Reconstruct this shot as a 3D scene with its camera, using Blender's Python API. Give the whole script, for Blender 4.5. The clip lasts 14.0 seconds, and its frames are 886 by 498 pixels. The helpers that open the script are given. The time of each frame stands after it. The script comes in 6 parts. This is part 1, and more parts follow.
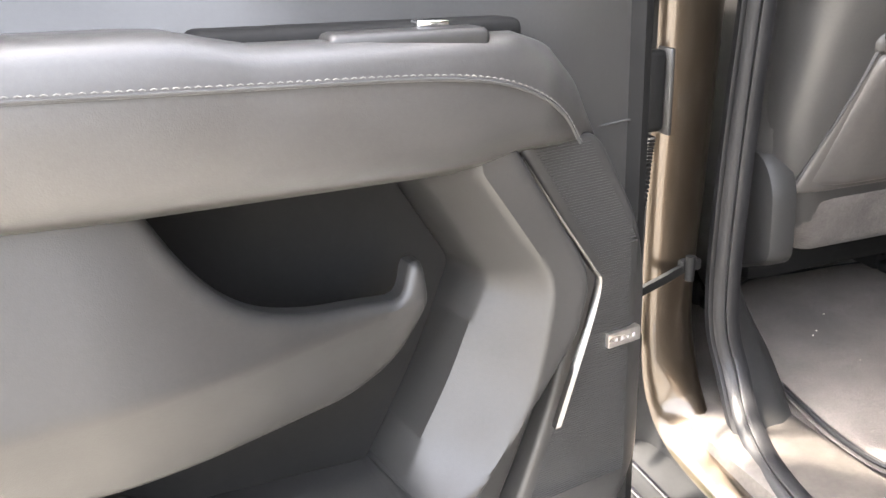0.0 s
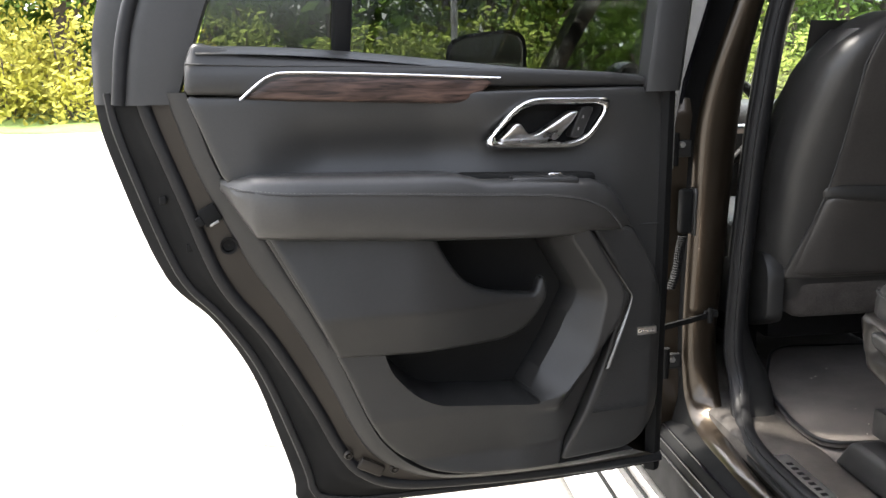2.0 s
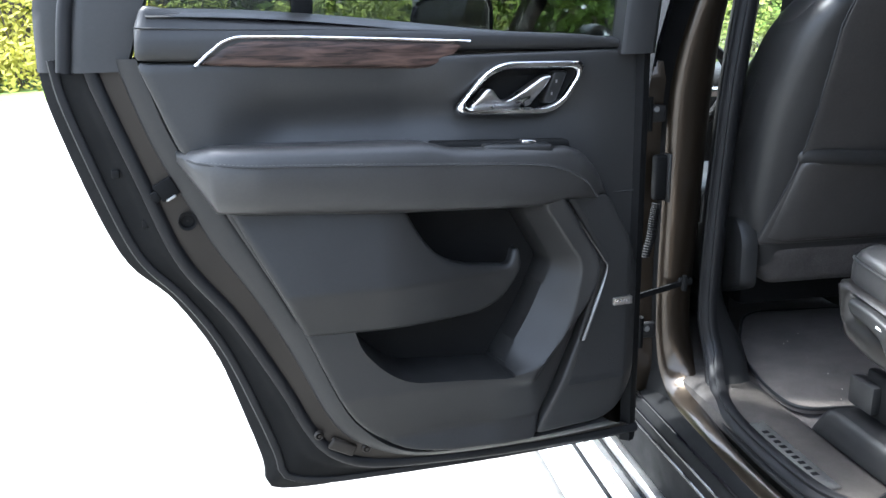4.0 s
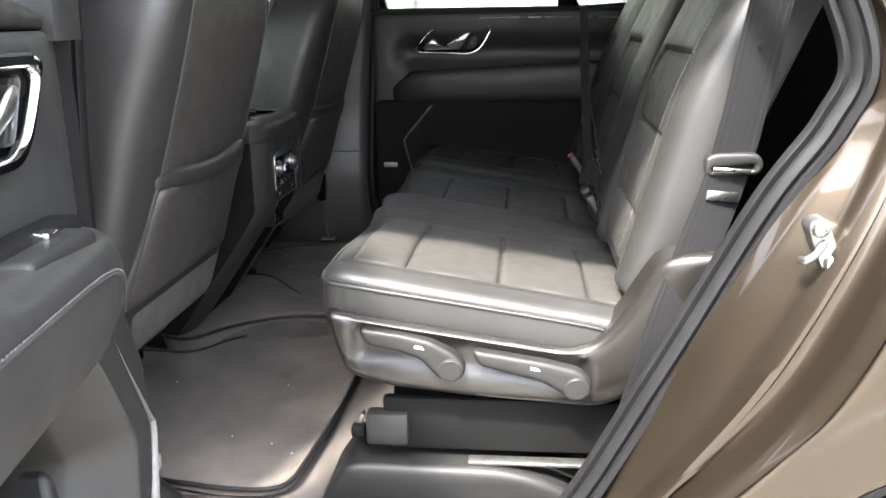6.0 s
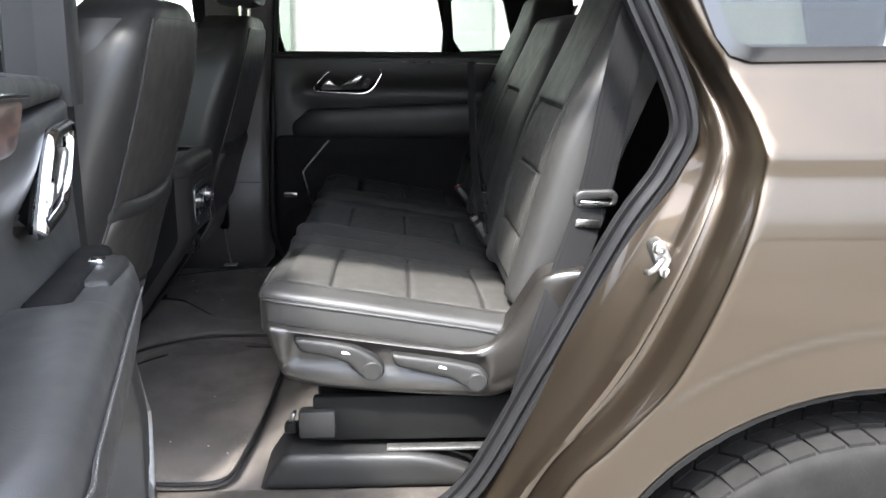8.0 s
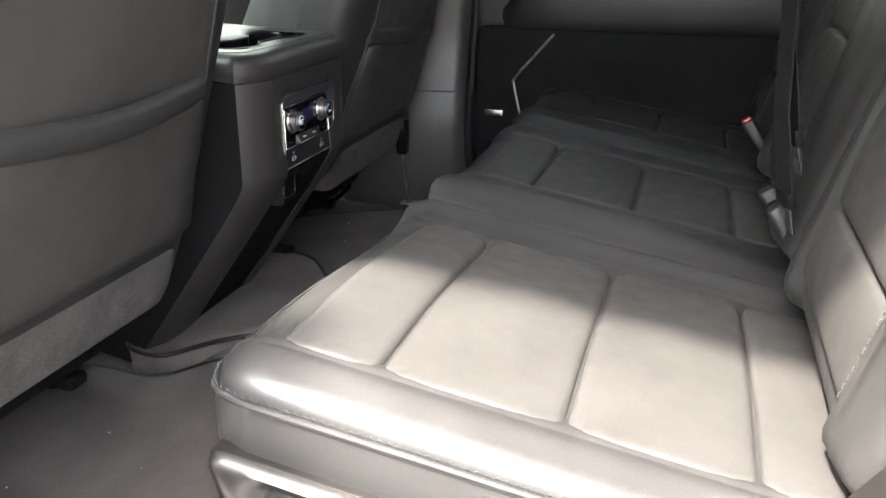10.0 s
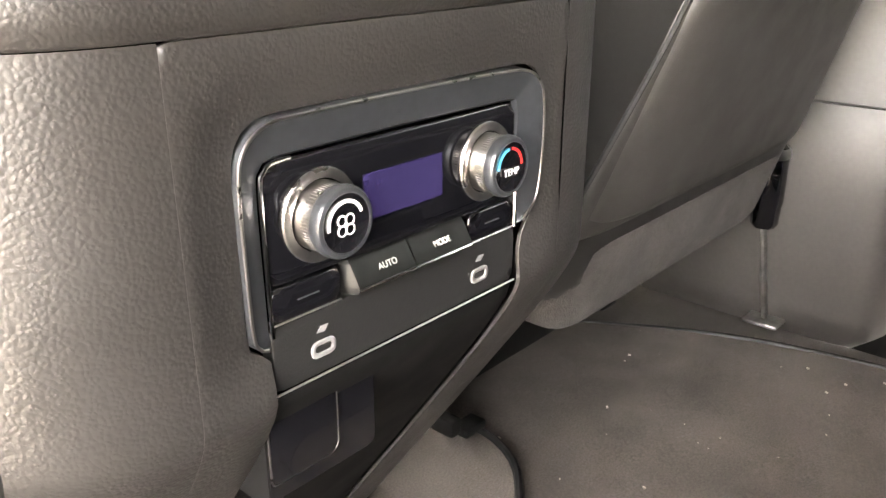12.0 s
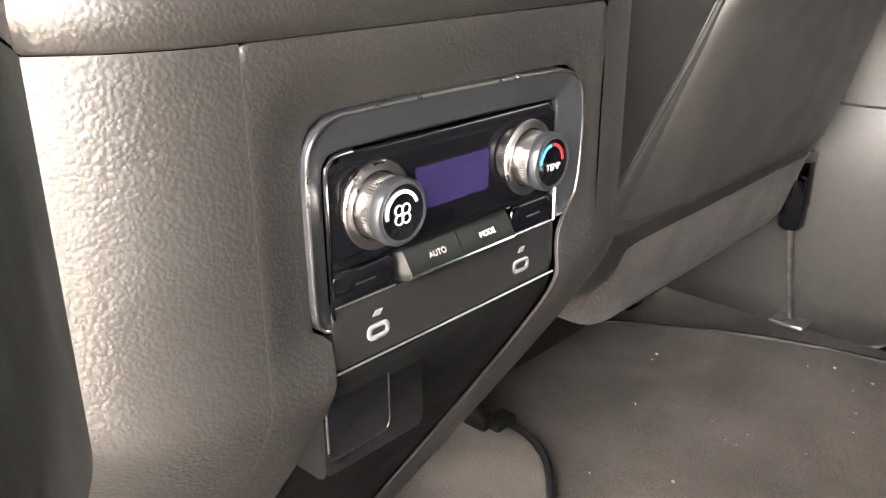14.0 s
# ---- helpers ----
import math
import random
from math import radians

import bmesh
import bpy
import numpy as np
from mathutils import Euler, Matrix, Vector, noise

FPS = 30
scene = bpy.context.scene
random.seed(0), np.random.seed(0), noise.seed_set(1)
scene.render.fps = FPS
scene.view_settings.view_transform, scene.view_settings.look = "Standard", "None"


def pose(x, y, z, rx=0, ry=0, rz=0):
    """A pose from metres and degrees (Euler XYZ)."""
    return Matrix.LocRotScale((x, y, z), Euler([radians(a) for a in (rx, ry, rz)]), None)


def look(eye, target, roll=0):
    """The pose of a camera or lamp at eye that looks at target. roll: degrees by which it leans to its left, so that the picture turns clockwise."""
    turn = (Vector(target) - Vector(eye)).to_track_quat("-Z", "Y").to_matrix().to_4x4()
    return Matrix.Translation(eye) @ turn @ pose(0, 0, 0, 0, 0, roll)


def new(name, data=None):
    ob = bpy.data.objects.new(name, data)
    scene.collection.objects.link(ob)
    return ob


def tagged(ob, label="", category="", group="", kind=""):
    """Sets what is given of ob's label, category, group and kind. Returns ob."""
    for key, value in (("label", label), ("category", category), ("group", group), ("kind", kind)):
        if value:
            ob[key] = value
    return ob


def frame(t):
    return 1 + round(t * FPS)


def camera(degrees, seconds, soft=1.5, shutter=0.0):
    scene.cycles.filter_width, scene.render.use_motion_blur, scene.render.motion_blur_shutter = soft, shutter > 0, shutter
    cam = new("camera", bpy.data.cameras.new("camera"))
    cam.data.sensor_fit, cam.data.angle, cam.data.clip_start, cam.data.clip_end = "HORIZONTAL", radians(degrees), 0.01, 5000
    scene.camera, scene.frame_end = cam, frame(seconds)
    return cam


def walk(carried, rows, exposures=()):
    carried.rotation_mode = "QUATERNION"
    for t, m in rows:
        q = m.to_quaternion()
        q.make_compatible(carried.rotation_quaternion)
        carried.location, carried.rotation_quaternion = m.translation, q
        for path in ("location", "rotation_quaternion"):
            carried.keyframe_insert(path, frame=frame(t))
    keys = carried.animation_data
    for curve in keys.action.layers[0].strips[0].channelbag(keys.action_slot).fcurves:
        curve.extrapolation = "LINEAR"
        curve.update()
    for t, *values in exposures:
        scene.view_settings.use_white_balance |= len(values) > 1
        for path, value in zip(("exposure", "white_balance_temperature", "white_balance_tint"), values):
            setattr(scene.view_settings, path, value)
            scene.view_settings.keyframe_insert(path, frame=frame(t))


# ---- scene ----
cam = camera(55.9, 14.0)
PATH = [
    (0, (-1.481, -0.782, 1.217), (-0.882, 0.989, 0.507), -2.5),
    (0.5, (-1.385, -0.901, 1.257), (-1.116, 0.978, 0.626), -1.9),
    (1, (-1.506, -1.125, 1.319), (-1.282, 0.785, 0.77), -0.6),
    (1.5, (-1.603, -1.375, 1.334), (-1.375, 0.566, 0.906), -0.8),
    (2, (-1.655, -1.599, 1.346), (-1.416, 0.339, 0.911), -0.9),
    (2.2, (-1.638, -1.646, 1.344), (-1.426, 0.292, 0.9), -0.9),
    (4.3, (-1.659, -1.483, 1.344), (-1.277, 0.403, 0.802), -1.4),
    (4.5, (-1.646, -1.309, 1.316), (-1.139, 0.541, 0.75), -1.4),
    (5, (-1.599, -0.928, 1.332), (-0.534, 0.65, 0.717), -0.7),
    (5.5, (-1.65, -0.637, 1.3), (0.056, 0.206, 0.683), -1.5),
    (6, (-1.849, -0.549, 1.305), (0.070, -0.357, 0.771), -0.9),
    (6.5, (-2.059, -0.495, 1.361), (-0.115, -0.522, 0.892), -0.5),
    (7, (-2.112, -0.486, 1.364), (-0.168, -0.573, 0.903), -0.1),
    (7.2, (-2.120, -0.482, 1.368), (-0.179, -0.585, 0.905), 0.0),
    (9.3, (-1.651, -0.569, 1.312), (0.271, -0.569, 0.758), 1.3),
    (9.5, (-1.516, -0.582, 1.296), (0.391, -0.485, 0.701), 1.9),
    (10, (-1.175, -0.575, 1.245), (0.622, -0.041, 0.548), 0.4),
    (10.5, (-0.807, -0.506, 1.235), (0.836, 0.403, 0.545), -1.7),
    (11, (-0.495, -0.361, 1.187), (1.057, 0.689, 0.486), -1.7),
    (11.5, (-0.335, -0.292, 1.132), (1.122, 0.867, 0.4), -1.1),
    (12, (-0.247, -0.24, 1.092), (1.153, 0.988, 0.361), 0.0),
    (12.5, (-0.227, -0.216, 1.072), (1.119, 1.083, 0.364), 0.4),
    (13, (-0.229, -0.212, 1.069), (1.096, 1.111, 0.368), 0.1),
    (13.5, (-0.229, -0.22, 1.063), (1.089, 1.099, 0.341), -0.2),
    (14, (-0.272, -0.246, 1.093), (1.099, 1.021, 0.376), -0.4),
]
EXPOSURES = [(0.0, 5.34, 6700, 12), (0.5, 5.24, 6700, 12), (1.0, 4.84, 6500, 11), (1.5, 3.99, 6400, 10), (2.0, 3.04, 6400, 10), (4.3, 3.29, 5400, 7), (4.5, 3.69, 5400, 7), (5.0, 4.43, 6500, 10), (5.5, 4.63, 6600, 11), (6.0, 4.23, 6300, 10), (6.5, 3.78, 6000, 9), (7.0, 3.68, 6000, 9), (9.5, 4.18, 6200, 10), (10.0, 4.76, 6500, 11), (10.5, 6.15, 6800, 11), (11.0, 7.11, 7100, 12), (11.5, 7.06, 7400, 13), (12.5, 6.87, 7900, 13), (13.5, 6.87, 7800, 13), (14.0, 6.97, 7600, 13)]
walk(cam, [(t, look(eye, target, roll)) for t, eye, target, roll in PATH], EXPOSURES)

# ---- light ----
SUN_ELEVATION, SUN_AZIMUTH = radians(62), radians(-60)      # azimuth from the car's nose (+y), positive to its right
world = bpy.data.worlds.new("sky")
scene.world = world
world.use_nodes = True
wt = world.node_tree
sky = wt.nodes.new("ShaderNodeTexSky")
sky.sky_type, sky.sun_disc = "NISHITA", False
sky.sun_elevation, sky.sun_rotation = SUN_ELEVATION, SUN_AZIMUTH
sky.air_density, sky.dust_density = 1.0, 5.0
haze = wt.nodes.new("ShaderNodeHueSaturation")
haze.inputs["Saturation"].default_value = 0.4
wt.links.new(sky.outputs[0], haze.inputs["Color"])
wt.links.new(haze.outputs[0], wt.nodes["Background"].inputs[0])
wt.nodes["Background"].inputs[1].default_value = 0.15
sun = new("sun", bpy.data.lights.new("sun", "SUN"))
sun.data.energy, sun.data.angle, sun.data.color = 2.3, radians(4.0), (1.0, 0.93, 0.82)
toward = Vector((math.sin(SUN_AZIMUTH) * math.cos(SUN_ELEVATION), math.cos(SUN_AZIMUTH) * math.cos(SUN_ELEVATION), math.sin(SUN_ELEVATION)))
sun.matrix_world = look(toward * 30, (0, 0, 0))


# ---- materials ----
def surface(name, color, rough=0.5, metal=0.0, grain=None, mottle=(6.0, 0.12), fine=(180.0, 0.1), coat=0.0, spec=0.5, rough_var=0.12, sheen=0.0):
    """Procedural surface: colour varied at two scales, roughness variation, and pebble or noise relief.
    grain: (kind, size per metre, height in metres, strength)."""
    m = bpy.data.materials.new(name)
    m.use_nodes = True
    nt = m.node_tree
    b = nt.nodes["Principled BSDF"]
    tc = nt.nodes.new("ShaderNodeTexCoord")

    def nz(scale, detail=3.0):
        n = nt.nodes.new("ShaderNodeTexNoise")
        n.inputs["Scale"].default_value, n.inputs["Detail"].default_value = scale, detail
        nt.links.new(tc.outputs["Object"], n.inputs["Vector"])
        return n.outputs["Fac"]

    def remap(sock, lo, hi):
        r = nt.nodes.new("ShaderNodeMapRange")
        r.inputs["From Min"].default_value, r.inputs["From Max"].default_value = 0.3, 0.7
        r.inputs["To Min"].default_value, r.inputs["To Max"].default_value = lo, hi
        nt.links.new(sock, r.inputs["Value"])
        return r.outputs["Result"]

    big, small = nz(mottle[0]), nz(fine[0])
    mul = nt.nodes.new("ShaderNodeMath")
    mul.operation = "MULTIPLY"
    nt.links.new(remap(big, 1 - mottle[1], 1 + mottle[1]), mul.inputs[0])
    nt.links.new(remap(small, 1 - fine[1], 1 + fine[1]), mul.inputs[1])
    vm = nt.nodes.new("ShaderNodeVectorMath")
    vm.operation = "SCALE"
    vm.inputs[0].default_value = color
    nt.links.new(mul.outputs[0], vm.inputs["Scale"])
    nt.links.new(vm.outputs[0], b.inputs["Base Color"])
    b.inputs["Metallic"].default_value = metal
    nt.links.new(remap(nz(mottle[0] * 3.3), max(0.02, rough * (1 - rough_var)), min(1, rough * (1 + rough_var))), b.inputs["Roughness"])
    b.inputs["Specular IOR Level"].default_value = spec
    b.inputs["Coat Weight"].default_value = coat
    b.inputs["Coat Roughness"].default_value = 0.04
    b.inputs["Sheen Weight"].default_value = sheen
    if grain:
        kind, scale, height, strength = grain
        bump = nt.nodes.new("ShaderNodeBump")
        bump.inputs["Distance"].default_value, bump.inputs["Strength"].default_value = height, strength
        if kind == "pebble":
            v = nt.nodes.new("ShaderNodeTexVoronoi")
            v.feature = "SMOOTH_F1"
            v.inputs["Scale"].default_value, v.inputs["Smoothness"].default_value = scale, 0.5
            warp = nt.nodes.new("ShaderNodeVectorMath")
            warp.operation = "MULTIPLY_ADD"
            nn = nt.nodes.new("ShaderNodeTexNoise")
            nn.inputs["Scale"].default_value = scale * 0.3
            nt.links.new(tc.outputs["Object"], nn.inputs["Vector"])
            nt.links.new(nn.outputs["Color"], warp.inputs[0])
            warp.inputs[1].default_value = (1.2 / scale,) * 3
            nt.links.new(tc.outputs["Object"], warp.inputs[2])
            nt.links.new(warp.outputs[0], v.inputs["Vector"])
            inv = nt.nodes.new("ShaderNodeMath")
            inv.operation = "SUBTRACT"
            inv.inputs[0].default_value = 1.0
            nt.links.new(v.outputs["Distance"], inv.inputs[1])
            nt.links.new(inv.outputs[0], bump.inputs["Height"])
        else:
            nt.links.new(nz(scale, 5.0), bump.inputs["Height"])
        nt.links.new(bump.outputs[0], b.inputs["Normal"])
    return m


LEATHER = surface("black_leather", (0.0175, 0.017, 0.0165), 0.45, spec=0.38, grain=("pebble", 900, 0.0003, 0.25), mottle=(9, 0.1), fine=(260, 0.08))
VINYL = surface("black_vinyl", (0.021, 0.0207, 0.0203), 0.42, spec=0.36, grain=("pebble", 1100, 0.0002, 0.18), mottle=(5, 0.1), fine=(300, 0.06))
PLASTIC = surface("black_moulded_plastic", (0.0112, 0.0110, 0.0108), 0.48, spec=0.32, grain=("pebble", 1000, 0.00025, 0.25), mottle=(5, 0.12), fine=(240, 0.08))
GRAINED = surface("grained_console_plastic", (0.020, 0.0182, 0.017), 0.40, spec=0.62, grain=("pebble", 560, 0.0006, 0.36), mottle=(7, 0.12), fine=(200, 0.1))
# plain dark plastic, and shade put into colour on doors and pillar
DARK = surface("dark_plastic_and_shade", (0.0055, 0.0055, 0.0055), 0.7, spec=0.08, grain=("noise", 400, 0.0002, 0.2))
SATIN = surface("satin_bronze_plastic", (0.0105, 0.0094, 0.0084), 0.33, metal=0.2, grain=("noise", 900, 0.0001, 0.2), mottle=(4, 0.08))
GLOSS = surface("gloss_black", (0.004, 0.004, 0.005), 0.08, mottle=(5, 0.1), coat=0.3)
CHROME = surface("chrome", (0.78, 0.78, 0.79), 0.12, metal=1.0, mottle=(12, 0.02), rough_var=0.03)
SILVER = surface("satin_silver", (0.62, 0.60, 0.58), 0.3, metal=1.0, mottle=(12, 0.06))
STEEL = surface("zinc_steel", (0.26, 0.26, 0.255), 0.42, metal=1.0, grain=("noise", 700, 0.0003, 0.3), mottle=(60, 0.2))
PAINT = surface("bronze_metallic_paint", (0.043, 0.033, 0.0235), 0.33, metal=0.88, mottle=(3, 0.06), fine=(1400, 0.08), coat=0.5)
BEZEL = surface("satin_graphite", (0.045, 0.048, 0.053), 0.30, metal=0.5, mottle=(20, 0.02), rough_var=0.02)
BARREL = surface("satin_nickel", (0.26, 0.25, 0.24), 0.30, metal=1.0, mottle=(40, 0.08))
RUBBER = surface("rubber_seal", (0.007, 0.007, 0.0075), 0.45, spec=0.16, grain=("noise", 300, 0.0003, 0.15), mottle=(14, 0.2))
TYRE = surface("tyre_rubber", (0.010, 0.0097, 0.0094), 0.85, spec=0.1, grain=("noise", 220, 0.0008, 0.4), mottle=(18, 0.25))
CARPET = surface("carpet", (0.056, 0.049, 0.044), 0.95, grain=("noise", 900, 0.0020, 0.8), mottle=(7, 0.35), fine=(420, 0.35), sheen=0.04, spec=0.2)
MATTING = surface("floor_mat_pile", (0.067, 0.058, 0.051), 0.95, grain=("noise", 1100, 0.0015, 0.8), mottle=(9, 0.3), fine=(500, 0.3), sheen=0.04, spec=0.2)
FELT = surface("felt_backing", (0.046, 0.041, 0.038), 0.95, grain=("noise", 700, 0.0015, 0.8), mottle=(25, 0.25), fine=(330, 0.3), sheen=0.04, spec=0.2)
HEADLINER = surface("headliner", (0.16, 0.155, 0.148), 0.95, grain=("noise", 800, 0.0006, 0.4))
WEBBING = surface("belt_webbing", (0.0075, 0.0075, 0.008), 0.8, spec=0.1, grain=("noise", 1400, 0.0005, 0.5), fine=(900, 0.2))
THREAD = surface("pale_thread", (0.066, 0.063, 0.060), 0.8, fine=(900, 0.2))
SEAM = surface("dark_thread", (0.014, 0.014, 0.014), 0.8)
RED = surface("red_button", (0.45, 0.02, 0.02), 0.4)
CRUMB = surface("pale_crumb", (0.42, 0.38, 0.32), 0.8, fine=(900, 0.3))
SCUFF = surface("dusty_sill_plastic", (0.034, 0.030, 0.0265), 0.55, spec=0.3, grain=("pebble", 900, 0.0003, 0.3), mottle=(11, 0.35), fine=(160, 0.2))
WHITE = surface("white_print", (0.75, 0.74, 0.72), 0.6)
BLUE = surface("blue_print", (0.05, 0.35, 0.55), 0.5)
GREY = surface("grey_port_plastic", (0.15, 0.146, 0.146), 0.45)
CONCRETE = surface("concrete", (0.19, 0.181, 0.162), 0.9, grain=("noise", 60, 0.004, 0.5), mottle=(0.9, 0.22), fine=(35, 0.18))
CRACK = surface("crack_dirt", (0.10, 0.09, 0.075), 0.95)
GRASS = surface("grass", (0.13, 0.19, 0.035), 0.9, grain=("noise", 25, 0.05, 0.8), mottle=(0.4, 0.3), fine=(14, 0.4))
BARK = surface("bark", (0.10, 0.075, 0.055), 0.95, grain=("noise", 30, 0.02, 0.8))
LEAF = [surface("leaf_" + n, c, 0.8, spec=0.1, mottle=(0.9, 0.45), fine=(7, 0.3)) for n, c in
        (("green", (0.12, 0.19, 0.035)), ("olive", (0.20, 0.24, 0.05)), ("yellow", (0.36, 0.33, 0.06)))]
STUCCO = surface("white_stucco", (0.80, 0.79, 0.76), 0.9, grain=("noise", 40, 0.004, 0.4), mottle=(0.7, 0.06))
SAGE = surface("sage_paint", (0.52, 0.58, 0.53), 0.8, mottle=(1.2, 0.1))
SLATE = surface("grey_block", (0.34, 0.36, 0.36), 0.9, mottle=(2, 0.2))
TREAD = surface("brushed_aluminium", (0.60, 0.60, 0.58), 0.35, metal=1.0, grain=("noise", 300, 0.0006, 0.4), mottle=(10, 0.2))


def wood_material():
    m = surface("dark_wood_veneer", (0.10, 0.055, 0.042), 0.42, spec=0.3)
    nt = m.node_tree
    b = nt.nodes["Principled BSDF"]
    tc = nt.nodes.new("ShaderNodeTexCoord")
    mp = nt.nodes.new("ShaderNodeMapping")
    mp.inputs["Scale"].default_value = (7, 40, 75)
    n = nt.nodes.new("ShaderNodeTexNoise")
    n.inputs["Scale"].default_value, n.inputs["Detail"].default_value, n.inputs["Distortion"].default_value = 1.6, 7, 1.6
    ramp = nt.nodes.new("ShaderNodeValToRGB")
    for i, (p, c) in enumerate(((0.34, (0.010, 0.006, 0.005, 1)), (0.66, (0.070, 0.043, 0.034, 1)))):
        ramp.color_ramp.elements[i].position, ramp.color_ramp.elements[i].color = p, c
    nt.links.new(tc.outputs["Object"], mp.inputs[0])
    nt.links.new(mp.outputs[0], n.inputs["Vector"])
    nt.links.new(n.outputs["Fac"], ramp.inputs[0])
    nt.links.new(ramp.outputs[0], b.inputs["Base Color"])
    return m


WOOD = wood_material()
SEATBACK = surface("seat_back_leather", (0.033, 0.0305, 0.0285), 0.48, spec=0.45, grain=("pebble", 900, 0.0003, 0.25), mottle=(7, 0.1))
PILLAR = surface("grey_pillar_trim", (0.040, 0.037, 0.0345), 0.5, grain=("pebble", 1000, 0.0002, 0.2), mottle=(5, 0.1))
ARM = surface("armrest_leather", (0.0205, 0.020, 0.0196), 0.42, spec=0.42, grain=("pebble", 900, 0.0003, 0.25), mottle=(9, 0.1), fine=(260, 0.08))
INSERT = surface("perforated_leather", (0.0255, 0.0243, 0.0227), 0.58, spec=0.28, grain=("pebble", 650, 0.0003, 0.3), mottle=(12, 0.10), fine=(420, 0.14))
BLADE = surface("satin_accent", (0.11, 0.108, 0.106), 0.36, metal=1.0, mottle=(12, 0.05))
# bronze body paint darkened, shade of the door frame put into colour
FRAME = surface("shaded_bronze_frame", (0.014, 0.0115, 0.009), 0.48, spec=0.2, metal=0.1, mottle=(6, 0.2), fine=(700, 0.1))


def glass_material(name, tint):
    """A thin pane: tinted see-through film under a mirror-like gloss."""
    m = bpy.data.materials.new(name)
    m.use_nodes = True
    nt = m.node_tree
    nt.nodes.remove(nt.nodes["Principled BSDF"])
    tr, gl, mix, fr = (nt.nodes.new("ShaderNode" + k) for k in ("BsdfTransparent", "BsdfGlossy", "MixShader", "Fresnel"))
    tr.inputs[0].default_value = (*tint, 1)
    gl.inputs["Roughness"].default_value = 0.02
    fr.inputs["IOR"].default_value = 1.5
    nt.links.new(fr.outputs[0], mix.inputs[0])
    nt.links.new(tr.outputs[0], mix.inputs[1])
    nt.links.new(gl.outputs[0], mix.inputs[2])
    nt.links.new(mix.outputs[0], nt.nodes["Material Output"].inputs[0])
    return m


TINTED = glass_material("privacy_glass", (0.385, 0.40, 0.38))
CLEAR = glass_material("clear_glass", (0.80, 0.84, 0.80))


def screen_material():
    m = surface("display", (0.012, 0.010, 0.03), 0.12)
    b = m.node_tree.nodes["Principled BSDF"]
    b.inputs["Emission Color"].default_value = (0.10, 0.07, 0.32, 1)
    b.inputs["Emission Strength"].default_value = 0.0019
    return m


DISPLAY = screen_material()


# ---- mesh tools ----
def part(name, vf, material, parent=None, label="", crease=38, smooth=True):
    """Links vertices and faces as ONE mesh object, under a thing or a part."""
    verts, faces = vf
    me = bpy.data.meshes.new(name)
    me.from_pydata([tuple(map(float, v)) for v in verts], [], [tuple(map(int, f)) for f in faces])
    me.validate()
    me.materials.append(material)
    if smooth:
        me.polygons.foreach_set("use_smooth", [True] * len(me.polygons))
        me.set_sharp_from_angle(angle=radians(crease))
    ob = new(name, me)
    if parent:
        ob.parent = parent
    if label:
        tagged(ob, label)
    return ob


def thing(name, label, category, m=None, group="", kind=""):
    ob = new(name)
    if m is not None:
        ob.matrix_basis = m
    return tagged(ob, label, category, group, kind)


def merge(*vfs):
    verts, faces = [], []
    for v, f in vfs:
        k = len(verts)
        verts += [tuple(p) for p in v]
        faces += [tuple(i + k for i in q) for q in f]
    return verts, faces


def moved(vf, m):
    return [tuple(m @ Vector(p)) for p in vf[0]], vf[1]


def curve(points, n=6, closed=False):
    """A smooth curve through points (any dimension)."""
    p = [np.array(q, float) for q in points]
    k, out = len(p), []
    for i in range(k if closed else k - 1):
        if closed:
            a, b, c, d = p[i - 1], p[i], p[(i + 1) % k], p[(i + 2) % k]
        else:
            b, c = p[i], p[i + 1]
            a = p[i - 1] if i else 2 * b - c
            d = p[i + 2] if i + 2 < k else 2 * c - b
        for s in range(n):
            t = s / n
            out.append(0.5 * (2 * b + (c - a) * t + (2 * a - 5 * b + 4 * c - d) * t * t + (3 * b - a - 3 * c + d) * t ** 3))
    if not closed:
        out.append(p[-1])
    return np.array(out)


def rounded(points, r, n=5):
    """A closed outline with its corners rounded; r: one radius or one for each corner."""
    p, out = [np.array(q, float) for q in points], []
    for i, b in enumerate(p):
        a, c = p[i - 1], p[(i + 1) % len(p)]
        ri = r[i] if isinstance(r, (list, tuple)) else r
        da, dc = np.linalg.norm(a - b), np.linalg.norm(c - b)
        k = min(ri, 0.48 * da, 0.48 * dc)
        s, e = b + (a - b) / da * k, b + (c - b) / dc * k
        for j in range(n + 1):
            t = j / n
            out.append((1 - t) ** 2 * s + 2 * t * (1 - t) * b + t * t * e)
    return np.array(out)


def resample(pts, n, closed=False):
    p = np.array(pts, float)
    if closed:
        p = np.vstack([p, p[:1]])
    d = np.r_[0, np.cumsum(np.linalg.norm(np.diff(p, axis=0), axis=1))]
    t = np.linspace(0, d[-1], n + 1 if closed else n)
    q = np.stack([np.interp(t, d, p[:, k]) for k in range(p.shape[1])], 1)
    return q[:-1] if closed else q


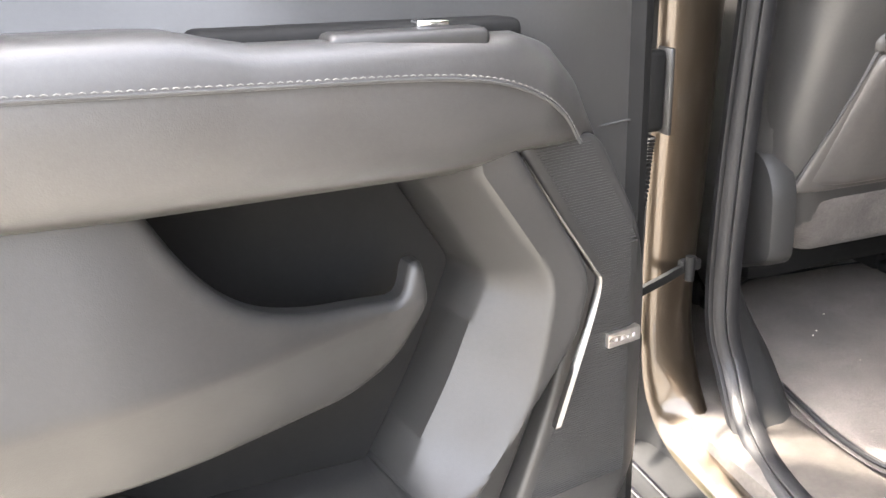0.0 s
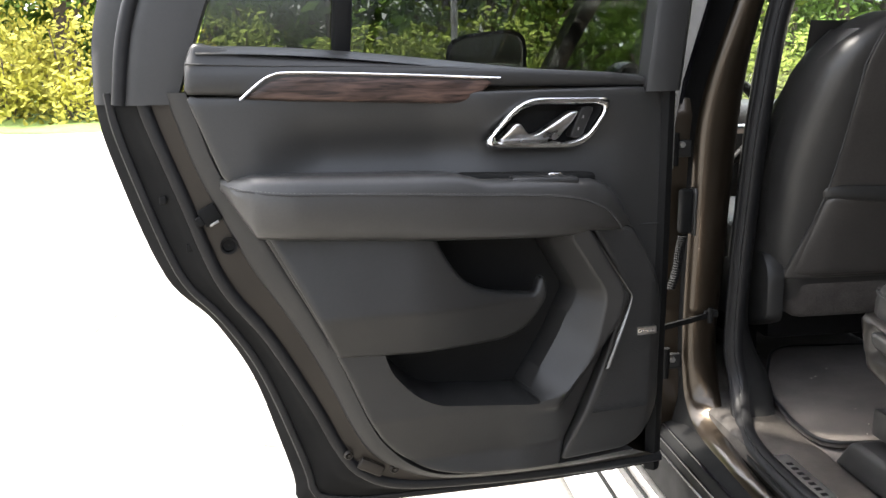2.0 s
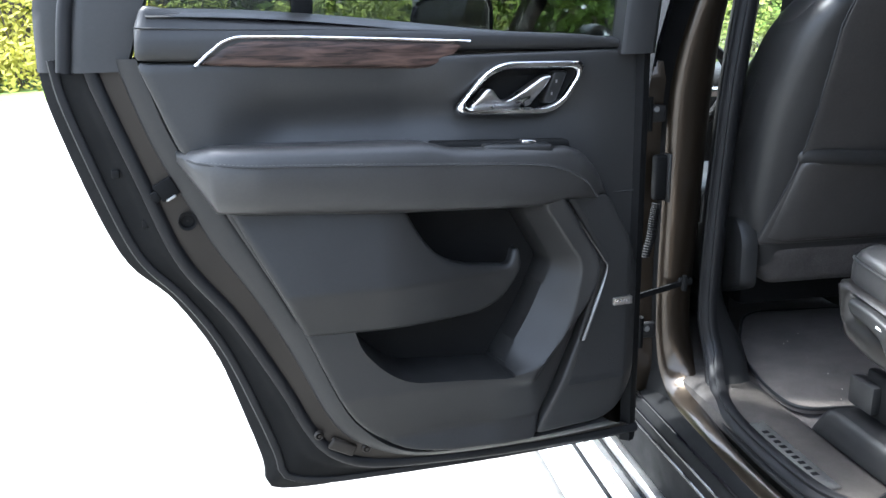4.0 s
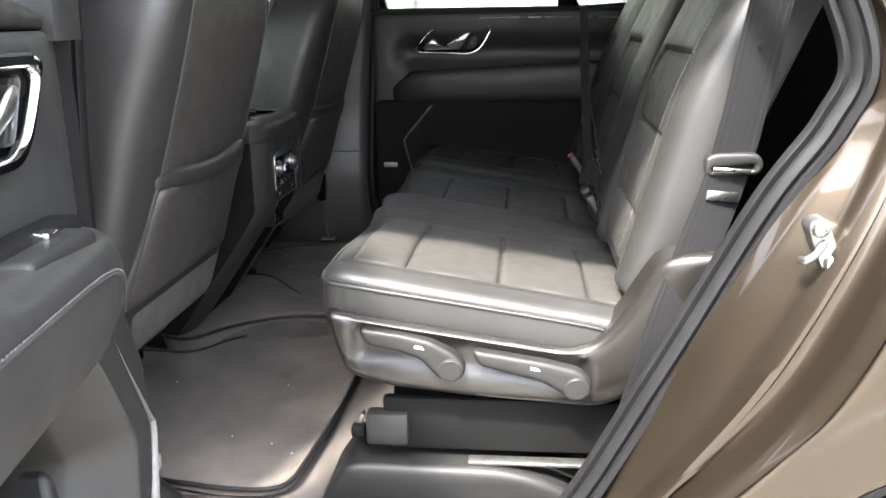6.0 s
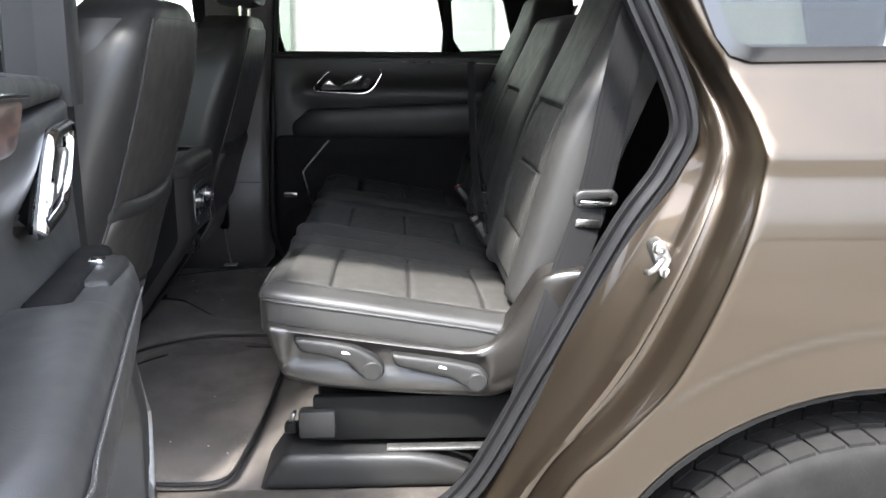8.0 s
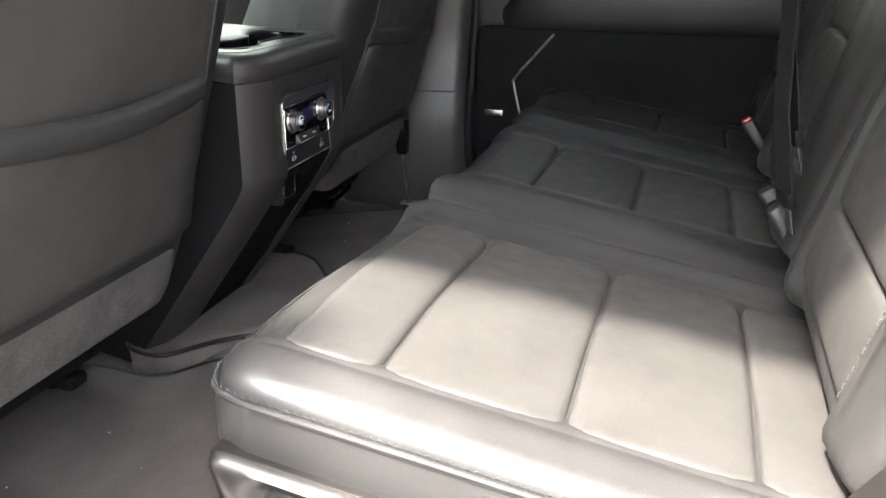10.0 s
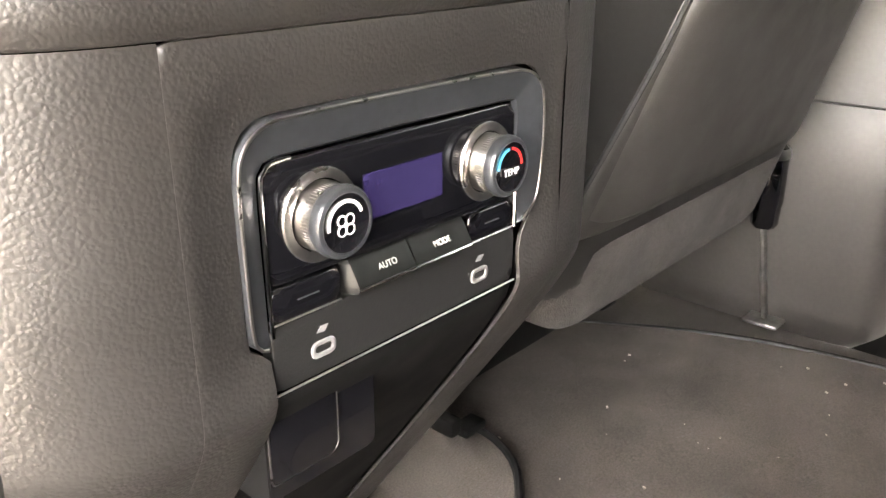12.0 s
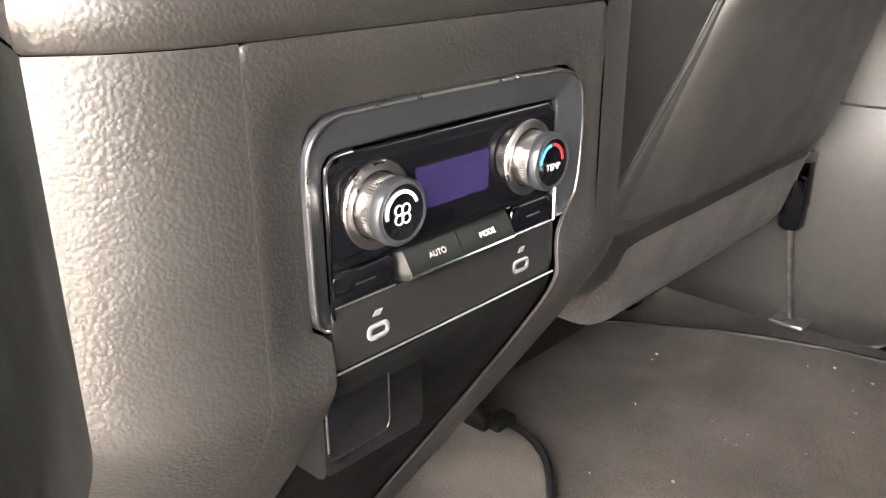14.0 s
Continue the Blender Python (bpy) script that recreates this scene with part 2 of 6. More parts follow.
def inside_distance(q, poly):
    """Distance of points q from a closed outline: positive inside, negative outside."""
    q, a = np.asarray(q, float), np.asarray(poly, float)
    b = np.roll(a, -1, 0)
    best, odd = np.full(len(q), 1e9), np.zeros(len(q), bool)
    for (ax, ay), (bx, by) in zip(a, b):
        ex, ey = bx - ax, by - ay
        t = np.clip(((q[:, 0] - ax) * ex + (q[:, 1] - ay) * ey) / max(ex * ex + ey * ey, 1e-12), 0, 1)
        best = np.minimum(best, np.hypot(q[:, 0] - ax - t * ex, q[:, 1] - ay - t * ey))
        if ay != by:
            odd ^= ((ay > q[:, 1]) != (by > q[:, 1])) & (q[:, 0] < ax + (q[:, 1] - ay) / (by - ay) * ex)
    return np.where(odd, best, -best)


def step01(a, b, x):
    t = np.clip((x - a) / (b - a), 0, 1)
    return t * t * (3 - 2 * t)


def pillow(outline, depth, to3d, step=0.008, roll=0.008, skirt=0.02, holes=(), extra=()):
    """A moulded panel: the outline filled with a fine net at depth(u, v), its rim rolled over and turned back by skirt.
    to3d(u, v, w) lays it into space, w being its height. holes: outlines left open. extra: outlines that the net follows."""
    loops = [resample(o, max(8, int(np.linalg.norm(np.diff(np.vstack([o, o[:1]]), axis=0), axis=1).sum() / step)), True)
             for o in (np.asarray(outline, float), *[np.asarray(h, float) for h in holes])]

    def dist(q):
        d = inside_distance(q, loops[0])
        for h in loops[1:]:
            d = np.minimum(d, -inside_distance(q, h))
        return d
    pts = [lp for lp in loops]
    for lp in loops:
        nxt, prv = np.roll(lp, -1, 0), np.roll(lp, 1, 0)
        t = nxt - prv
        n = np.stack([-t[:, 1], t[:, 0]], 1) / np.maximum(np.linalg.norm(t, axis=1), 1e-9)[:, None]
        for off in (0.12, 0.4, 0.9):
            for sgn in (1, -1):
                q = lp + sgn * n * off * roll
                d = dist(q)
                pts.append(q[d > 0.9 * off * roll])
    lo, hi = loops[0].min(0), loops[0].max(0)
    gu, gv = np.meshgrid(np.arange(lo[0], hi[0], step), np.arange(lo[1], hi[1], step))
    g = np.stack([gu.ravel(), gv.ravel()], 1)
    g[:, 0] += (np.arange(len(g)) // gu.shape[1] % 2) * step * 0.5
    for e in extra:
        e = resample(e, max(8, int(np.linalg.norm(np.diff(np.vstack([e, e[:1]]), axis=0), axis=1).sum() / step)), True)
        g = g[np.abs(inside_distance(g, e)) > 0.0045 + step * 0.4]
        t = np.roll(e, -1, 0) - np.roll(e, 1, 0)
        n = np.stack([-t[:, 1], t[:, 0]], 1) / np.maximum(np.linalg.norm(t, axis=1), 1e-9)[:, None]
        for off in (-0.0045, -0.0015, 0.0015, 0.0045):
            q = e + n * off
            pts.append(q[(dist(q) > roll + 0.3 * step) & (np.abs(inside_distance(q, e)) > 0.9 * abs(off))])
    pts.append(g[dist(g) > roll + 0.35 * step])
    allp = np.vstack(pts)
    edges, k, bound = [], 0, []
    for lp in loops:
        ids = list(range(k, k + len(lp)))
        edges += [(a, b) for a, b in zip(ids, ids[1:] + ids[:1])]
        bound.append(ids)
        k += len(lp)
    from mathutils.geometry import delaunay_2d_cdt
    v2, _, tris, vo, _, _ = delaunay_2d_cdt([Vector(p) for p in allp], edges, [], 0, 1e-7)
    q = np.array([tuple(v) for v in v2])
    tris = np.array([t for t in tris if len(t) == 3])
    cen = q[tris].mean(1)
    tris = tris[dist(cen) > 1e-6]
    d = np.maximum(dist(q), 0)
    rim = roll * (1 - np.sqrt(np.clip(1 - (1 - np.minimum(d / roll, 1)) ** 2, 0, 1)))
    w = depth(q[:, 0], q[:, 1]) * np.ones(len(q)) - rim
    area = (q[tris[:, 1], 0] - q[tris[:, 0], 0]) * (q[tris[:, 2], 1] - q[tris[:, 0], 1]) - (q[tris[:, 1], 1] - q[tris[:, 0], 1]) * (q[tris[:, 2], 0] - q[tris[:, 0], 0])
    tris[area < 0] = tris[area < 0][:, ::-1]
    verts = np.stack(to3d(q[:, 0], q[:, 1], w), 1)
    faces = [tuple(t) for t in tris]
    verts = [tuple(v) for v in verts]
    where = {}
    for i, olds in enumerate(vo):
        for o in olds:
            where[o] = i
    for ids in bound:
        ids = [where[i] for i in ids]
        k = len(verts)
        qq = q[ids]
        back = np.stack(to3d(qq[:, 0], qq[:, 1], w[ids] - skirt), 1)
        verts += [tuple(v) for v in back]
        n = len(ids)
        faces += [(ids[i], k + i, k + (i + 1) % n, ids[(i + 1) % n]) for i in range(n)]
    return verts, faces


def sheet(rows, closed_u=False, closed_v=False):
    """Quads through a grid of points: rows[i][j]."""
    r = [[tuple(p) for p in row] for row in rows]
    n, m = len(r), len(r[0])
    verts = [p for row in r for p in row]
    faces = []
    for i in range(n if closed_u else n - 1):
        for j in range(m if closed_v else m - 1):
            faces.append((i * m + j, i * m + (j + 1) % m, (i + 1) % n * m + (j + 1) % m, (i + 1) % n * m + j))
    return verts, faces


def sweep(path, profile, up=(0, 0, 1), closed=False, ring=True):
    """The profile [(side, up)] carried along a path; up: a fixed direction."""
    p, up = np.array(path, float), np.array(up, float)
    if closed:
        t = np.roll(p, -1, 0) - np.roll(p, 1, 0)
    else:
        t = np.gradient(p, axis=0)
    t /= np.linalg.norm(t, axis=1)[:, None]
    side = np.cross(t, up)
    side /= np.maximum(np.linalg.norm(side, axis=1), 1e-6)[:, None]
    nrm = np.cross(side, t)
    rows = [[p[i] + side[i] * a + nrm[i] * b for a, b in profile] for i in range(len(p))]
    v, f = sheet(rows, closed, ring)
    if ring and not closed:
        m = len(profile)
        f = f + [tuple(range(m))[::-1], tuple(range(len(v) - m, len(v)))]
    return v, f


def circle(r, n=8, sy=1.0):
    return [(r * math.cos(2 * math.pi * i / n), sy * r * math.sin(2 * math.pi * i / n)) for i in range(n)]


def tube(path, r, n=8, up=(0.13, 0.27, 0.95), closed=False):
    return sweep(path, circle(r, n), up, closed)


def block(size, r=0.003, seg=2, at=(0, 0, 0), rot=(0, 0, 0)):
    """A box with rounded edges."""
    bm = bmesh.new()
    bmesh.ops.create_cube(bm, size=1)
    bmesh.ops.scale(bm, vec=size, verts=bm.verts)
    if r:
        bmesh.ops.bevel(bm, geom=bm.edges[:], offset=min(r, 0.45 * min(size)), segments=seg, profile=0.5, affect="EDGES")
    bm.transform(pose(*at, *rot))
    v = [tuple(x.co) for x in bm.verts]
    bm.verts.index_update()
    f = [tuple(x.index for x in q.verts) for q in bm.faces]
    bm.free()
    return v, f


def lathe(profile, n=32, m=None):
    """A profile [(radius, height)] turned about z."""
    rows = [[(r * math.cos(a), r * math.sin(a), h) for r, h in profile] for a in (2 * math.pi * i / n for i in range(n))]
    v, f = sheet(rows, closed_u=True)
    return moved((v, f), m) if m is not None else (v, f)


def prism(outline, w0, w1, to3d, bevel=0.0):
    """An outline given thickness from w0 to w1 (its front), with a small bevel at the front."""
    o = np.asarray(outline, float)
    c = o.mean(0)
    n = len(o)

    def ring(scale_in, w):
        t = np.roll(o, -1, 0) - np.roll(o, 1, 0)
        nn = np.stack([-t[:, 1], t[:, 0]], 1) / np.maximum(np.linalg.norm(t, axis=1), 1e-9)[:, None]
        if ((o - c) * nn).sum() > 0:
            nn = -nn
        q = o + nn * scale_in
        return np.stack(to3d(q[:, 0], q[:, 1], np.full(n, w)), 1)
    rings = [ring(0, w0), ring(0, w1 - bevel), ring(bevel * 0.3, w1 - bevel * 0.3), ring(bevel, w1)]
    v, f = sheet(rows=rings, closed_v=True)
    return v, f + [tuple(range(3 * n, 4 * n)), tuple(range(n))[::-1]]


def stitches(path, length=0.0045, gap=0.0025, r=0.0007, lift=(0, 0, 0)):
    """A row of short thread stitches along a path."""
    p = np.array(path, float) + np.array(lift)
    total = np.linalg.norm(np.diff(p, axis=0), axis=1).sum()
    n = int(total / (length + gap))
    q = resample(p, 2 * n)
    out = []
    for i in range(0, 2 * n - 1, 2):
        a, b = q[i], q[i + 1]
        a, b = a + (b - a) * 0.05, b + (b - a) * 0.25
        out.append(tube([a, (a + b) / 2 + np.array(lift) * 0.3, b], r, 5))
    return merge(*out)


def lettering(text, size, m, material, parent, name="lettering"):
    """Printed words as a thin mesh."""
    fc = bpy.data.curves.new(name, "FONT")
    fc.body, fc.size, fc.align_x, fc.align_y, fc.extrude = text, size, "CENTER", "CENTER", size * 0.01
    tmp = new(name, fc)
    me = bpy.data.meshes.new_from_object(tmp)
    bpy.data.objects.remove(tmp)
    me.transform(m)
    me.materials.clear()
    me.materials.append(material)
    ob = new(name, me)
    ob.parent = parent
    return ob


# ---- ground and surroundings ----
def build_ground():
    rows = [[(x, y, 0.012 * noise.noise(Vector((x * 0.3, y * 0.3, 0)))) for y in np.r_[-2000, -300, np.linspace(-40, 60, 51), 300, 2000]]
            for x in np.r_[-2000, -300, np.linspace(-60, 60, 61), 300, 2000]]
    ob = part("ground", sheet(rows), CONCRETE)
    tagged(ob, "pale sunlit concrete yard with hairline cracks", "ground", kind="structure")
    rng = random.Random(4)
    lines = [[(-2.75, 1.2), (-2.35, 1.62), (-2.1, 1.9), (-1.4, 2.6), (-0.6, 3.5)],
             [(-2.35, 1.56), (-2.19, 1.40), (-2.02, 1.30), (-1.89, 1.25), (-1.5, 1.22)],
             [(-3.4, 0.2), (-3.1, 1.5), (-2.9, 3.2), (-2.6, 6.0)], [(-6.0, 2.4), (-4.2, 2.9), (-2.8, 3.2)]]
    for ln in lines:
        c = curve([(x + rng.uniform(-0.01, 0.01), y, 0.0) for x, y in ln], 14)
        c[:, :2] += np.array([[rng.uniform(-0.012, 0.012), rng.uniform(-0.012, 0.012)] for _ in c])
        for p in c:
            p[2] = 0.012 * noise.noise(Vector((p[0] * 0.3, p[1] * 0.3, 0))) + 0.004
        wid = [0.0012 + 0.0035 * rng.random() for _ in c]
        t = np.gradient(c, axis=0)
        s = np.stack([-t[:, 1], t[:, 0], 0 * t[:, 0]], 1)
        s /= np.linalg.norm(s, axis=1)[:, None]
        v, f = sheet([[p - n * w, p + n * w] for p, n, w in zip(c, s, wid)])
        part("crack", (v, f), CRACK, ob)
    rng = random.Random(9)
    gr = [[(x, y + (0.7 * noise.noise(Vector((x * 0.35, 0, 3))) if j == 0 else 0), 0.05 + 0.12 * noise.noise(Vector((x * 0.4, y * 0.4, 1))) + (0.0 if j else -0.05))
           for j, y in enumerate(np.linspace(17.5, 60, 24))] for x in np.linspace(-60, 45, 106)]
    verge = part("grass_verge", sheet(gr), GRASS)
    tagged(verge, "sunlit rough grass verge along the concrete", "grass", kind="stuff")


def leaf_cloud(centres, rng, per, size):
    verts, faces = [], []
    for cx, cy, cz, r in centres:
        for _ in range(per):
            d = Vector((rng.gauss(0, 1), rng.gauss(0, 1), rng.gauss(0, 0.8))).normalized() * r * (0.55 + 0.5 * rng.random())
            p = Vector((cx, cy, cz)) + d
            if p.z < 0.02:
                continue
            a = Vector((rng.gauss(0, 1), rng.gauss(0, 1), rng.gauss(0, 1))).normalized()
            b = a.orthogonal().normalized()
            s = size * rng.uniform(0.5, 1.3)
            k = len(verts)
            verts += [tuple(p - a * s), tuple(p + b * s * 0.45), tuple(p + a * s), tuple(p - b * s * 0.45)]
            faces.append((k, k + 1, k + 2, k + 3))
    return verts, faces


def build_tree(x, y, h, spread, rng, leafm):
    m = pose(x, y, 0, 0, 0, rng.uniform(0, 360))
    ob = thing("tree", "leafy green broadleaf tree behind the grass verge", "tree", m, group="trees along the verge")
    path = curve([(0, 0, 0), (0.1, 0.05, h * 0.25), (-0.08, 0.1, h * 0.55), (0.05, 0, h * 0.9)], 5)
    rows = []
    for i, p in enumerate(path):
        r = 0.035 * h * (1 - 0.85 * i / len(path)) + 0.02
        rows.append([(p[0] + r * math.cos(a), p[1] + r * math.sin(a), p[2]) for a in np.linspace(0, 2 * math.pi, 9)[:-1]])
    vf = [sheet(rows, closed_v=True)]
    cent = []
    for k in range(11):
        a, z0 = rng.uniform(0, 6.28), h * rng.uniform(0.12, 0.75)
        ln = spread * rng.uniform(0.45, 1.0) * (1.15 - 0.6 * z0 / h)
        e = (ln * math.cos(a), ln * math.sin(a), z0 + h * rng.uniform(0.05, 0.2))
        vf.append(tube(curve([(0, 0, z0), (e[0] * 0.5, e[1] * 0.5, z0 + 0.06 * h), e], 4), 0.014 * h * 0.5, 6))
        cent.append((*e, spread * rng.uniform(0.3, 0.5)))
        cent.append((e[0] * 0.55, e[1] * 0.55, e[2] - 0.05 * h, spread * rng.uniform(0.3, 0.45)))
    cent += [(0, 0, h * 0.92, spread * 0.4), (0.2, -0.2, h * 0.7, spread * 0.55)]
    part("trunk", merge(*vf), BARK, ob)
    part("crown", leaf_cloud(cent, rng, 130, 0.16), leafm, ob, smooth=False)


def build_shrub(x, y, h, rng, leafm, word):
    ob = thing("shrub", "dense " + word + " shrub at the edge of the verge", "shrub", pose(x, y, 0), group="shrubs along the verge")
    vf = []
    cent = []
    for k in range(8):
        a, r = rng.uniform(0, 6.28), rng.uniform(0.2, 1.0) * h * 0.7
        e = (r * math.cos(a), r * math.sin(a), h * rng.uniform(0.3, 0.95))
        vf.append(tube(curve([(0.1 * math.cos(a), 0.1 * math.sin(a), -0.05), (e[0] * 0.6, e[1] * 0.6, e[2] * 0.5), e], 3), 0.018, 5))
        cent.append((*e, h * rng.uniform(0.25, 0.42)))
        cent.append((e[0], e[1], e[2] * 0.45, h * rng.uniform(0.25, 0.4)))
    part("stem", merge(*vf), BARK, ob)
    part("foliage", leaf_cloud(cent, rng, 150, 0.10), leafm, ob, smooth=False)


def build_woods():
    rng = random.Random(21)
    for i in range(19):
        x = -27 + 2.6 * i + rng.uniform(-0.8, 0.8)
        build_tree(x, 25.5 + rng.uniform(-1.6, 3.5), rng.uniform(7.5, 11), rng.uniform(2.6, 3.6), rng, LEAF[rng.choice((0, 0, 1))])
    for i in range(27):
        x = -27 + 1.9 * i + rng.uniform(-0.5, 0.5)
        k = rng.choice((1, 2, 2)) if x < -5 else rng.choice((0, 1, 1))
        build_shrub(x, 20.6 + rng.uniform(-0.4, 1.2), rng.uniform(1.6, 3.0), rng, LEAF[k], ("green", "olive green", "yellow green")[k])
    pole = part("pole", tube([(0.75, 15.5, 0), (0.75, 15.5, 4), (0.75, 15.5, 9)], 0.07, 12), GREY)
    tagged(pole, "pale grey slender lamp pole on the verge", "pole")
    far = part("far_woods", leaf_cloud([(x, y + 2 * math.sin(x), z, 3.2) for y in (31, 35) for x in range(-46, 48, 3) for z in (1.5, 4.5, 8, 11)], rng, 260, 0.34), LEAF[0], smooth=False)
    tagged(far, "dark green far woods behind the trees", "woods", kind="stuff")


def build_neighbour():
    ob = thing("white_building", "white stucco building in full sun across the yard", "building", pose(9.0, 0, 0))
    holes = [rounded([(-4.2, 0.0), (-2.9, 0.0), (-2.9, 2.3), (-4.2, 2.3)], 0.01)]
    part("wall", pillow([(-16, 0), (14, 0), (14, 5.2), (-16, 5.2)], lambda u, v: 0.0 * u, lambda u, v, w: (-w, u, v), step=0.8, roll=0.02, skirt=0.3, holes=holes), STUCCO, ob)
    part("door_panel", prism([(-4.2, 0.0), (-2.9, 0.0), (-2.9, 2.3), (-4.2, 2.3)], -0.15, -0.08, lambda u, v, w: (-w, u, v), 0.01), SAGE, ob, "sage green panelled door")
    part("roof", prism([(-16.3, 5.2), (14.3, 5.2), (14.3, 5.5), (-16.3, 5.5)], -6, 0.3, lambda u, v, w: (-w, u, v), 0.02), SLATE, ob)
    for y in (1.15, -1.4, -6.0):
        part("pilaster", block((0.12, 0.62, 3.2), 0.02, at=(-0.06, y, 1.6)), SAGE, ob, "pale sage green pilaster")
    for i in range(9):
        part("plinth_block", block((0.32, 0.44, 0.36 + 0.05 * (i % 3)), 0.02, at=(-0.5, -5.6 + 0.47 * i, 0.18)), SLATE, ob, "grey concrete block")


# ---- the car's body ----
def side(u, v, w):
    """Left flank: u along the car, v up, w outwards."""
    return (-w, u, v)


def flank(u, v):
    """How far the left skin stands out from the middle of the car."""
    low = np.interp(v, [0.42, 0.60, 0.80, 0.92, 1.00, 1.06, 1.10, 1.135, 1.165, 1.186, 1.194, 1.218], [0.970, 0.984, 1.002, 1.0105, 1.0135, 1.0130, 1.0105, 1.0055, 0.9975, 0.9905, 0.9895, 0.9920])
    # the flare round the wheel arch lies a little below the flank
    r = np.hypot(u - WHEEL[0], v - WHEEL[1])
    low = low - 0.011 * step01(0.585, 0.560, r) * step01(-0.80, -0.93, u)
    return low - 0.85 * np.clip(v - 1.218, 0, 0.11) - 0.22 * np.maximum(v - 1.328, 0)


SHUT = [(-0.80, 1.66), (-0.865, 1.50), (-0.924, 1.384), (-0.962, 1.323), (-0.989, 1.218), (-0.957, 1.085), (-0.883, 0.905), (-0.80, 0.80), (-0.746, 0.744), (-0.70, 0.66), (-0.66, 0.56)]
INNER = [(-0.74, 1.62), (-0.80, 1.52), (-0.859, 1.418), (-0.927, 1.265), (-0.909, 1.185), (-0.843, 1.076), (-0.728, 0.865), (-0.634, 0.665), (-0.58, 0.60), (-0.50, 0.575)]
WHEEL = (-1.215, 0.40)


def build_body():
    body = thing("suv_body", "bronze metallic SUV body with its rear door opening bare", "car")
    # rear quarter with wheel arch and side window opening
    arch = [(WHEEL[0] + 0.475 * math.cos(a), WHEEL[1] + 0.475 * math.sin(a)) for a in np.linspace(radians(152), radians(8), 26)][::-1]
    shut = [tuple(p) for p in curve(SHUT, 4)]
    outline = shut + [(-0.66, 0.42), (-0.735, 0.42)] + arch[::-1] + [(-1.70, 0.46), (-2.25, 0.50), (-2.30, 1.0), (-2.24, 1.60), (-2.05, 1.72), (-1.2, 1.74)]
    win = rounded([(-0.965, 1.352), (-1.98, 1.37), (-1.90, 1.60), (-1.02, 1.62), (-0.905, 1.50)], [0.03, 0.08, 0.08, 0.05, 0.05])
    part("quarter_panel", pillow(outline, flank, side, step=0.011, roll=0.012, skirt=0.05, holes=[win]), PAINT, body, "bronze metallic rear quarter panel")
    part("quarter_window", prism(win * 0.999, -0.02, -0.012, lambda u, v, w: (-(flank(u, v) + w), u, v)), TINTED, body, "dark tinted quarter window").visible_shadow = False
    wf = [(-(float(flank(u, np.array(v)))) - 0.002, u, v) for u, v in resample(win, 90, True)]
    part("window_surround", sweep(wf, [(-0.012, -0.006), (-0.012, 0.004), (0.004, 0.006), (0.008, 0.002), (0.008, -0.006)], (1, 0, 0), closed=True), GLOSS, body, "gloss black window surround")
    # arch lip and liner
    lip = [(-0.978, y, z) for y, z in arch]
    part("arch_lip", sweep(lip, [(-0.004, -0.012), (0.004, -0.012), (0.006, 0.0), (0.003, 0.003), (-0.004, 0.003)], (1, 0, 0)), DARK, body)
    liner = [[(x, WHEEL[0] + r * math.cos(a), WHEEL[1] + r * math.sin(a)) for a in np.linspace(radians(-20), radians(200), 40)] for x, r in ((-0.985, 0.470), (-0.93, 0.466), (-0.62, 0.46), (-0.61, 0.2))]
    part("wheel_liner", sheet(liner), DARK, body, "black felt wheel arch liner")
    # stepped jamb between shut line and weatherstrip
    n = 60
    a = resample(curve(SHUT, 8), n)
    b = resample(curve(INNER, 8), n)
    rows = []
    for f, x in ((0.0, 0.0), (0.04, 0.008), (0.10, 0.014), (0.135, 0.030), (0.15, 0.062), (0.20, 0.072), (0.30, 0.074), (0.36, 0.064), (0.43, 0.066), (0.50, 0.092), (0.58, 0.104), (0.80, 0.112), (0.90, 0.128), (1.0, 0.140)):
        row = []
        for p, q in zip(a, b):
            u, v = p * (1 - f) + q * f
            top = float(flank(np.array(p[0]), np.array(p[1])))
            row.append((-(top - x), u, v))
        rows.append(row)
    part("door_jamb", sheet(rows), PAINT, body, "bronze painted stepped door jamb", crease=60)
    # overslam seal on the jamb
    for yy, zz in ((-0.962, 1.05), (-0.905, 0.94)):
        part("bump_stop", block((0.006, 0.012, 0.006), 0.002, at=(-0.955, yy, zz), rot=(60, 0, 0)), WHITE, body)
    # B-pillar: painted face turned to the rear
    po = [(-0.80, 0.03, 1.66), (-0.850, 0.045, 1.461), (-0.887, 0.058, 1.328), (-0.908, 0.065, 1.214), (-0.913, 0.065, 1.06), (-0.916, 0.065, 0.90), (-0.917, 0.065, 0.748), (-0.910, 0.060, 0.63), (-0.905, 0.02, 0.572), (-0.914, -0.10, 0.560), (-0.922, -0.30, 0.555), (-0.922, -0.58, 0.555)]
    pi = [(-0.745, 0.03, 1.66), (-0.789, 0.045, 1.461), (-0.811, 0.058, 1.327), (-0.821, 0.063, 1.212), (-0.829, 0.063, 1.06), (-0.836, 0.063, 0.90), (-0.843, 0.063, 0.743), (-0.838, 0.050, 0.655), (-0.850, 0.0, 0.60), (-0.878, -0.11, 0.580), (-0.896, -0.30, 0.574), (-0.896, -0.58, 0.577)]
    po, pi = resample(curve(po, 8), 90), resample(curve(pi, 8), 90)
    rows = []
    edge = []
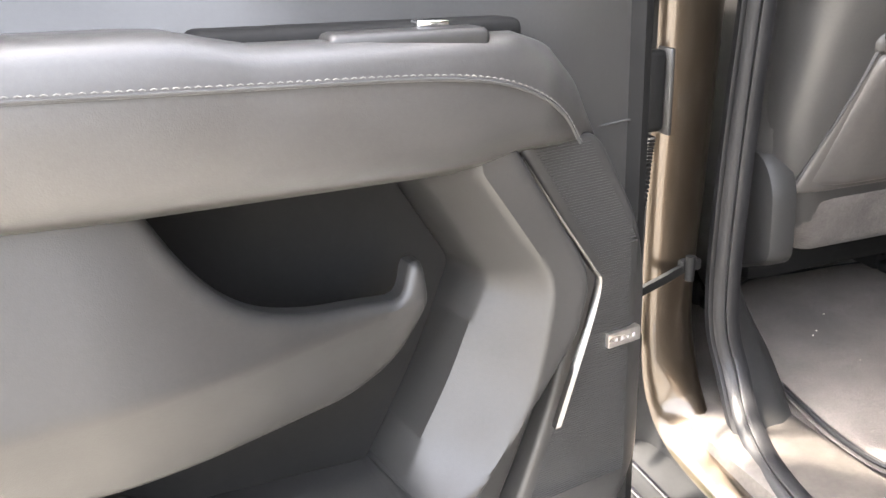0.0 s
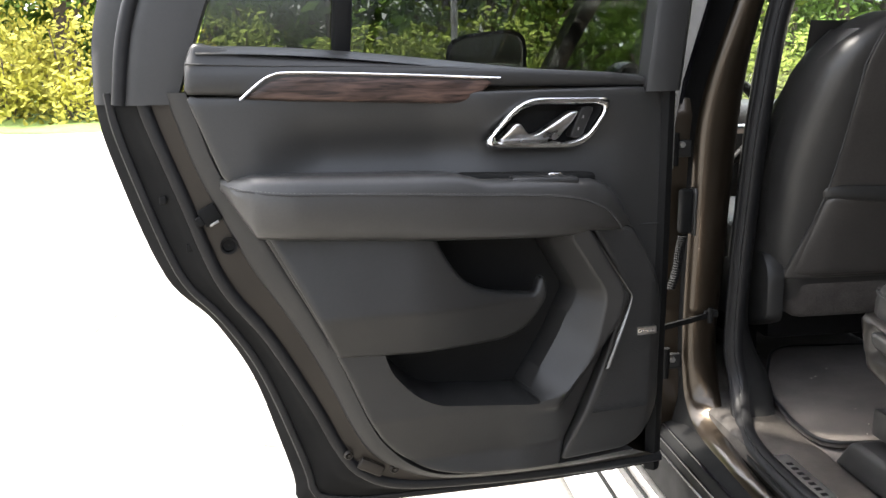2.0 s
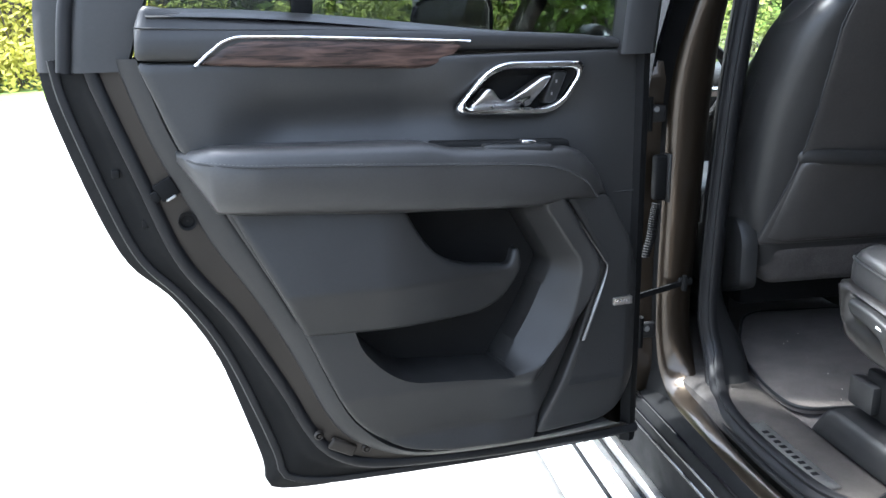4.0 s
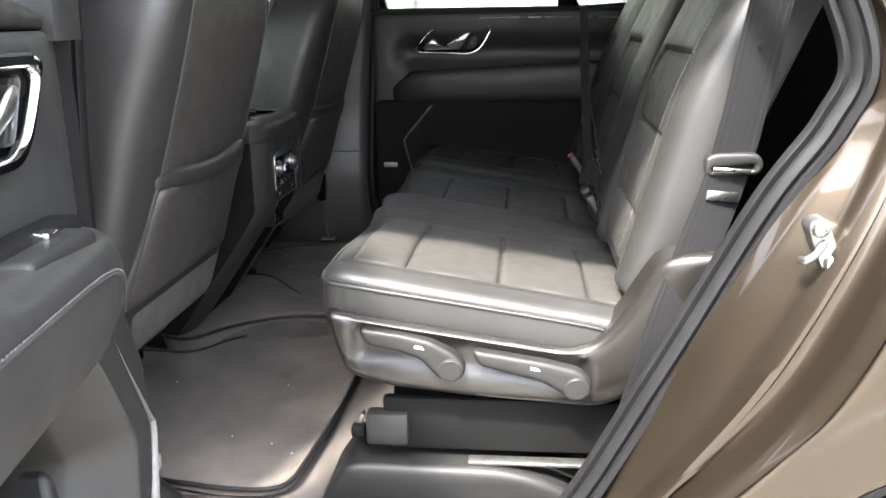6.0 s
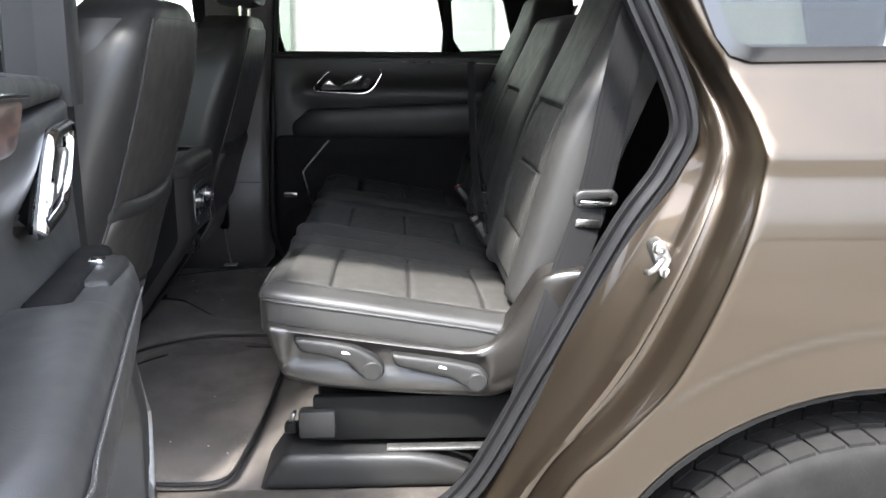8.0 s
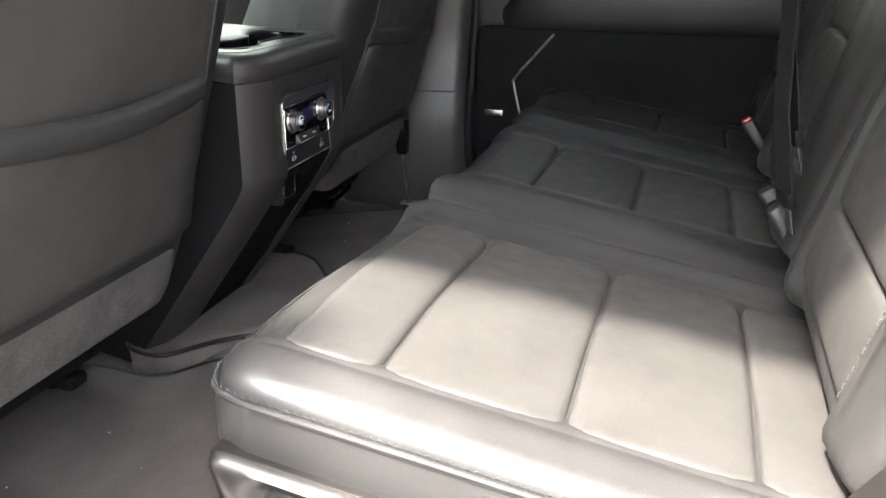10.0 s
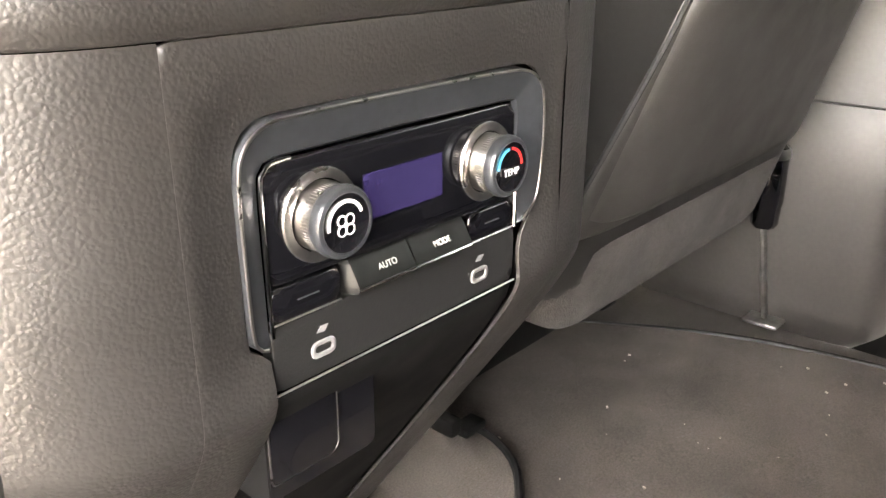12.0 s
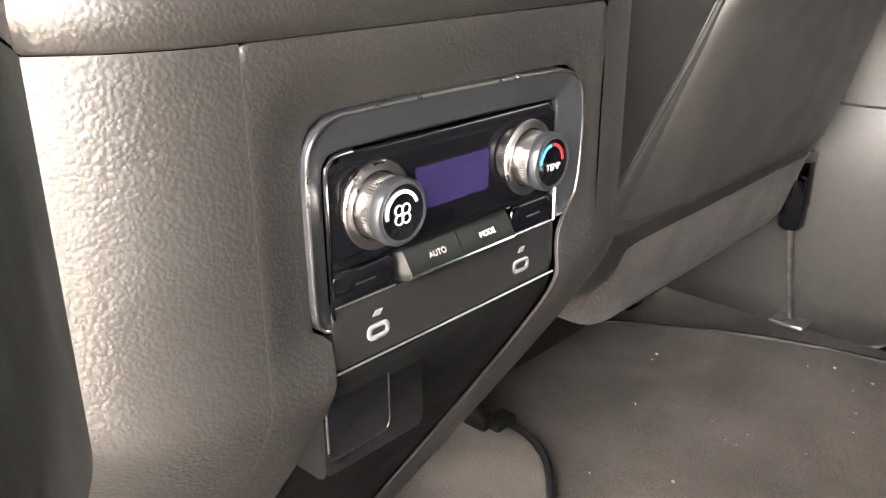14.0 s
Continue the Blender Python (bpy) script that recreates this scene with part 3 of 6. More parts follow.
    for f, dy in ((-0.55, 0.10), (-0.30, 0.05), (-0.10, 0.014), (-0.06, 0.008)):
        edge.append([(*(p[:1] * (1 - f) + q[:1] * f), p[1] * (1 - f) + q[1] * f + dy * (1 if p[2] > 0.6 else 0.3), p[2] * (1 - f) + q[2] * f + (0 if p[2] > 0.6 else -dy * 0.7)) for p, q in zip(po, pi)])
    # dark sheet on the pillar's outer edge for shade in the hinge gap
    part("pillar_edge", sheet(edge), DARK, body, "dark sheet for the shade in the hinge gap", crease=60)
    for f, dy in ((-0.06, 0.008), (0.0, 0.0), (0.15, -0.004), (0.5, -0.010), (0.75, -0.004), (0.9, 0.002), (1.0, 0.012)):
        rows.append([(*(p[:1] * (1 - f) + q[:1] * f), p[1] * (1 - f) + q[1] * f + dy * (1 if p[2] > 0.6 else 0.3), p[2] * (1 - f) + q[2] * f + (0 if p[2] > 0.6 else -dy * 0.7)) for p, q in zip(po, pi)])
    part("b_pillar", sheet(rows), PAINT, body, "bronze painted centre pillar with a bright lower curve", crease=60)
    # weatherstrip of three ribs round the opening
    ring = [(-0.715, 0.0, 1.64), (-0.768, 0.035, 1.461), (-0.795, 0.045, 1.24), (-0.806, 0.05, 1.06), (-0.815, 0.05, 0.88), (-0.818, 0.045, 0.73), (-0.812, 0.02, 0.65), (-0.842, -0.06, 0.605), (-0.872, -0.18, 0.594), (-0.880, -0.36, 0.594), (-0.876, -0.50, 0.606),
            (-0.866, -0.60, 0.655), (-0.860, -0.715, 0.856), (-0.860, -0.832, 1.084), (-0.860, -0.897, 1.185), (-0.858, -0.917, 1.265), (-0.845, -0.848, 1.418), (-0.825, -0.78, 1.54), (-0.80, -0.66, 1.63)]
    path = curve(ring, 8)
    lobe = [(-0.020, -0.010), (-0.021, 0.002), (-0.014, 0.008), (-0.008, 0.003), (-0.003, 0.010), (0.004, 0.011), (0.008, 0.004), (0.012, 0.009), (0.019, 0.007), (0.021, -0.010)]
    mid = path.mean(0)
    t = np.gradient(path, axis=0)
    t /= np.linalg.norm(t, axis=1)[:, None]
    rows = []
    for p, q in zip(path, t):
        out = np.array((-1.0, 0.0, 0.0)) * 0.75 + (np.array((0, mid[1], mid[2])) - np.array((0, p[1], p[2]))) * 0.55
        out -= q * out.dot(q)
        out /= np.linalg.norm(out)
        s = np.cross(q, out)
        rows.append([p + s * aa * 1.05 + out * bb for aa, bb in lobe])
    part("weatherstrip", sheet(rows, closed_v=True), RUBBER, body, "black ribbed rubber weatherstrip", crease=60)
    # black inner trim of the pillar, turning into the kick panel below
    lead = resample(curve(ring[:8], 8), 40)
    rows = []
    for dx, dy, drop in ((-0.002, 0.020, 0.0), (0.018, 0.012, 0.002), (0.036, 0.018, 0.004), (0.050, 0.034, 0.006), (0.056, 0.062, 0.008), (0.058, 0.16, 0.008)):
        rows.append([(p[0] + dx * (1 + 0.9 * float(step01(0.80, 0.62, np.array(p[2])))), p[1] + dy, p[2] - drop) for p in lead])
    part("pillar_trim", sheet(rows), PLASTIC, body, "black plastic inner pillar trim", crease=60)
    # rocker, scuff trim and running board
    part("rocker", sweep([(-0.93, 2.2, 0.46), (-0.93, 0.1, 0.46), (-0.93, -0.7, 0.46)], [(-0.06, -0.12), (-0.045, -0.13), (0.02, -0.12), (0.034, 0.03), (0.030, 0.06), (0.016, 0.082), (-0.012, 0.094), (-0.045, 0.096), (-0.075, 0.06)], (0, 0, 1)), DARK, body, "black rocker trim")
    for x, z in ((-0.9655, 0.490), (-0.9625, 0.516), (-0.9490, 0.540)):
        part("rocker_rib", sweep([(x, 2.2, z), (x, 0.7, z), (x, -0.68, z)], circle(0.0035, 8), (0, 0, 1)), GLOSS, body)
    return body


def build_running_board():
    ob = thing("running_board", "ribbed brushed aluminium running board below the sill", "running board")
    part("deck", block((0.19, 2.35, 0.045), 0.012, 3, at=(-1.045, 0.55, 0.36)), TREAD, ob)
    for i in range(7):
        part("tread_strip", block((0.008, 2.25, 0.008), 0.002, 1, at=(-1.115 + 0.023 * i, 0.55, 0.385)), DARK if i % 3 == 2 else TREAD, ob)
    part("end_cap", block((0.192, 0.03, 0.048), 0.012, 3, at=(-1.045, -0.635, 0.36)), DARK, ob)
    part("bracket", block((0.18, 0.06, 0.03), 0.005, at=(-0.95, 0.2, 0.34)), DARK, ob)


def build_shell():
    """Roof, floor and the closed far side."""
    fl = thing("car_floor", "dark carpeted floor of the cabin", "car floor", kind="structure")
    hump = lambda x, y: 0.588 + 0.035 * np.exp(-(x / 0.13) ** 4) * step01(-0.35, 0.05, y)
    gx, gy = np.linspace(-0.80, 0.80, 54), np.linspace(-2.1, 1.6, 60)
    part("carpet", sheet([[(x, y, float(hump(x, y))) for y in gy] for x in gx]), CARPET, fl)
    part("underbody", block((1.60, 3.7, 0.14), 0.02, at=(0, -0.25, 0.49)), DARK, fl)
    # hard scuff trim over the sill
    tr = [(-0.885, 0.572), (-0.880, 0.596), (-0.866, 0.603), (-0.80, 0.604), (-0.755, 0.600), (-0.738, 0.592), (-0.735, 0.57)]
    part("sill_trim", sheet([[(x, y, z) for x, z in tr] for y in np.linspace(-1.0, 0.10, 16)]), SCUFF, fl, "dusty grained plastic sill trim")
    flat = lambda u, v, w: (u, v, 0.604 + w)
    sp = part("sill_plate", prism([(-0.864, -0.222), (-0.828, -0.222), (-0.828, -0.458), (-0.864, -0.458)], 0.0, 0.0035, flat, 0.001), TREAD, fl, "brushed metal sill plate")
    for i in range(9):
        part("printed_bar", prism([(-0.852, -0.255 - 0.019 * i), (-0.840, -0.255 - 0.019 * i), (-0.840, -0.265 - 0.019 * i), (-0.852, -0.265 - 0.019 * i)], 0.0035, 0.0039, flat), DARK, sp)
    roof = thing("car_roof", "bronze SUV roof with a pale headliner", "car roof", kind="structure")
    arc = lambda x: 1.84 - 0.05 * (x / 0.75) ** 4
    part("skin", sheet([[(x, y, arc(x) - 0.02 * ((y + 0.4) / 1.8) ** 2) for y in np.linspace(-2.25, 1.0, 20)] for x in np.linspace(-0.80, 0.80, 24)]), PAINT, roof)
    part("headliner", sheet([[(x, y, arc(x) - 0.055 - 0.02 * ((y + 0.4) / 1.8) ** 2 - 0.02 * (x / 0.75) ** 4) for y in np.linspace(-2.2, 0.95, 20)] for x in np.linspace(-0.77, 0.77, 24)]), HEADLINER, roof)
    for s in (-1, 1):
        rail = [(s * 0.80, -2.2, 1.70), (s * 0.785, -1.2, 1.745), (s * 0.77, -0.2, 1.755), (s * 0.755, 0.6, 1.73), (s * 0.72, 1.05, 1.66)]
        part("roof_rail", sweep(curve(rail, 6), [(-0.05, -0.05), (-0.055, 0.02), (-0.03, 0.06), (0.03, 0.06), (0.055, 0.02), (0.05, -0.05)], (0, 0, 1)), PAINT, roof)
        ap = [(s * 0.73, 0.98, 1.69), (s * 0.80, 1.35, 1.42), (s * 0.86, 1.75, 1.15)]
        part("windscreen_pillar", sweep(curve(ap, 5), [(-0.05, -0.04), (-0.05, 0.04), (0.05, 0.04), (0.05, -0.04)], (0, 0, 1)), DARK, roof)
    part("rear_header", block((1.5, 0.08, 0.12), 0.02, at=(0, -2.22, 1.74)), DARK, roof)
    part("windscreen", sheet([[(x, 0.98 + 0.80 * t - 0.12 * (x / 0.8) ** 2 * 1.0, 1.70 - 0.58 * t) for t in np.linspace(0, 1, 8)] for x in np.linspace(-0.78, 0.78, 16)]), CLEAR, roof, "clear windscreen").visible_shadow = False
    # right flank behind the trims, and the tail
    rf = thing("far_side_shell", "dark inner shell of the far side of the car", "car body", kind="structure")
    def right(u, v, w):
        return (0.93 + 0 * u + w - 0.28 * np.maximum(v - 1.30, 0), u, v)
    hole1 = [(-0.665, 1.335), (-0.095, 1.335), (-0.095, 1.66), (-0.60, 1.66)]
    hole2 = [(-0.90, 1.345), (-0.692, 1.335), (-0.66, 1.66), (-0.82, 1.62)]
    hole3 = [(0.06, 1.33), (0.98, 1.29), (0.70, 1.64), (0.06, 1.66)]
    hole4 = [(-1.95, 1.37), (-1.02, 1.36), (-0.95, 1.60), (-1.85, 1.62)]
    part("right_shell", pillow([(-2.25, 0.45), (1.9, 0.45), (1.9, 1.15), (1.1, 1.72), (-2.2, 1.76)], lambda u, v: 0 * u, right, step=0.06, roll=0.01, skirt=0.03, holes=[hole1, hole2, hole3, hole4]), DARK, rf)
    for h, g in ((hole1, TINTED), (hole2, TINTED), (hole3, CLEAR), (hole4, TINTED)):
        part("side_pane", prism(h, -0.012, -0.008, right), g, rf).visible_shadow = False
    part("tailgate_trim", block((1.7, 0.05, 0.75), 0.02, at=(0, -2.22, 0.95)), DARK, rf)
    part("tailgate_pane", block((1.4, 0.006, 0.42), 0, at=(0, -2.22, 1.53)), TINTED, rf).visible_shadow = False
    part("dashboard", merge(block((1.55, 0.45, 0.42), 0.08, 4, at=(0, 1.38, 0.98)), block((1.5, 0.3, 0.5), 0.03, 2, at=(0, 1.5, 0.72))), VINYL, rf, "black dashboard")
    wheel = thing("steering_wheel", "black leather steering wheel before the dashboard", "steering wheel", pose(-0.47, 1.02, 1.12, -62, 0, 0))
    part("rim", tube([(0.185 * math.cos(a), 0.185 * math.sin(a), 0) for a in np.linspace(0, 2 * math.pi, 41)[:-1]], 0.016, 10, (0, 0, 1), closed=True), LEATHER, wheel)
    part("hub", block((0.17, 0.13, 0.05), 0.02, 3), PLASTIC, wheel)
    for a in (0, 180, 270):
        part("spoke", block((0.12, 0.03, 0.02), 0.006, 2, at=(0.12 * math.cos(radians(a)), 0.12 * math.sin(radians(a)), 0), rot=(0, 0, a)), SILVER, wheel)


def build_wheel():
    w = thing("rear_wheel", "rear wheel with a chevron-treaded black tyre", "wheel", pose(-0.865, WHEEL[0], WHEEL[1], 0, -90, 0))
    R, half = 0.402, 0.137
    prof = [(0.27, -0.115), (0.33, -0.13), (0.375, -half), (R - 0.010, -0.120), (R - 0.012, -0.06), (R - 0.012, 0.06), (R - 0.010, 0.120), (0.375, half), (0.33, 0.13), (0.27, 0.115)]
    ty = part("tyre", lathe([tuple(p) for p in curve(prof, 4)], 72), TYRE, w)
    # tread: staggered chevron blocks with open grooves
    out = []
    n = 54
    for k in range(n):
        a0 = 2 * math.pi * k / n
        for j, (h0, h1, sk) in enumerate(((-0.128, -0.086, 0.012), (-0.081, -0.043, 0.055), (-0.039, -0.003, -0.055), (0.003, 0.039, 0.055), (0.043, 0.081, -0.055), (0.086, 0.128, -0.012))):
            off = (0.5 if j % 2 else 0.0) * 2 * math.pi / n
            da = 2 * math.pi / n * 0.87
            pts = []
            for rr in (R - 0.014, R - (0.004 if abs(h0 + h1) > 0.2 else 0.0)):
                for aa, hh in ((0, h0), (da, h0), (da + sk, h1), (sk, h1)):
                    r2 = rr - 0.10 * max(0, abs(hh) - 0.10)
                    pts.append((r2 * math.cos(a0 + off + aa), r2 * math.sin(a0 + off + aa), hh))
            out.append((pts, [(4, 5, 6, 7), (0, 1, 5, 4), (1, 2, 6, 5), (2, 3, 7, 6), (3, 0, 4, 7)]))
    part("tread", merge(*out), TYRE, ty, smooth=False)
    tagged(w.children[0].children[0], kind="stuff")
    rim = part("rim", lathe([(0.06, 0.07), (0.20, 0.075), (0.245, 0.10), (0.275, 0.118), (0.28, 0.10), (0.27, 0.0), (0.27, -0.11), (0.28, -0.118)], 48), SILVER, w)
    for k in range(6):
        a = radians(60 * k)
        part("spoke", block((0.17, 0.05, 0.03), 0.008, 2, at=(0.16 * math.cos(a), 0.16 * math.sin(a), 0.085), rot=(0, 0, 60 * k)), SILVER, rim)


def build_striker():
    s = thing("door_striker", "zinc-plated door striker bolted to the jamb", "door striker", pose(-0.922, -0.880, 1.056))
    tilt = radians(-22)
    def lay(u, v, w):
        u, v = 0.8 * u, 0.8 * v
        return (-0.85 * w, u * math.cos(tilt) - v * math.sin(tilt), v * math.cos(tilt) + u * math.sin(tilt))
    part("plate", pillow(rounded([(-0.013, -0.040), (0.013, -0.040), (0.015, 0.0), (0.013, 0.040), (-0.013, 0.040), (-0.015, 0.0)], 0.011), lambda u, v: 0.007 + 0 * u, lay, step=0.006, roll=0.003, skirt=0.03), STEEL, s)
    for v in (-0.026, 0.026):
        x, y, z = lay(0.0, v, 0.007)
        part("bolt", lathe([(0.0, 0.006), (0.003, 0.006), (0.004, 0.008), (0.007, 0.007), (0.009, 0.004), (0.0095, 0.0)], 16, pose(x, y, z, 0, -90, 0)), STEEL, s)
    part("loop", tube(curve([lay(0.0, 0.006, 0.004), lay(0.008, 0.004, 0.014), lay(0.020, -0.002, 0.018), lay(0.032, -0.006, 0.015), lay(0.036, -0.008, 0.002)], 6), 0.0048, 10), STEEL, s)


# ---- left rear door, standing open ----
DOOR = pose(-1.10, -0.165, 0, 0, 0, 10)


def leaf(u, v, w):
    """Door leaf: u towards the hinge, v up, w into the cabin side."""
    return (u, -w, v)


def door_upper(u):
    """Depth of the upper trim: it falls away towards the hinge."""
    return 0.010 - 0.090 * (u + 0.707)


def door_middle(u, v):
    scoop = np.exp(-((v - 1.205) / 0.042) ** 2) * step01(-0.70, -0.58, u) * (1 - step01(-0.20, 0.045, u))
    swell = 0.014 * step01(-0.42, -0.27, u) * step01(0.075, -0.05, u)
    return door_upper(u) - 0.004 - 0.022 * scoop + swell


def handle_outline(scale=1.0):
    return rounded([(-0.123, -0.025), (-0.060, 0.046), (0.122, 0.042), (0.073, -0.046), (-0.116, -0.037)], [0.024, 0.040, 0.026, 0.044, 0.020], 7) * scale


def handle_parts(parent, to3d, flip=1, ring=(0.87, 0.70)):
    """Chrome-framed door release: frame, dish, lever and lock switch. u runs from the middle of the surround."""
    ol = handle_outline()
    ol = ol * np.array((flip, 1))
    if flip < 0:
        ol = ol[::-1]
    h = part("release_bezel", pillow(ol, lambda u, v: 0.006 + 0 * u, to3d, step=0.005, roll=0.0085, skirt=0.003, holes=[ol * np.array(ring)]), CHROME, parent, "bright chrome handle surround")
    part("dish", pillow(ol * 0.92, lambda u, v: -0.030 + 0.024 * np.clip(1 - inside_distance(np.stack([u, v], 1), ol * 0.92) / 0.02, 0, 1), to3d, step=0.006, roll=0.003, skirt=0.002), DARK, h)
    lev = rounded([(-0.096, -0.024), (-0.070, 0.004), (-0.060, 0.003), (-0.046, -0.015), (-0.030, -0.018), (0.034, 0.020), (0.050, 0.020), (0.016, -0.029), (-0.090, -0.030)], [0.004, 0.008, 0.004, 0.012, 0.012, 0.010, 0.003, 0.006, 0.004]) * np.array((flip, 1))
    if flip < 0:
        lev = lev[::-1]
    part("lever", pillow(lev, lambda u, v: -0.006 + 0.012 * step01(-0.028, -0.004, v - 0.25 * np.clip(flip * u, -0.02, 0.04)), to3d, step=0.004, roll=0.005, skirt=0.018), SILVER, h, "chrome release lever")
    sw = rounded([(0.038, -0.026), (0.062, -0.026), (0.084, 0.026), (0.058, 0.026)], 0.006) * np.array((flip, 1))
    if flip < 0:
        sw = sw[::-1]
    s = part("lock_switch", pillow(sw, lambda u, v: -0.004 + 0 * u, to3d, step=0.006, roll=0.003, skirt=0.02), PLASTIC, h)
    for z in (-0.010, 0.010):
        part("lock_mark", prism(rounded([(flip * (0.058 + z * 0.4) - 0.002, z - 0.003), (flip * (0.058 + z * 0.4) + 0.001, z - 0.003), (flip * (0.058 + z * 0.4) + 0.002, z + 0.002), (flip * (0.058 + z * 0.4) - 0.001, z + 0.002)], 0.0006), -0.004, -0.0035, to3d), GREY, s)


def arm_section(top, bottom, out):
    r = min(0.022, 0.4 * out + 0.002)
    h = top - bottom
    pts = [(-0.03, top - 0.004), (0.3 * out, top - 0.001), (out - r, top)]
    pts += [(out - r + r * math.sin(a), top - r + r * math.cos(a)) for a in (0.4, 0.8, 1.2)]
    pts += [(out + 0.002, top - 0.30 * h), (out + 0.003, top - 0.5 * h), (out - 0.002, bottom + 0.25 * h), (out * 0.90, bottom + 0.10 * h), (out * 0.70, bottom + 0.01 * h), (0.3 * out, bottom), (-0.03, bottom + 0.004)]
    return pts


def build_left_door():
    d = thing("rear_door", "open rear car door lined in black leather and plastic", "car door", DOOR, group="rear doors")
    # middle panel
    mid = rounded([(-0.789, 1.303), (-0.70, 1.300), (0.055, 1.299), (0.068, 1.06), (0.062, 0.921), (-0.021, 1.042), (-0.12, 1.05), (-0.66, 1.070), (-0.745, 1.182)], 0.006)
    part("middle_panel", pillow(mid, door_middle, leaf, step=0.009, roll=0.006, skirt=0.03, holes=[handle_outline(0.96) + np.array((-0.183, 1.240))]), VINYL, d, "black soft door panel")
    # belt pad with the top roll
    pad = rounded([(-0.775, 1.382), (-0.787, 1.349), (-0.790, 1.306), (-0.70, 1.302), (-0.30, 1.306), (0.046, 1.299), (0.049, 1.311), (-0.054, 1.326), (-0.461, 1.347), (-0.691, 1.365)], [0.012, 0.004, 0.006, 0.004, 0.01, 0.005, 0.006, 0.03, 0.03, 0.02])
    part("belt_pad", pillow(pad, lambda u, v: door_upper(u) + 0.002 - 0.012 * step01(1.33, 1.37, v), leaf, step=0.008, roll=0.010, skirt=0.06), LEATHER, d, "black leather belt pad")
    seam = curve([(u, 0.002 - door_upper(u), z) for u, z in ((-0.787, 1.350), (-0.643, 1.345), (-0.372, 1.338), (-0.1, 1.318), (0.048, 1.303))], 10)
    part("pad_seam", tube(seam, 0.0014, 6), SEAM, d)
    part("sill_top", sheet([[(u, y + 0.026 - door_upper(u), 1.376 - 0.055 * step01(-0.75, 0.05, np.array(u)) + dz) for y, dz in ((-0.022, -0.012), (0.0, 0.0), (0.035, -0.004), (0.045, -0.03))] for u in np.linspace(-0.77, 0.045, 18)]), VINYL, d)
    # wood inlay with chrome edge
    wood = rounded([(-0.706, 1.298), (-0.658, 1.329), (-0.60, 1.331), (-0.284, 1.317), (-0.338, 1.279), (-0.644, 1.293)], [0.003, 0.02, 0.02, 0.004, 0.03, 0.02])
    part("wood_inlay", pillow(wood, lambda u, v: door_upper(u) + 0.004, leaf, step=0.01, roll=0.006, skirt=0.03), WOOD, d, "dark brown open-grain wood inlay")
    bright = curve([(u, -0.005 - door_upper(u), z) for u, z in ((-0.711, 1.296), (-0.690, 1.314), (-0.663, 1.331), (-0.62, 1.3345), (-0.45, 1.328), (-0.280, 1.3195))], 8)
    part("chrome_strip", tube(bright, 0.0024, 8), CHROME, d)
    # armrest
    rows = []
    for u in np.r_[np.linspace(-0.748, -0.70, 7), np.linspace(-0.68, -0.14, 24), np.linspace(-0.125, -0.025, 14)]:
        top = np.interp(u, [-0.748, -0.70, -0.38, -0.33, -0.125, -0.09, -0.06, -0.025], [1.174, 1.184, 1.170, 1.157, 1.146, 1.134, 1.106, 1.052])
        bot = np.interp(u, [-0.748, -0.70, -0.425, -0.181, -0.11, -0.025], [1.16, 1.085, 1.060, 1.046, 1.052, 1.044])
        out = np.interp(u, [-0.748, -0.73, -0.70, -0.66, -0.16, -0.10, -0.055, -0.025], [-0.010, 0.028, 0.058, 0.068, 0.034, 0.024, 0.004, -0.016])
        rows.append([(u, -w + 0.03, z) for w, z in arm_section(top, bot, out + 0.03)])
    part("armrest", sheet(rows), ARM, d, "padded black leather armrest with pale stitching", crease=70)
    ends = [(-0.735, 1.166, 0.022), (-0.718, 1.163, 0.046), (-0.66, 1.157, 0.0685), (-0.60, 1.153, 0.0650), (-0.483, 1.145, 0.0575), (-0.35, 1.135, 0.0490), (-0.231, 1.126, 0.0415), (-0.165, 1.117, 0.0365), (-0.120, 1.102, 0.0300), (-0.085, 1.080, 0.0205), (-0.058, 1.050, 0.0080)]
    line = curve([(u, -w - 0.0012, z) for u, z, w in ends], 8)
    part("arm_seam", tube(line, 0.0016, 6), SEAM, d)
    st = part("stitching", stitches(line, length=0.0040, gap=0.0022, r=0.00045, lift=(0, -0.0010, 0.0026)), THREAD, d, "pale double stitching")
    tagged(st, kind="stuff")
    # window switch in a well behind the armrest
    part("switch_well", block((0.25, 0.035, 0.02), 0.008, 3, at=(-0.235, 0.012, 1.150), rot=(0, 2.5, 0)), DARK, d)
    sw = part("switch_pod", block((0.125, 0.050, 0.026), 0.007, 3, at=(-0.215, -0.002, 1.1425), rot=(0, 2.5, 0)), PLASTIC, d)
    part("window_switch", block((0.026, 0.014, 0.006), 0.002, 3, at=(-0.190, -0.002, 1.1560), rot=(0, 4, 0)), CHROME, sw, "satin metal window switch")
    # lower moulding with shelf, bins and the speaker surround
    low = rounded([(-0.690, 1.085), (-0.612, 0.937), (-0.577, 0.864), (-0.524, 0.734), (-0.486, 0.674), (-0.425, 0.626), (-0.339, 0.606), (-0.163, 0.598), (-0.089, 0.799), (-0.046, 0.932), (-0.122, 1.052), (-0.14, 1.085)], [0.004, 0.05, 0.05, 0.05, 0.05, 0.05, 0.05, 0.01, 0.02, 0.03, 0.004, 0.004])
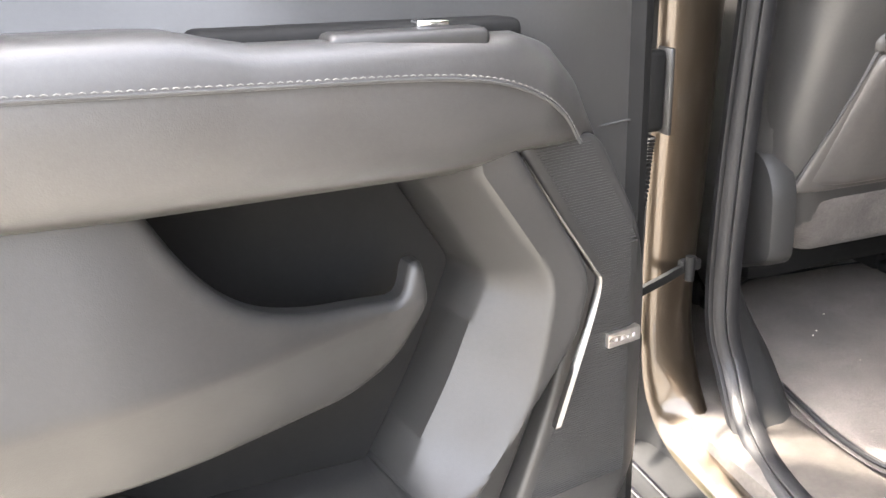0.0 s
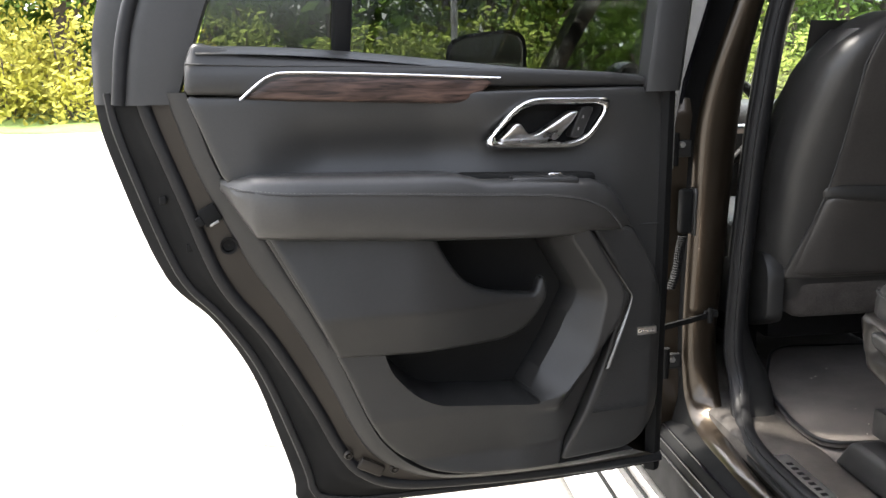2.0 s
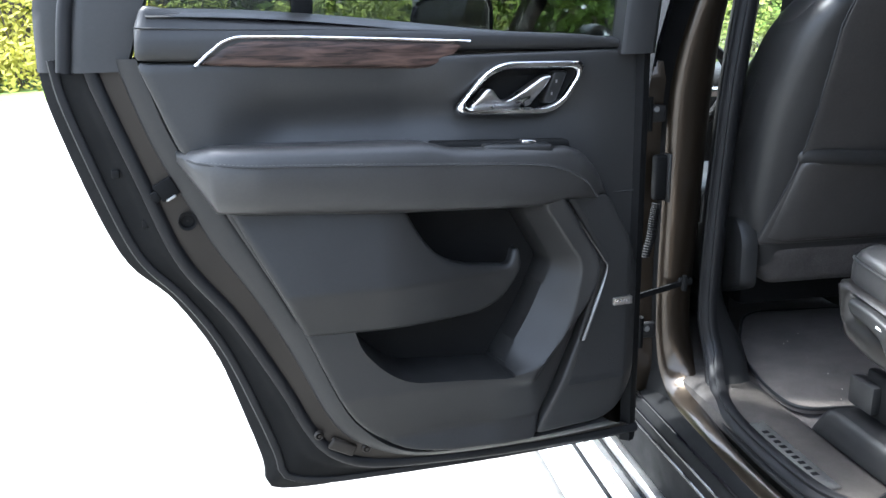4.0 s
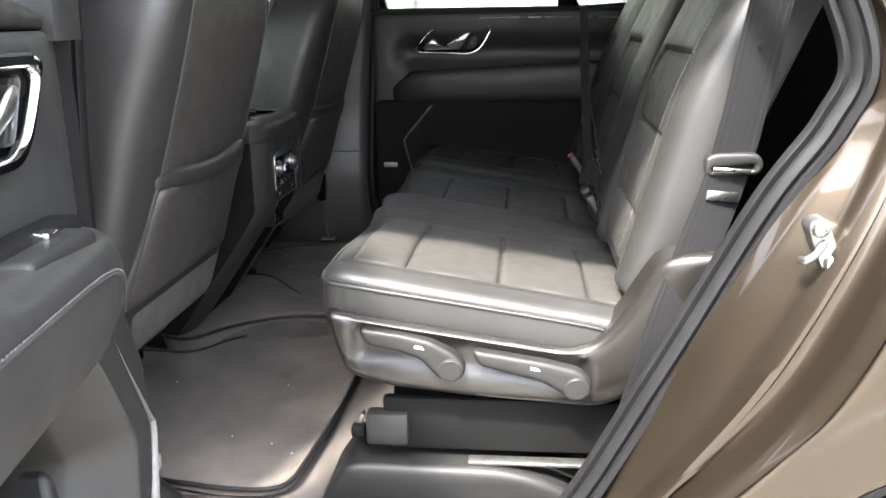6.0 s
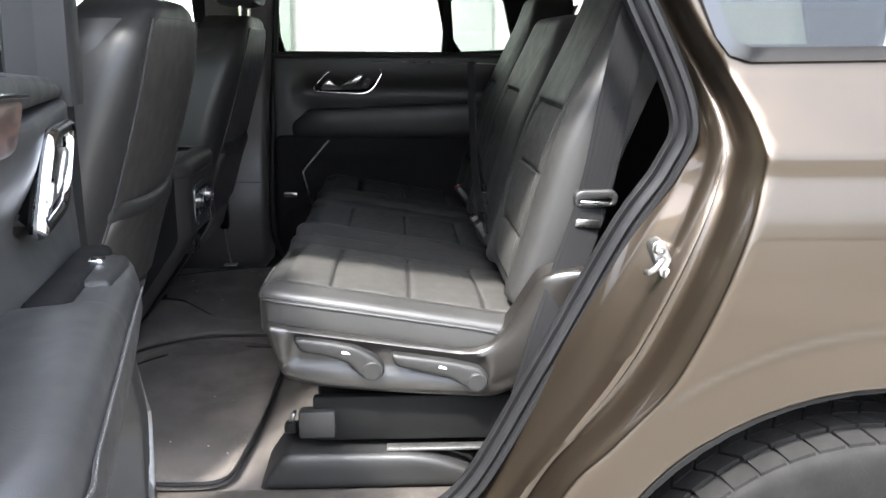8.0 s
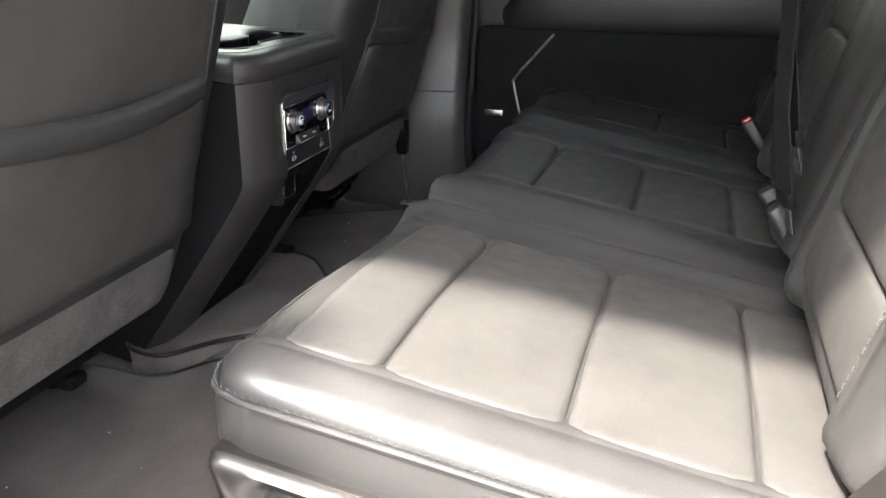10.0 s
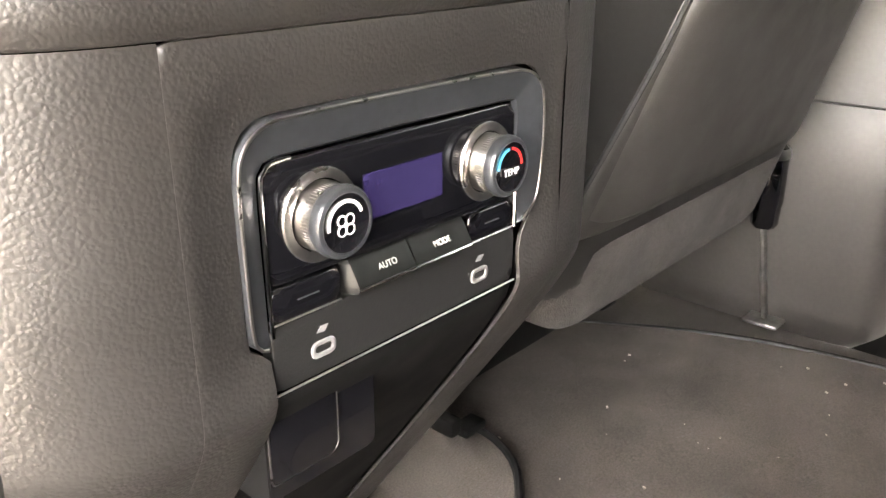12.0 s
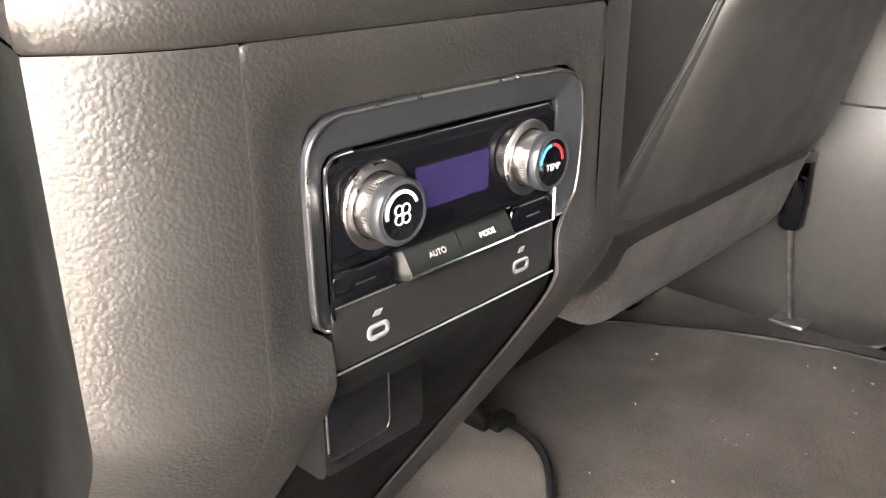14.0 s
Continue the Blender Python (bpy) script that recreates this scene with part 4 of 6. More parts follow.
    shelf = rounded([(-0.686, 1.092), (-0.420, 1.085), (-0.384, 1.012), (-0.350, 0.974), (-0.303, 0.955), (-0.216, 0.940), (-0.206, 0.968), (-0.194, 0.968), (-0.192, 0.932), (-0.217, 0.874), (-0.262, 0.852), (-0.489, 0.862), (-0.579, 0.868), (-0.609, 0.937)], [0.003, 0.03, 0.03, 0.04, 0.04, 0.012, 0.005, 0.005, 0.03, 0.03, 0.02, 0.02, 0.01, 0.03])
    sill = [(-0.402, 0.762), (-0.445, 0.786), (-0.484, 0.831), (-0.495, 0.866), (-0.485, 0.884)]
    turn = [0.02, 0.03, 0.03, 0.008, 0.003]
    # the bins' mouth, and the crease where the sloping speaker flank drops into them
    bin_out = rounded([(-0.46, 1.10), (-0.158, 1.10), (-0.158, 1.042), (-0.087, 0.936), (-0.106, 0.832), (-0.160, 0.754), (-0.225, 0.742)] + sill, [0.003, 0.003, 0.004, 0.022, 0.05, 0.04, 0.02] + turn)
    bin_mid = rounded([(-0.46, 1.10), (-0.182, 1.10), (-0.182, 1.026), (-0.125, 0.931), (-0.166, 0.842), (-0.228, 0.7425)] + sill, [0.003, 0.003, 0.004, 0.010, 0.03, 0.003] + turn)
    keel = [(-0.60, 0.750), (-0.528, 0.744), (-0.30, 0.740), (-0.182, 0.734), (-0.105, 0.828), (-0.03, 0.93), (-0.03, 0.55), (-0.62, 0.55)]

    def moulding(u, v):
        q = np.stack([u, v], 1)
        a, b, k = (inside_distance(q, o) for o in (bin_mid, bin_out, keel))
        rim = 0.004 + 0.012 * step01(-0.30, -0.12, u)
        floor, crease = -0.105, -0.040
        w = rim + 0.004 * step01(0.0, 0.05, -b) * step01(-0.25, -0.10, u)
        fun = np.clip(-a / np.maximum(-a + np.maximum(b, 0), 1e-5), 0, 1)
        wide = (-a + np.maximum(b, 0)) > 0.008
        wall = floor + (rim - floor) * step01(0.0045, -0.0045, b)
        deep = np.minimum(wall, crease + (floor - crease) * step01(0.0, 0.012, a))
        deep = np.where(b < 0.0045, wall, deep)
        w = np.where(wide & (a <= 0) & (b > 0), crease + (rim - crease) * fun, np.where((b > -0.0045) & ((a > 0) | ~wide), deep, w))
        return w - np.where(k > 0, np.minimum(0.32 * k, 0.035) + 0.02 * step01(0.0, 0.02, k) * step01(-0.25, -0.12, u), 0)
    part("lower_moulding", pillow(low, moulding, leaf, step=0.0055, roll=0.006, skirt=0.03, extra=[bin_mid, bin_out]), PLASTIC, d, "black moulded lower panel with two open bins")
    # dark sheet for shade inside the bins, and the bowed panel that fronts them
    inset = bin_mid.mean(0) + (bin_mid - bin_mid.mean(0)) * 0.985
    part("bin_liner", prism(inset, -0.1045, -0.0965, leaf), DARK, d, "dark sheet for the shade in the door bins")
    def front(u, v):
        fold = 0.945 - 0.010 * step01(-0.55, -0.22, u)
        bulge = np.where(v > fold, 0.026 * (1 - np.clip((v - fold) / 0.14, 0, 1)), 0.026 - 0.56 * (fold - v) ** 1.12)
        return 0.014 - 0.052 * step01(-0.46, -0.19, u) + bulge
    part("bin_front", pillow(shelf, front, leaf, step=0.0055, roll=0.007, skirt=0.014), PLASTIC, d, "black bowed panel before the upper bin")
    # speaker cover with fine ribs, chrome blade, badge plate
    cover = rounded([(-0.112, 1.053), (-0.038, 0.934), (-0.081, 0.799), (-0.158, 0.602), (-0.003, 0.608), (0.041, 0.672), (0.043, 0.925), (-0.030, 1.056)], [0.003, 0.03, 0.02, 0.01, 0.05, 0.05, 0.05, 0.02])
    part("speaker_cover", pillow(cover, lambda u, v: -0.002 - 0.012 * step01(0.01, 0.045, u) - 0.02 * step01(0.72, 0.60, v), leaf, step=0.008, roll=0.006, skirt=0.03), PLASTIC, d, "finely ribbed black speaker cover")
    ribs = []
    for i in range(140):
        z = 0.70 + 0.0025 * i
        lo = np.interp(z, [0.70, 0.79, 0.932, 1.05], [-0.104, -0.070, -0.024, -0.098])
        hi = np.interp(z, [0.79, 0.92, 1.05], [0.034, 0.034, -0.040])
        if hi - lo > 0.012:
            ribs.append(sweep([(lo, 0.0019, z), ((lo + hi) / 2, 0.0019, z), (min(hi, 0.012), 0.0019, z)] if hi > 0.02 else [(lo, 0.0019, z), ((lo + hi) / 2, 0.0019, z), (hi, 0.0019, z)], [(-0.0005, -0.0007), (0.0003, 0.0), (-0.0005, 0.0007)], (0, 0, 1)))
    tagged(part("cover_ribs", merge(*ribs), PLASTIC, d), kind="stuff")
    blade = curve([(-0.119, -0.012, 1.048), (-0.083, -0.014, 0.992), (-0.048, -0.016, 0.940), (-0.041, -0.017, 0.924), (-0.053, -0.018, 0.882), (-0.086, -0.020, 0.796)], 8)
    rows = []
    for i, p in enumerate(blade):
        wd = 0.0018 + 0.0030 * step01(0.55, 0.95, np.array(i / len(blade)))
        rows.append([p + np.array(o) for o in ((-wd, 0.004, -wd * 0.3), (-wd, -0.002, -wd * 0.3), (0, -0.004, 0), (wd, 0.0, wd * 0.3), (wd, 0.006, wd * 0.3))])
    part("accent_blade", sheet(rows), BLADE, d, "slim bright accent blade", crease=60)
    bd = part("badge_plate", prism(rounded([(-0.015, 0.844), (0.024, 0.844), (0.024, 0.859), (-0.015, 0.859)], 0.002), -0.006, 0.0025, leaf, 0.001), SILVER, d, "small satin metal badge")
    for i in range(4):
        part("badge_mark", prism([(-0.0075 + 0.007 * i, 0.8495), (-0.0045 + 0.007 * i, 0.8495), (-0.0045 + 0.007 * i, 0.8535), (-0.0075 + 0.007 * i, 0.8535)], 0.0025, 0.0029, leaf), GREY, bd)
    part("panel_seam", tube([(-0.021, 0.048, 1.044), (0.02, 0.054, 1.043), (0.066, 0.062, 1.042)], 0.0014, 6), SEAM, d)
    # release handle, set in the deepened end of the middle panel
    handle_parts(d, lambda u, v, w: (-0.183 + 1.03 * u, 0.0262 + 0.090 * u - 0.10 * v - w, 1.240 + 1.03 * v))
    # metal leaf round the trim
    n = 80
    trim = resample(curve([(-0.788, 1.308), (-0.750, 1.186), (-0.685, 1.073), (-0.612, 0.935), (-0.577, 0.862), (-0.524, 0.732), (-0.486, 0.673), (-0.425, 0.624), (-0.339, 0.603), (-0.159, 0.595), (0.0, 0.600)], 6), n)
    seal = resample(curve([(-0.852, 1.308), (-0.845, 1.27), (-0.800, 1.134), (-0.753, 1.000), (-0.681, 0.894), (-0.611, 0.761), (-0.574, 0.680), (-0.535, 0.625), (-0.46, 0.590), (-0.30, 0.572), (-0.129, 0.562), (0.08, 0.558)], 6), n)
    rim = resample(curve([(-0.925, 1.308), (-0.912, 1.22), (-0.845, 1.01), (-0.772, 0.922), (-0.712, 0.815), (-0.670, 0.682), (-0.648, 0.60), (-0.64, 0.55), (-0.56, 0.535), (-0.474, 0.533), (-0.2, 0.522), (0.085, 0.520)], 6), n)
    def band(lower, upper, steps):
        return sheet([[(a[0] * (1 - f) + b[0] * f, y, a[1] * (1 - f) + b[1] * f) for a, b in zip(lower, upper)] for f, y in steps])
    part("trim_return", band(trim, seal, ((-0.12, 0.036), (0.0, 0.026), (0.12, 0.028), (0.40, 0.036), (0.46, 0.046))), PLASTIC, d, "black plastic trim edge", crease=60)
    part("inner_frame", band(trim, seal, ((0.42, 0.044), (0.55, 0.048), (0.80, 0.052), (1.0, 0.060), (1.1, 0.066))), FRAME, d, "bronze inner door frame darkened for shade", crease=60)
    # outer flange in dark plastic, its shadow put into the colour
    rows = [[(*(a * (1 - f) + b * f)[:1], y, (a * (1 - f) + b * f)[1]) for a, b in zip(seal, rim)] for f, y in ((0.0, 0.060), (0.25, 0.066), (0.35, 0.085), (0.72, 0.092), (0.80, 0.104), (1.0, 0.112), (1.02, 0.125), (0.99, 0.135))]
    part("outer_flange", sheet(rows), DARK, d, "outer flange with shadow put into its dark colour", crease=60)
    pipe = np.array([(p[0], 0.056, p[1]) for p in seal])
    part("door_seal", sweep(pipe, circle(0.0105, 10, 0.8), (0, 1, 0)), RUBBER, d, "black tubular door seal")
    edge = np.array([(a[0] * 0.3 + b[0] * 0.7, 0.092, a[1] * 0.3 + b[1] * 0.7) for a, b in zip(seal, rim)])
    part("flange_seal", sweep(edge, circle(0.0075, 8, 0.8), (0, 1, 0)), RUBBER, d)
    skin = np.vstack([rim[:, :], [(0.10, 0.52), (0.10, 1.31)]])
    part("outer_skin", pillow(skin, lambda u, v: -0.128 - 0.02 * step01(1.30, 1.0, v) * step01(0.5, 1.1, v), leaf, step=0.03, roll=0.01, skirt=-0.02), PAINT, d, "bronze metallic outer skin")
    # hinge-side edge
    part("hinge_face", sheet([[(x, y, z) for z in np.linspace(0.53, 1.33, 12)] for x, y in ((0.050, 0.066), (0.064, 0.052), (0.076, 0.056), (0.088, 0.070), (0.094, 0.08), (0.094, 0.135))]), DARK, d)
    # latch pocket, bore and screws
    lt = part("latch", merge(block((0.030, 0.010, 0.030), 0.003, at=(-0.766, 0.042, 1.116), rot=(0, -28, 0)), block((0.012, 0.014, 0.016), 0.003, at=(-0.782, 0.042, 1.106), rot=(0, -28, 0))), DARK, d, "black door latch mouth")
    part("latch_plate", block((0.016, 0.004, 0.004), 0.001, at=(-0.760, 0.0365, 1.103), rot=(0, -28, 0)), STEEL, lt)
    part("bore", lathe([(0.002, -0.006), (0.009, -0.006), (0.011, 0.0), (0.014, 0.001), (0.014, -0.004)], 18, pose(-0.740, 0.040, 1.064, 90, 0, 0)), DARK, d)
    for u, z in ((-0.560, 0.668), (-0.478, 0.628)):
        part("screw", lathe([(0.0, 0.006), (0.003, 0.006), (0.0035, 0.003), (0.006, 0.006), (0.008, 0.004), (0.009, 0.0)], 16, pose(u, 0.046, z, 90, 0, 0)), FRAME, d)
    part("drain_emboss", block((0.05, 0.01, 0.022), 0.005, 3, at=(-0.52, 0.046, 0.638), rot=(0, 30, 0)), FRAME, d)
    for u, z in ((-0.835, 1.14), (-0.800, 1.06)):
        part("clip", block((0.012, 0.008, 0.014), 0.003, at=(u, 0.070, z)), DARK, d)
    # window frame, pane and divider
    outer = [(-0.926, 1.29), (-0.918, 1.40), (-0.885, 1.50), (-0.80, 1.66), (-0.70, 1.745), (-0.50, 1.775), (0.085, 1.775)]
    inner = [(-0.800, 1.29), (-0.766, 1.383), (-0.742, 1.446), (-0.672, 1.60), (-0.61, 1.675), (-0.48, 1.70), (0.012, 1.70)]
    o, i = resample(curve(outer, 6), 60), resample(curve(inner, 6), 60)
    rows = [[(p[0] * (1 - f) + q[0] * f, y, p[1] * (1 - f) + q[1] * f) for p, q in zip(o, i)] for f, y in ((0.0, 0.135), (0.0, 0.112), (0.10, 0.10), (0.28, 0.095), (0.34, 0.060), (0.42, 0.052), (0.50, 0.044), (0.97, 0.040), (1.0, 0.050), (1.0, 0.085))]
    part("window_frame", sheet(rows), PLASTIC, d, "black upper door frame", crease=50)
    fs = np.array([(p[0] * 0.68 + q[0] * 0.32, 0.062, p[1] * 0.68 + q[1] * 0.32) for p, q in zip(o, i)])
    part("frame_seal", sweep(fs, circle(0.012, 10, 0.9), (0, 1, 0)), RUBBER, d)
    part("front_frame", sheet([[(x + 0.048 * (z - 1.30) / 0.15 * 0.35, y, z) for z in np.linspace(1.29, 1.775, 8)] for x, y in ((0.012, 0.085), (0.012, 0.045), (0.020, 0.040), (0.075, 0.042), (0.092, 0.060), (0.092, 0.135))]), PLASTIC, d)
    part("divider_bar", block((0.030, 0.03, 0.42), 0.006, at=(-0.528, 0.072, 1.54), rot=(0, 4, 0)), DARK, d, "black window divider bar")
    pane = [(-0.79, 1.30), (-0.742, 1.446), (-0.672, 1.60), (-0.60, 1.69), (-0.48, 1.72), (0.06, 1.72), (0.03, 1.30)]
    part("window_pane", prism(pane, -0.082, -0.078, leaf), TINTED, d, "dark tinted window pane")
    return d


def build_hinges():
    """Hinges, check strap and wiring boot between pillar and door."""
    for z in (1.165, 0.70):
        h = thing("steel_hinge", "dark steel door hinge on the pillar", "hinge", pose(-0.955, 0.020, z), group="door hinges")
        part("pillar_leaf", block((0.040, 0.010, 0.036), 0.006, 3, at=(0.008, 0.042, 0)), PLASTIC, h)
        part("door_leaf", block((0.038, 0.010, 0.028), 0.006, 3, at=(-0.030, 0.035, 0), rot=(0, 0, 10)), DARK, h)
        part("pin", lathe([(0.0, 0.034), (0.008, 0.034), (0.008, -0.034), (0.0, -0.034)], 14, pose(-0.012, 0.030, 0)), DARK, h)
        part("bolt", lathe([(0, 0.009), (0.006, 0.009), (0.007, 0.0)], 12, pose(0.000, 0.028, 0.010, 90, 0, 0)), STEEL, h)
    c = thing("check_strap", "slim dark metal door check strap", "check strap", pose(0, 0, 0))
    part("strap", sweep([(-0.856, 0.058, 0.806), (-0.92, 0.035, 0.800), (-1.00, 0.005, 0.796)], [(-0.003, -0.0055), (-0.003, 0.0055), (0.003, 0.0055), (0.003, -0.0055)], (0, 0, 1)), DARK, c)
    part("bracket", block((0.030, 0.014, 0.016), 0.004, at=(-0.868, 0.052, 0.807)), DARK, c)
    part("pin", lathe([(0, 0.016), (0.006, 0.016), (0.006, -0.016), (0, -0.016)], 10, pose(-0.875, 0.040, 0.807)), DARK, c)
    b = thing("wiring_boot", "black corrugated wiring boot by the door hinge", "wiring boot", pose(0, 0, 0))
    pts = curve([(-0.946, 0.040, 0.985), (-0.954, 0.034, 0.955), (-0.960, 0.030, 0.915), (-0.975, 0.022, 0.875)], 16)
    rows = []
    for i, p in enumerate(pts):
        r = 0.0080 + 0.0022 * (i % 2)
        rows.append([(p[0] + r * math.cos(a), p[1] + r * math.sin(a), p[2]) for a in np.linspace(0, 2 * math.pi, 11)[:-1]])
    part("bellows", sheet(rows, closed_v=True), DARK, b, crease=20)
    part("flange", block((0.030, 0.022, 0.095), 0.008, 3, at=(-0.938, 0.050, 1.035)), DARK, b)
    part("flange_rib", block((0.006, 0.030, 0.10), 0.003, 2, at=(-0.924, 0.044, 1.035)), PLASTIC, b)


# ---- right rear door, shut ----
def build_right_door():
    d = thing("rear_door", "shut rear car door lined in black, in shade", "car door", pose(0.765, 0, 0), group="rear doors")
    def inn(u, v, w):
        return (-w, u, v)
    up = rounded([(-0.08, 1.045), (-0.08, 1.318), (-0.90, 1.325), (-0.94, 1.20), (-0.85, 1.06)], 0.01)[::-1]
    # far trim in darker plastics than the near door, shade put into colour
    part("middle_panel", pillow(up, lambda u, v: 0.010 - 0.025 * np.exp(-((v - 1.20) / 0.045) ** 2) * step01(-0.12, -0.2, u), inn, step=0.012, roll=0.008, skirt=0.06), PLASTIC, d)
    rows = [[(-w, u, z) for w, z in arm_section(np.interp(u, [-0.95, -0.2, -0.14], [1.185, 1.15, 1.10]), 1.055, np.interp(u, [-0.95, -0.25, -0.18, -0.14], [0.040, 0.038, 0.028, 0.01]))] for u in np.linspace(-0.95, -0.14, 30)]
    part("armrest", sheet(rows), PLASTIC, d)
    low = rounded([(-0.08, 1.06), (-0.08, 0.70), (-0.13, 0.615), (-0.70, 0.615), (-0.86, 1.06)], 0.03)[::-1]
    binn = rounded([(-0.215, 1.0), (-0.205, 0.93), (-0.24, 0.76), (-0.60, 0.76), (-0.62, 1.0)], 0.02)
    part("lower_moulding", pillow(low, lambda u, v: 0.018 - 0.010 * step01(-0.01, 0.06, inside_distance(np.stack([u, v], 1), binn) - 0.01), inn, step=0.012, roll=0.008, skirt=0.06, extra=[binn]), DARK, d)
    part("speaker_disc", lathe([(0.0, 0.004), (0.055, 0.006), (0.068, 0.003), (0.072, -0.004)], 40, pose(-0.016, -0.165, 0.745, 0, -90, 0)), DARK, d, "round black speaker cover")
    blade = curve([(-0.022, -0.262, 1.045), (-0.026, -0.215, 0.99), (-0.028, -0.178, 0.945), (-0.028, -0.176, 0.925), (-0.027, -0.20, 0.828)], 8)
    part("accent_blade", sweep(blade, circle(0.0030, 8), (1, 0, 0)), SILVER, d)
    part("panel_seam", tube([(-0.012, -0.085, 0.935), (-0.014, -0.155, 1.040), (-0.014, -0.26, 1.047)], 0.002, 6), SEAM, d)
    part("badge_plate", prism(rounded([(-0.106, 0.852), (-0.106, 0.866), (-0.149, 0.866), (-0.149, 0.852)], 0.002), 0.016, 0.024, inn, 0.001), SILVER, d)
    part("chrome_strip", tube(curve([(-0.020, -0.41, 1.303), (-0.020, -0.6, 1.303), (-0.020, -0.80, 1.299), (-0.020, -0.825, 1.292), (-0.014, -0.853, 1.268)], 6), 0.0018, 8), SILVER, d)
    handle_parts(d, lambda u, v, w: (-w - 0.006, -0.332 + u, 1.240 + v), flip=-1, ring=(0.94, 0.87))
    part("belt_roll", sheet([[(x, y, z) for x, z in ((-0.006, 1.31), (-0.012, 1.325), (0.0, 1.334), (0.05, 1.332), (0.16, 1.325))] for y in np.linspace(-0.93, -0.08, 12)]), PLASTIC, d)
    part("divider_bar", block((0.02, 0.022, 0.34), 0.004, at=(0.10, -0.668, 1.50), rot=(4, 0, 0)), DARK, d)
    # trim behind the door seal
    t = thing("centre_pillar_trim", "dark grey plastic trim of the far centre pillar", "pillar trim")
    rows = []
    for z, y0, y1, x in ((0.585, 0.30, -0.02, 0.80), (0.61, 0.30, -0.04, 0.775), (0.65, 0.29, -0.048, 0.757), (0.80, 0.27, -0.05, 0.748), (0.90, 0.25, -0.052, 0.744), (0.905, 0.25, -0.052, 0.748), (1.05, 0.22, -0.06, 0.745), (1.33, 0.15, -0.085, 0.73), (1.55, 0.12, -0.105, 0.68), (1.72, 0.10, -0.12, 0.63)):
        rows.append([(x + 0.09, y0 + 0.01, z), (x + 0.012, y0, z), (x, y0 - 0.02, z), (x - 0.004, (y0 + y1) / 2, z), (x, y1 + 0.03, z), (x + 0.008, y1 + 0.012, z), (x + 0.04, y1, z), (x + 0.10, y1 - 0.005, z)])
    part("shell", sheet(rows), PILLAR, t, crease=50)
    part("joint", tube([(0.748, 0.24, 0.902), (0.741, 0.10, 0.902), (0.746, -0.03, 0.902)], 0.0018, 6), SEAM, t)
    w = thing("weatherstrip", "black rubber weatherstrip of the far door", "weatherstrip")
    path = curve([(0.715, -0.118, 1.62), (0.768, -0.088, 1.33), (0.770, -0.072, 1.05), (0.772, -0.060, 0.80), (0.775, -0.075, 0.68), (0.785, -0.12, 0.63), (0.79, -0.25, 0.615), (0.79, -0.55, 0.61)], 8)
    part("bulb", tube(path, 0.012, 10), RUBBER, w)


def build_far_belt():
    b = thing("belt_anchor", "black seat belt pretensioner on a steel stalk", "seat belt anchor", pose(0.728, 0.097, 0))
    part("sleeve", lathe([(0.0, 0.842), (0.016, 0.842), (0.018, 0.838), (0.0185, 0.780), (0.017, 0.774), (0.0165, 0.752), (0.013, 0.747), (0.0, 0.747)], 24), GLOSS, b)
    part("collar", lathe([(0.0170, 0.846), (0.0195, 0.842), (0.0195, 0.835), (0.0170, 0.832)], 24), STEEL, b)
    part("stalk", tube([(0, 0, 0.75), (0.012, -0.004, 0.68), (0.030, -0.008, 0.616)], 0.004, 8), STEEL, b)
    part("foot_plate", block((0.05, 0.045, 0.006), 0.003, at=(0.036, -0.008, 0.612)), STEEL, b)
    part("webbing_end", prism(rounded([(-0.020, 0.842), (0.020, 0.842), (0.024, 0.90), (-0.010, 0.93)], 0.006), -0.002, 0.002, lambda u, v, w: (-w, u * 0.9 + 0.006, v)), SILVER, b)
    part("webbing", sweep(curve([(0.0, 0.012, 0.89), (0.004, 0.020, 1.05), (-0.01, 0.03, 1.35), (-0.05, 0.04, 1.6)], 6), [(-0.022, -0.001), (-0.022, 0.001), (0.022, 0.001), (0.022, -0.001)], (1, 0, 0)), WEBBING, b)


def build_wiring():
    w = thing("seat_wiring", "black wiring loop and plug under the front seat", "wiring")
    part("cable", tube(curve([(0.60, 0.36, 0.612), (0.64, 0.27, 0.622), (0.70, 0.235, 0.650), (0.735, 0.25, 0.655), (0.75, 0.29, 0.630), (0.74, 0.34, 0.612)], 8), 0.006, 8), RUBBER, w)
    part("cable", tube(curve([(0.62, 0.36, 0.612), (0.65, 0.30, 0.660), (0.69, 0.29, 0.672), (0.72, 0.33, 0.640)], 8), 0.0045, 8), RUBBER, w)
    part("plug", block((0.035, 0.045, 0.028), 0.005, 2, at=(0.655, 0.285, 0.668), rot=(0, 15, 20)), DARK, w)


# ---- front seats ----
def back_lean(z):
    """How far back the rear face of a front seat stands at a height."""
    return 0.066 - 0.30 * (z - 0.855) + 0.02 * step01(1.25, 1.5, z)


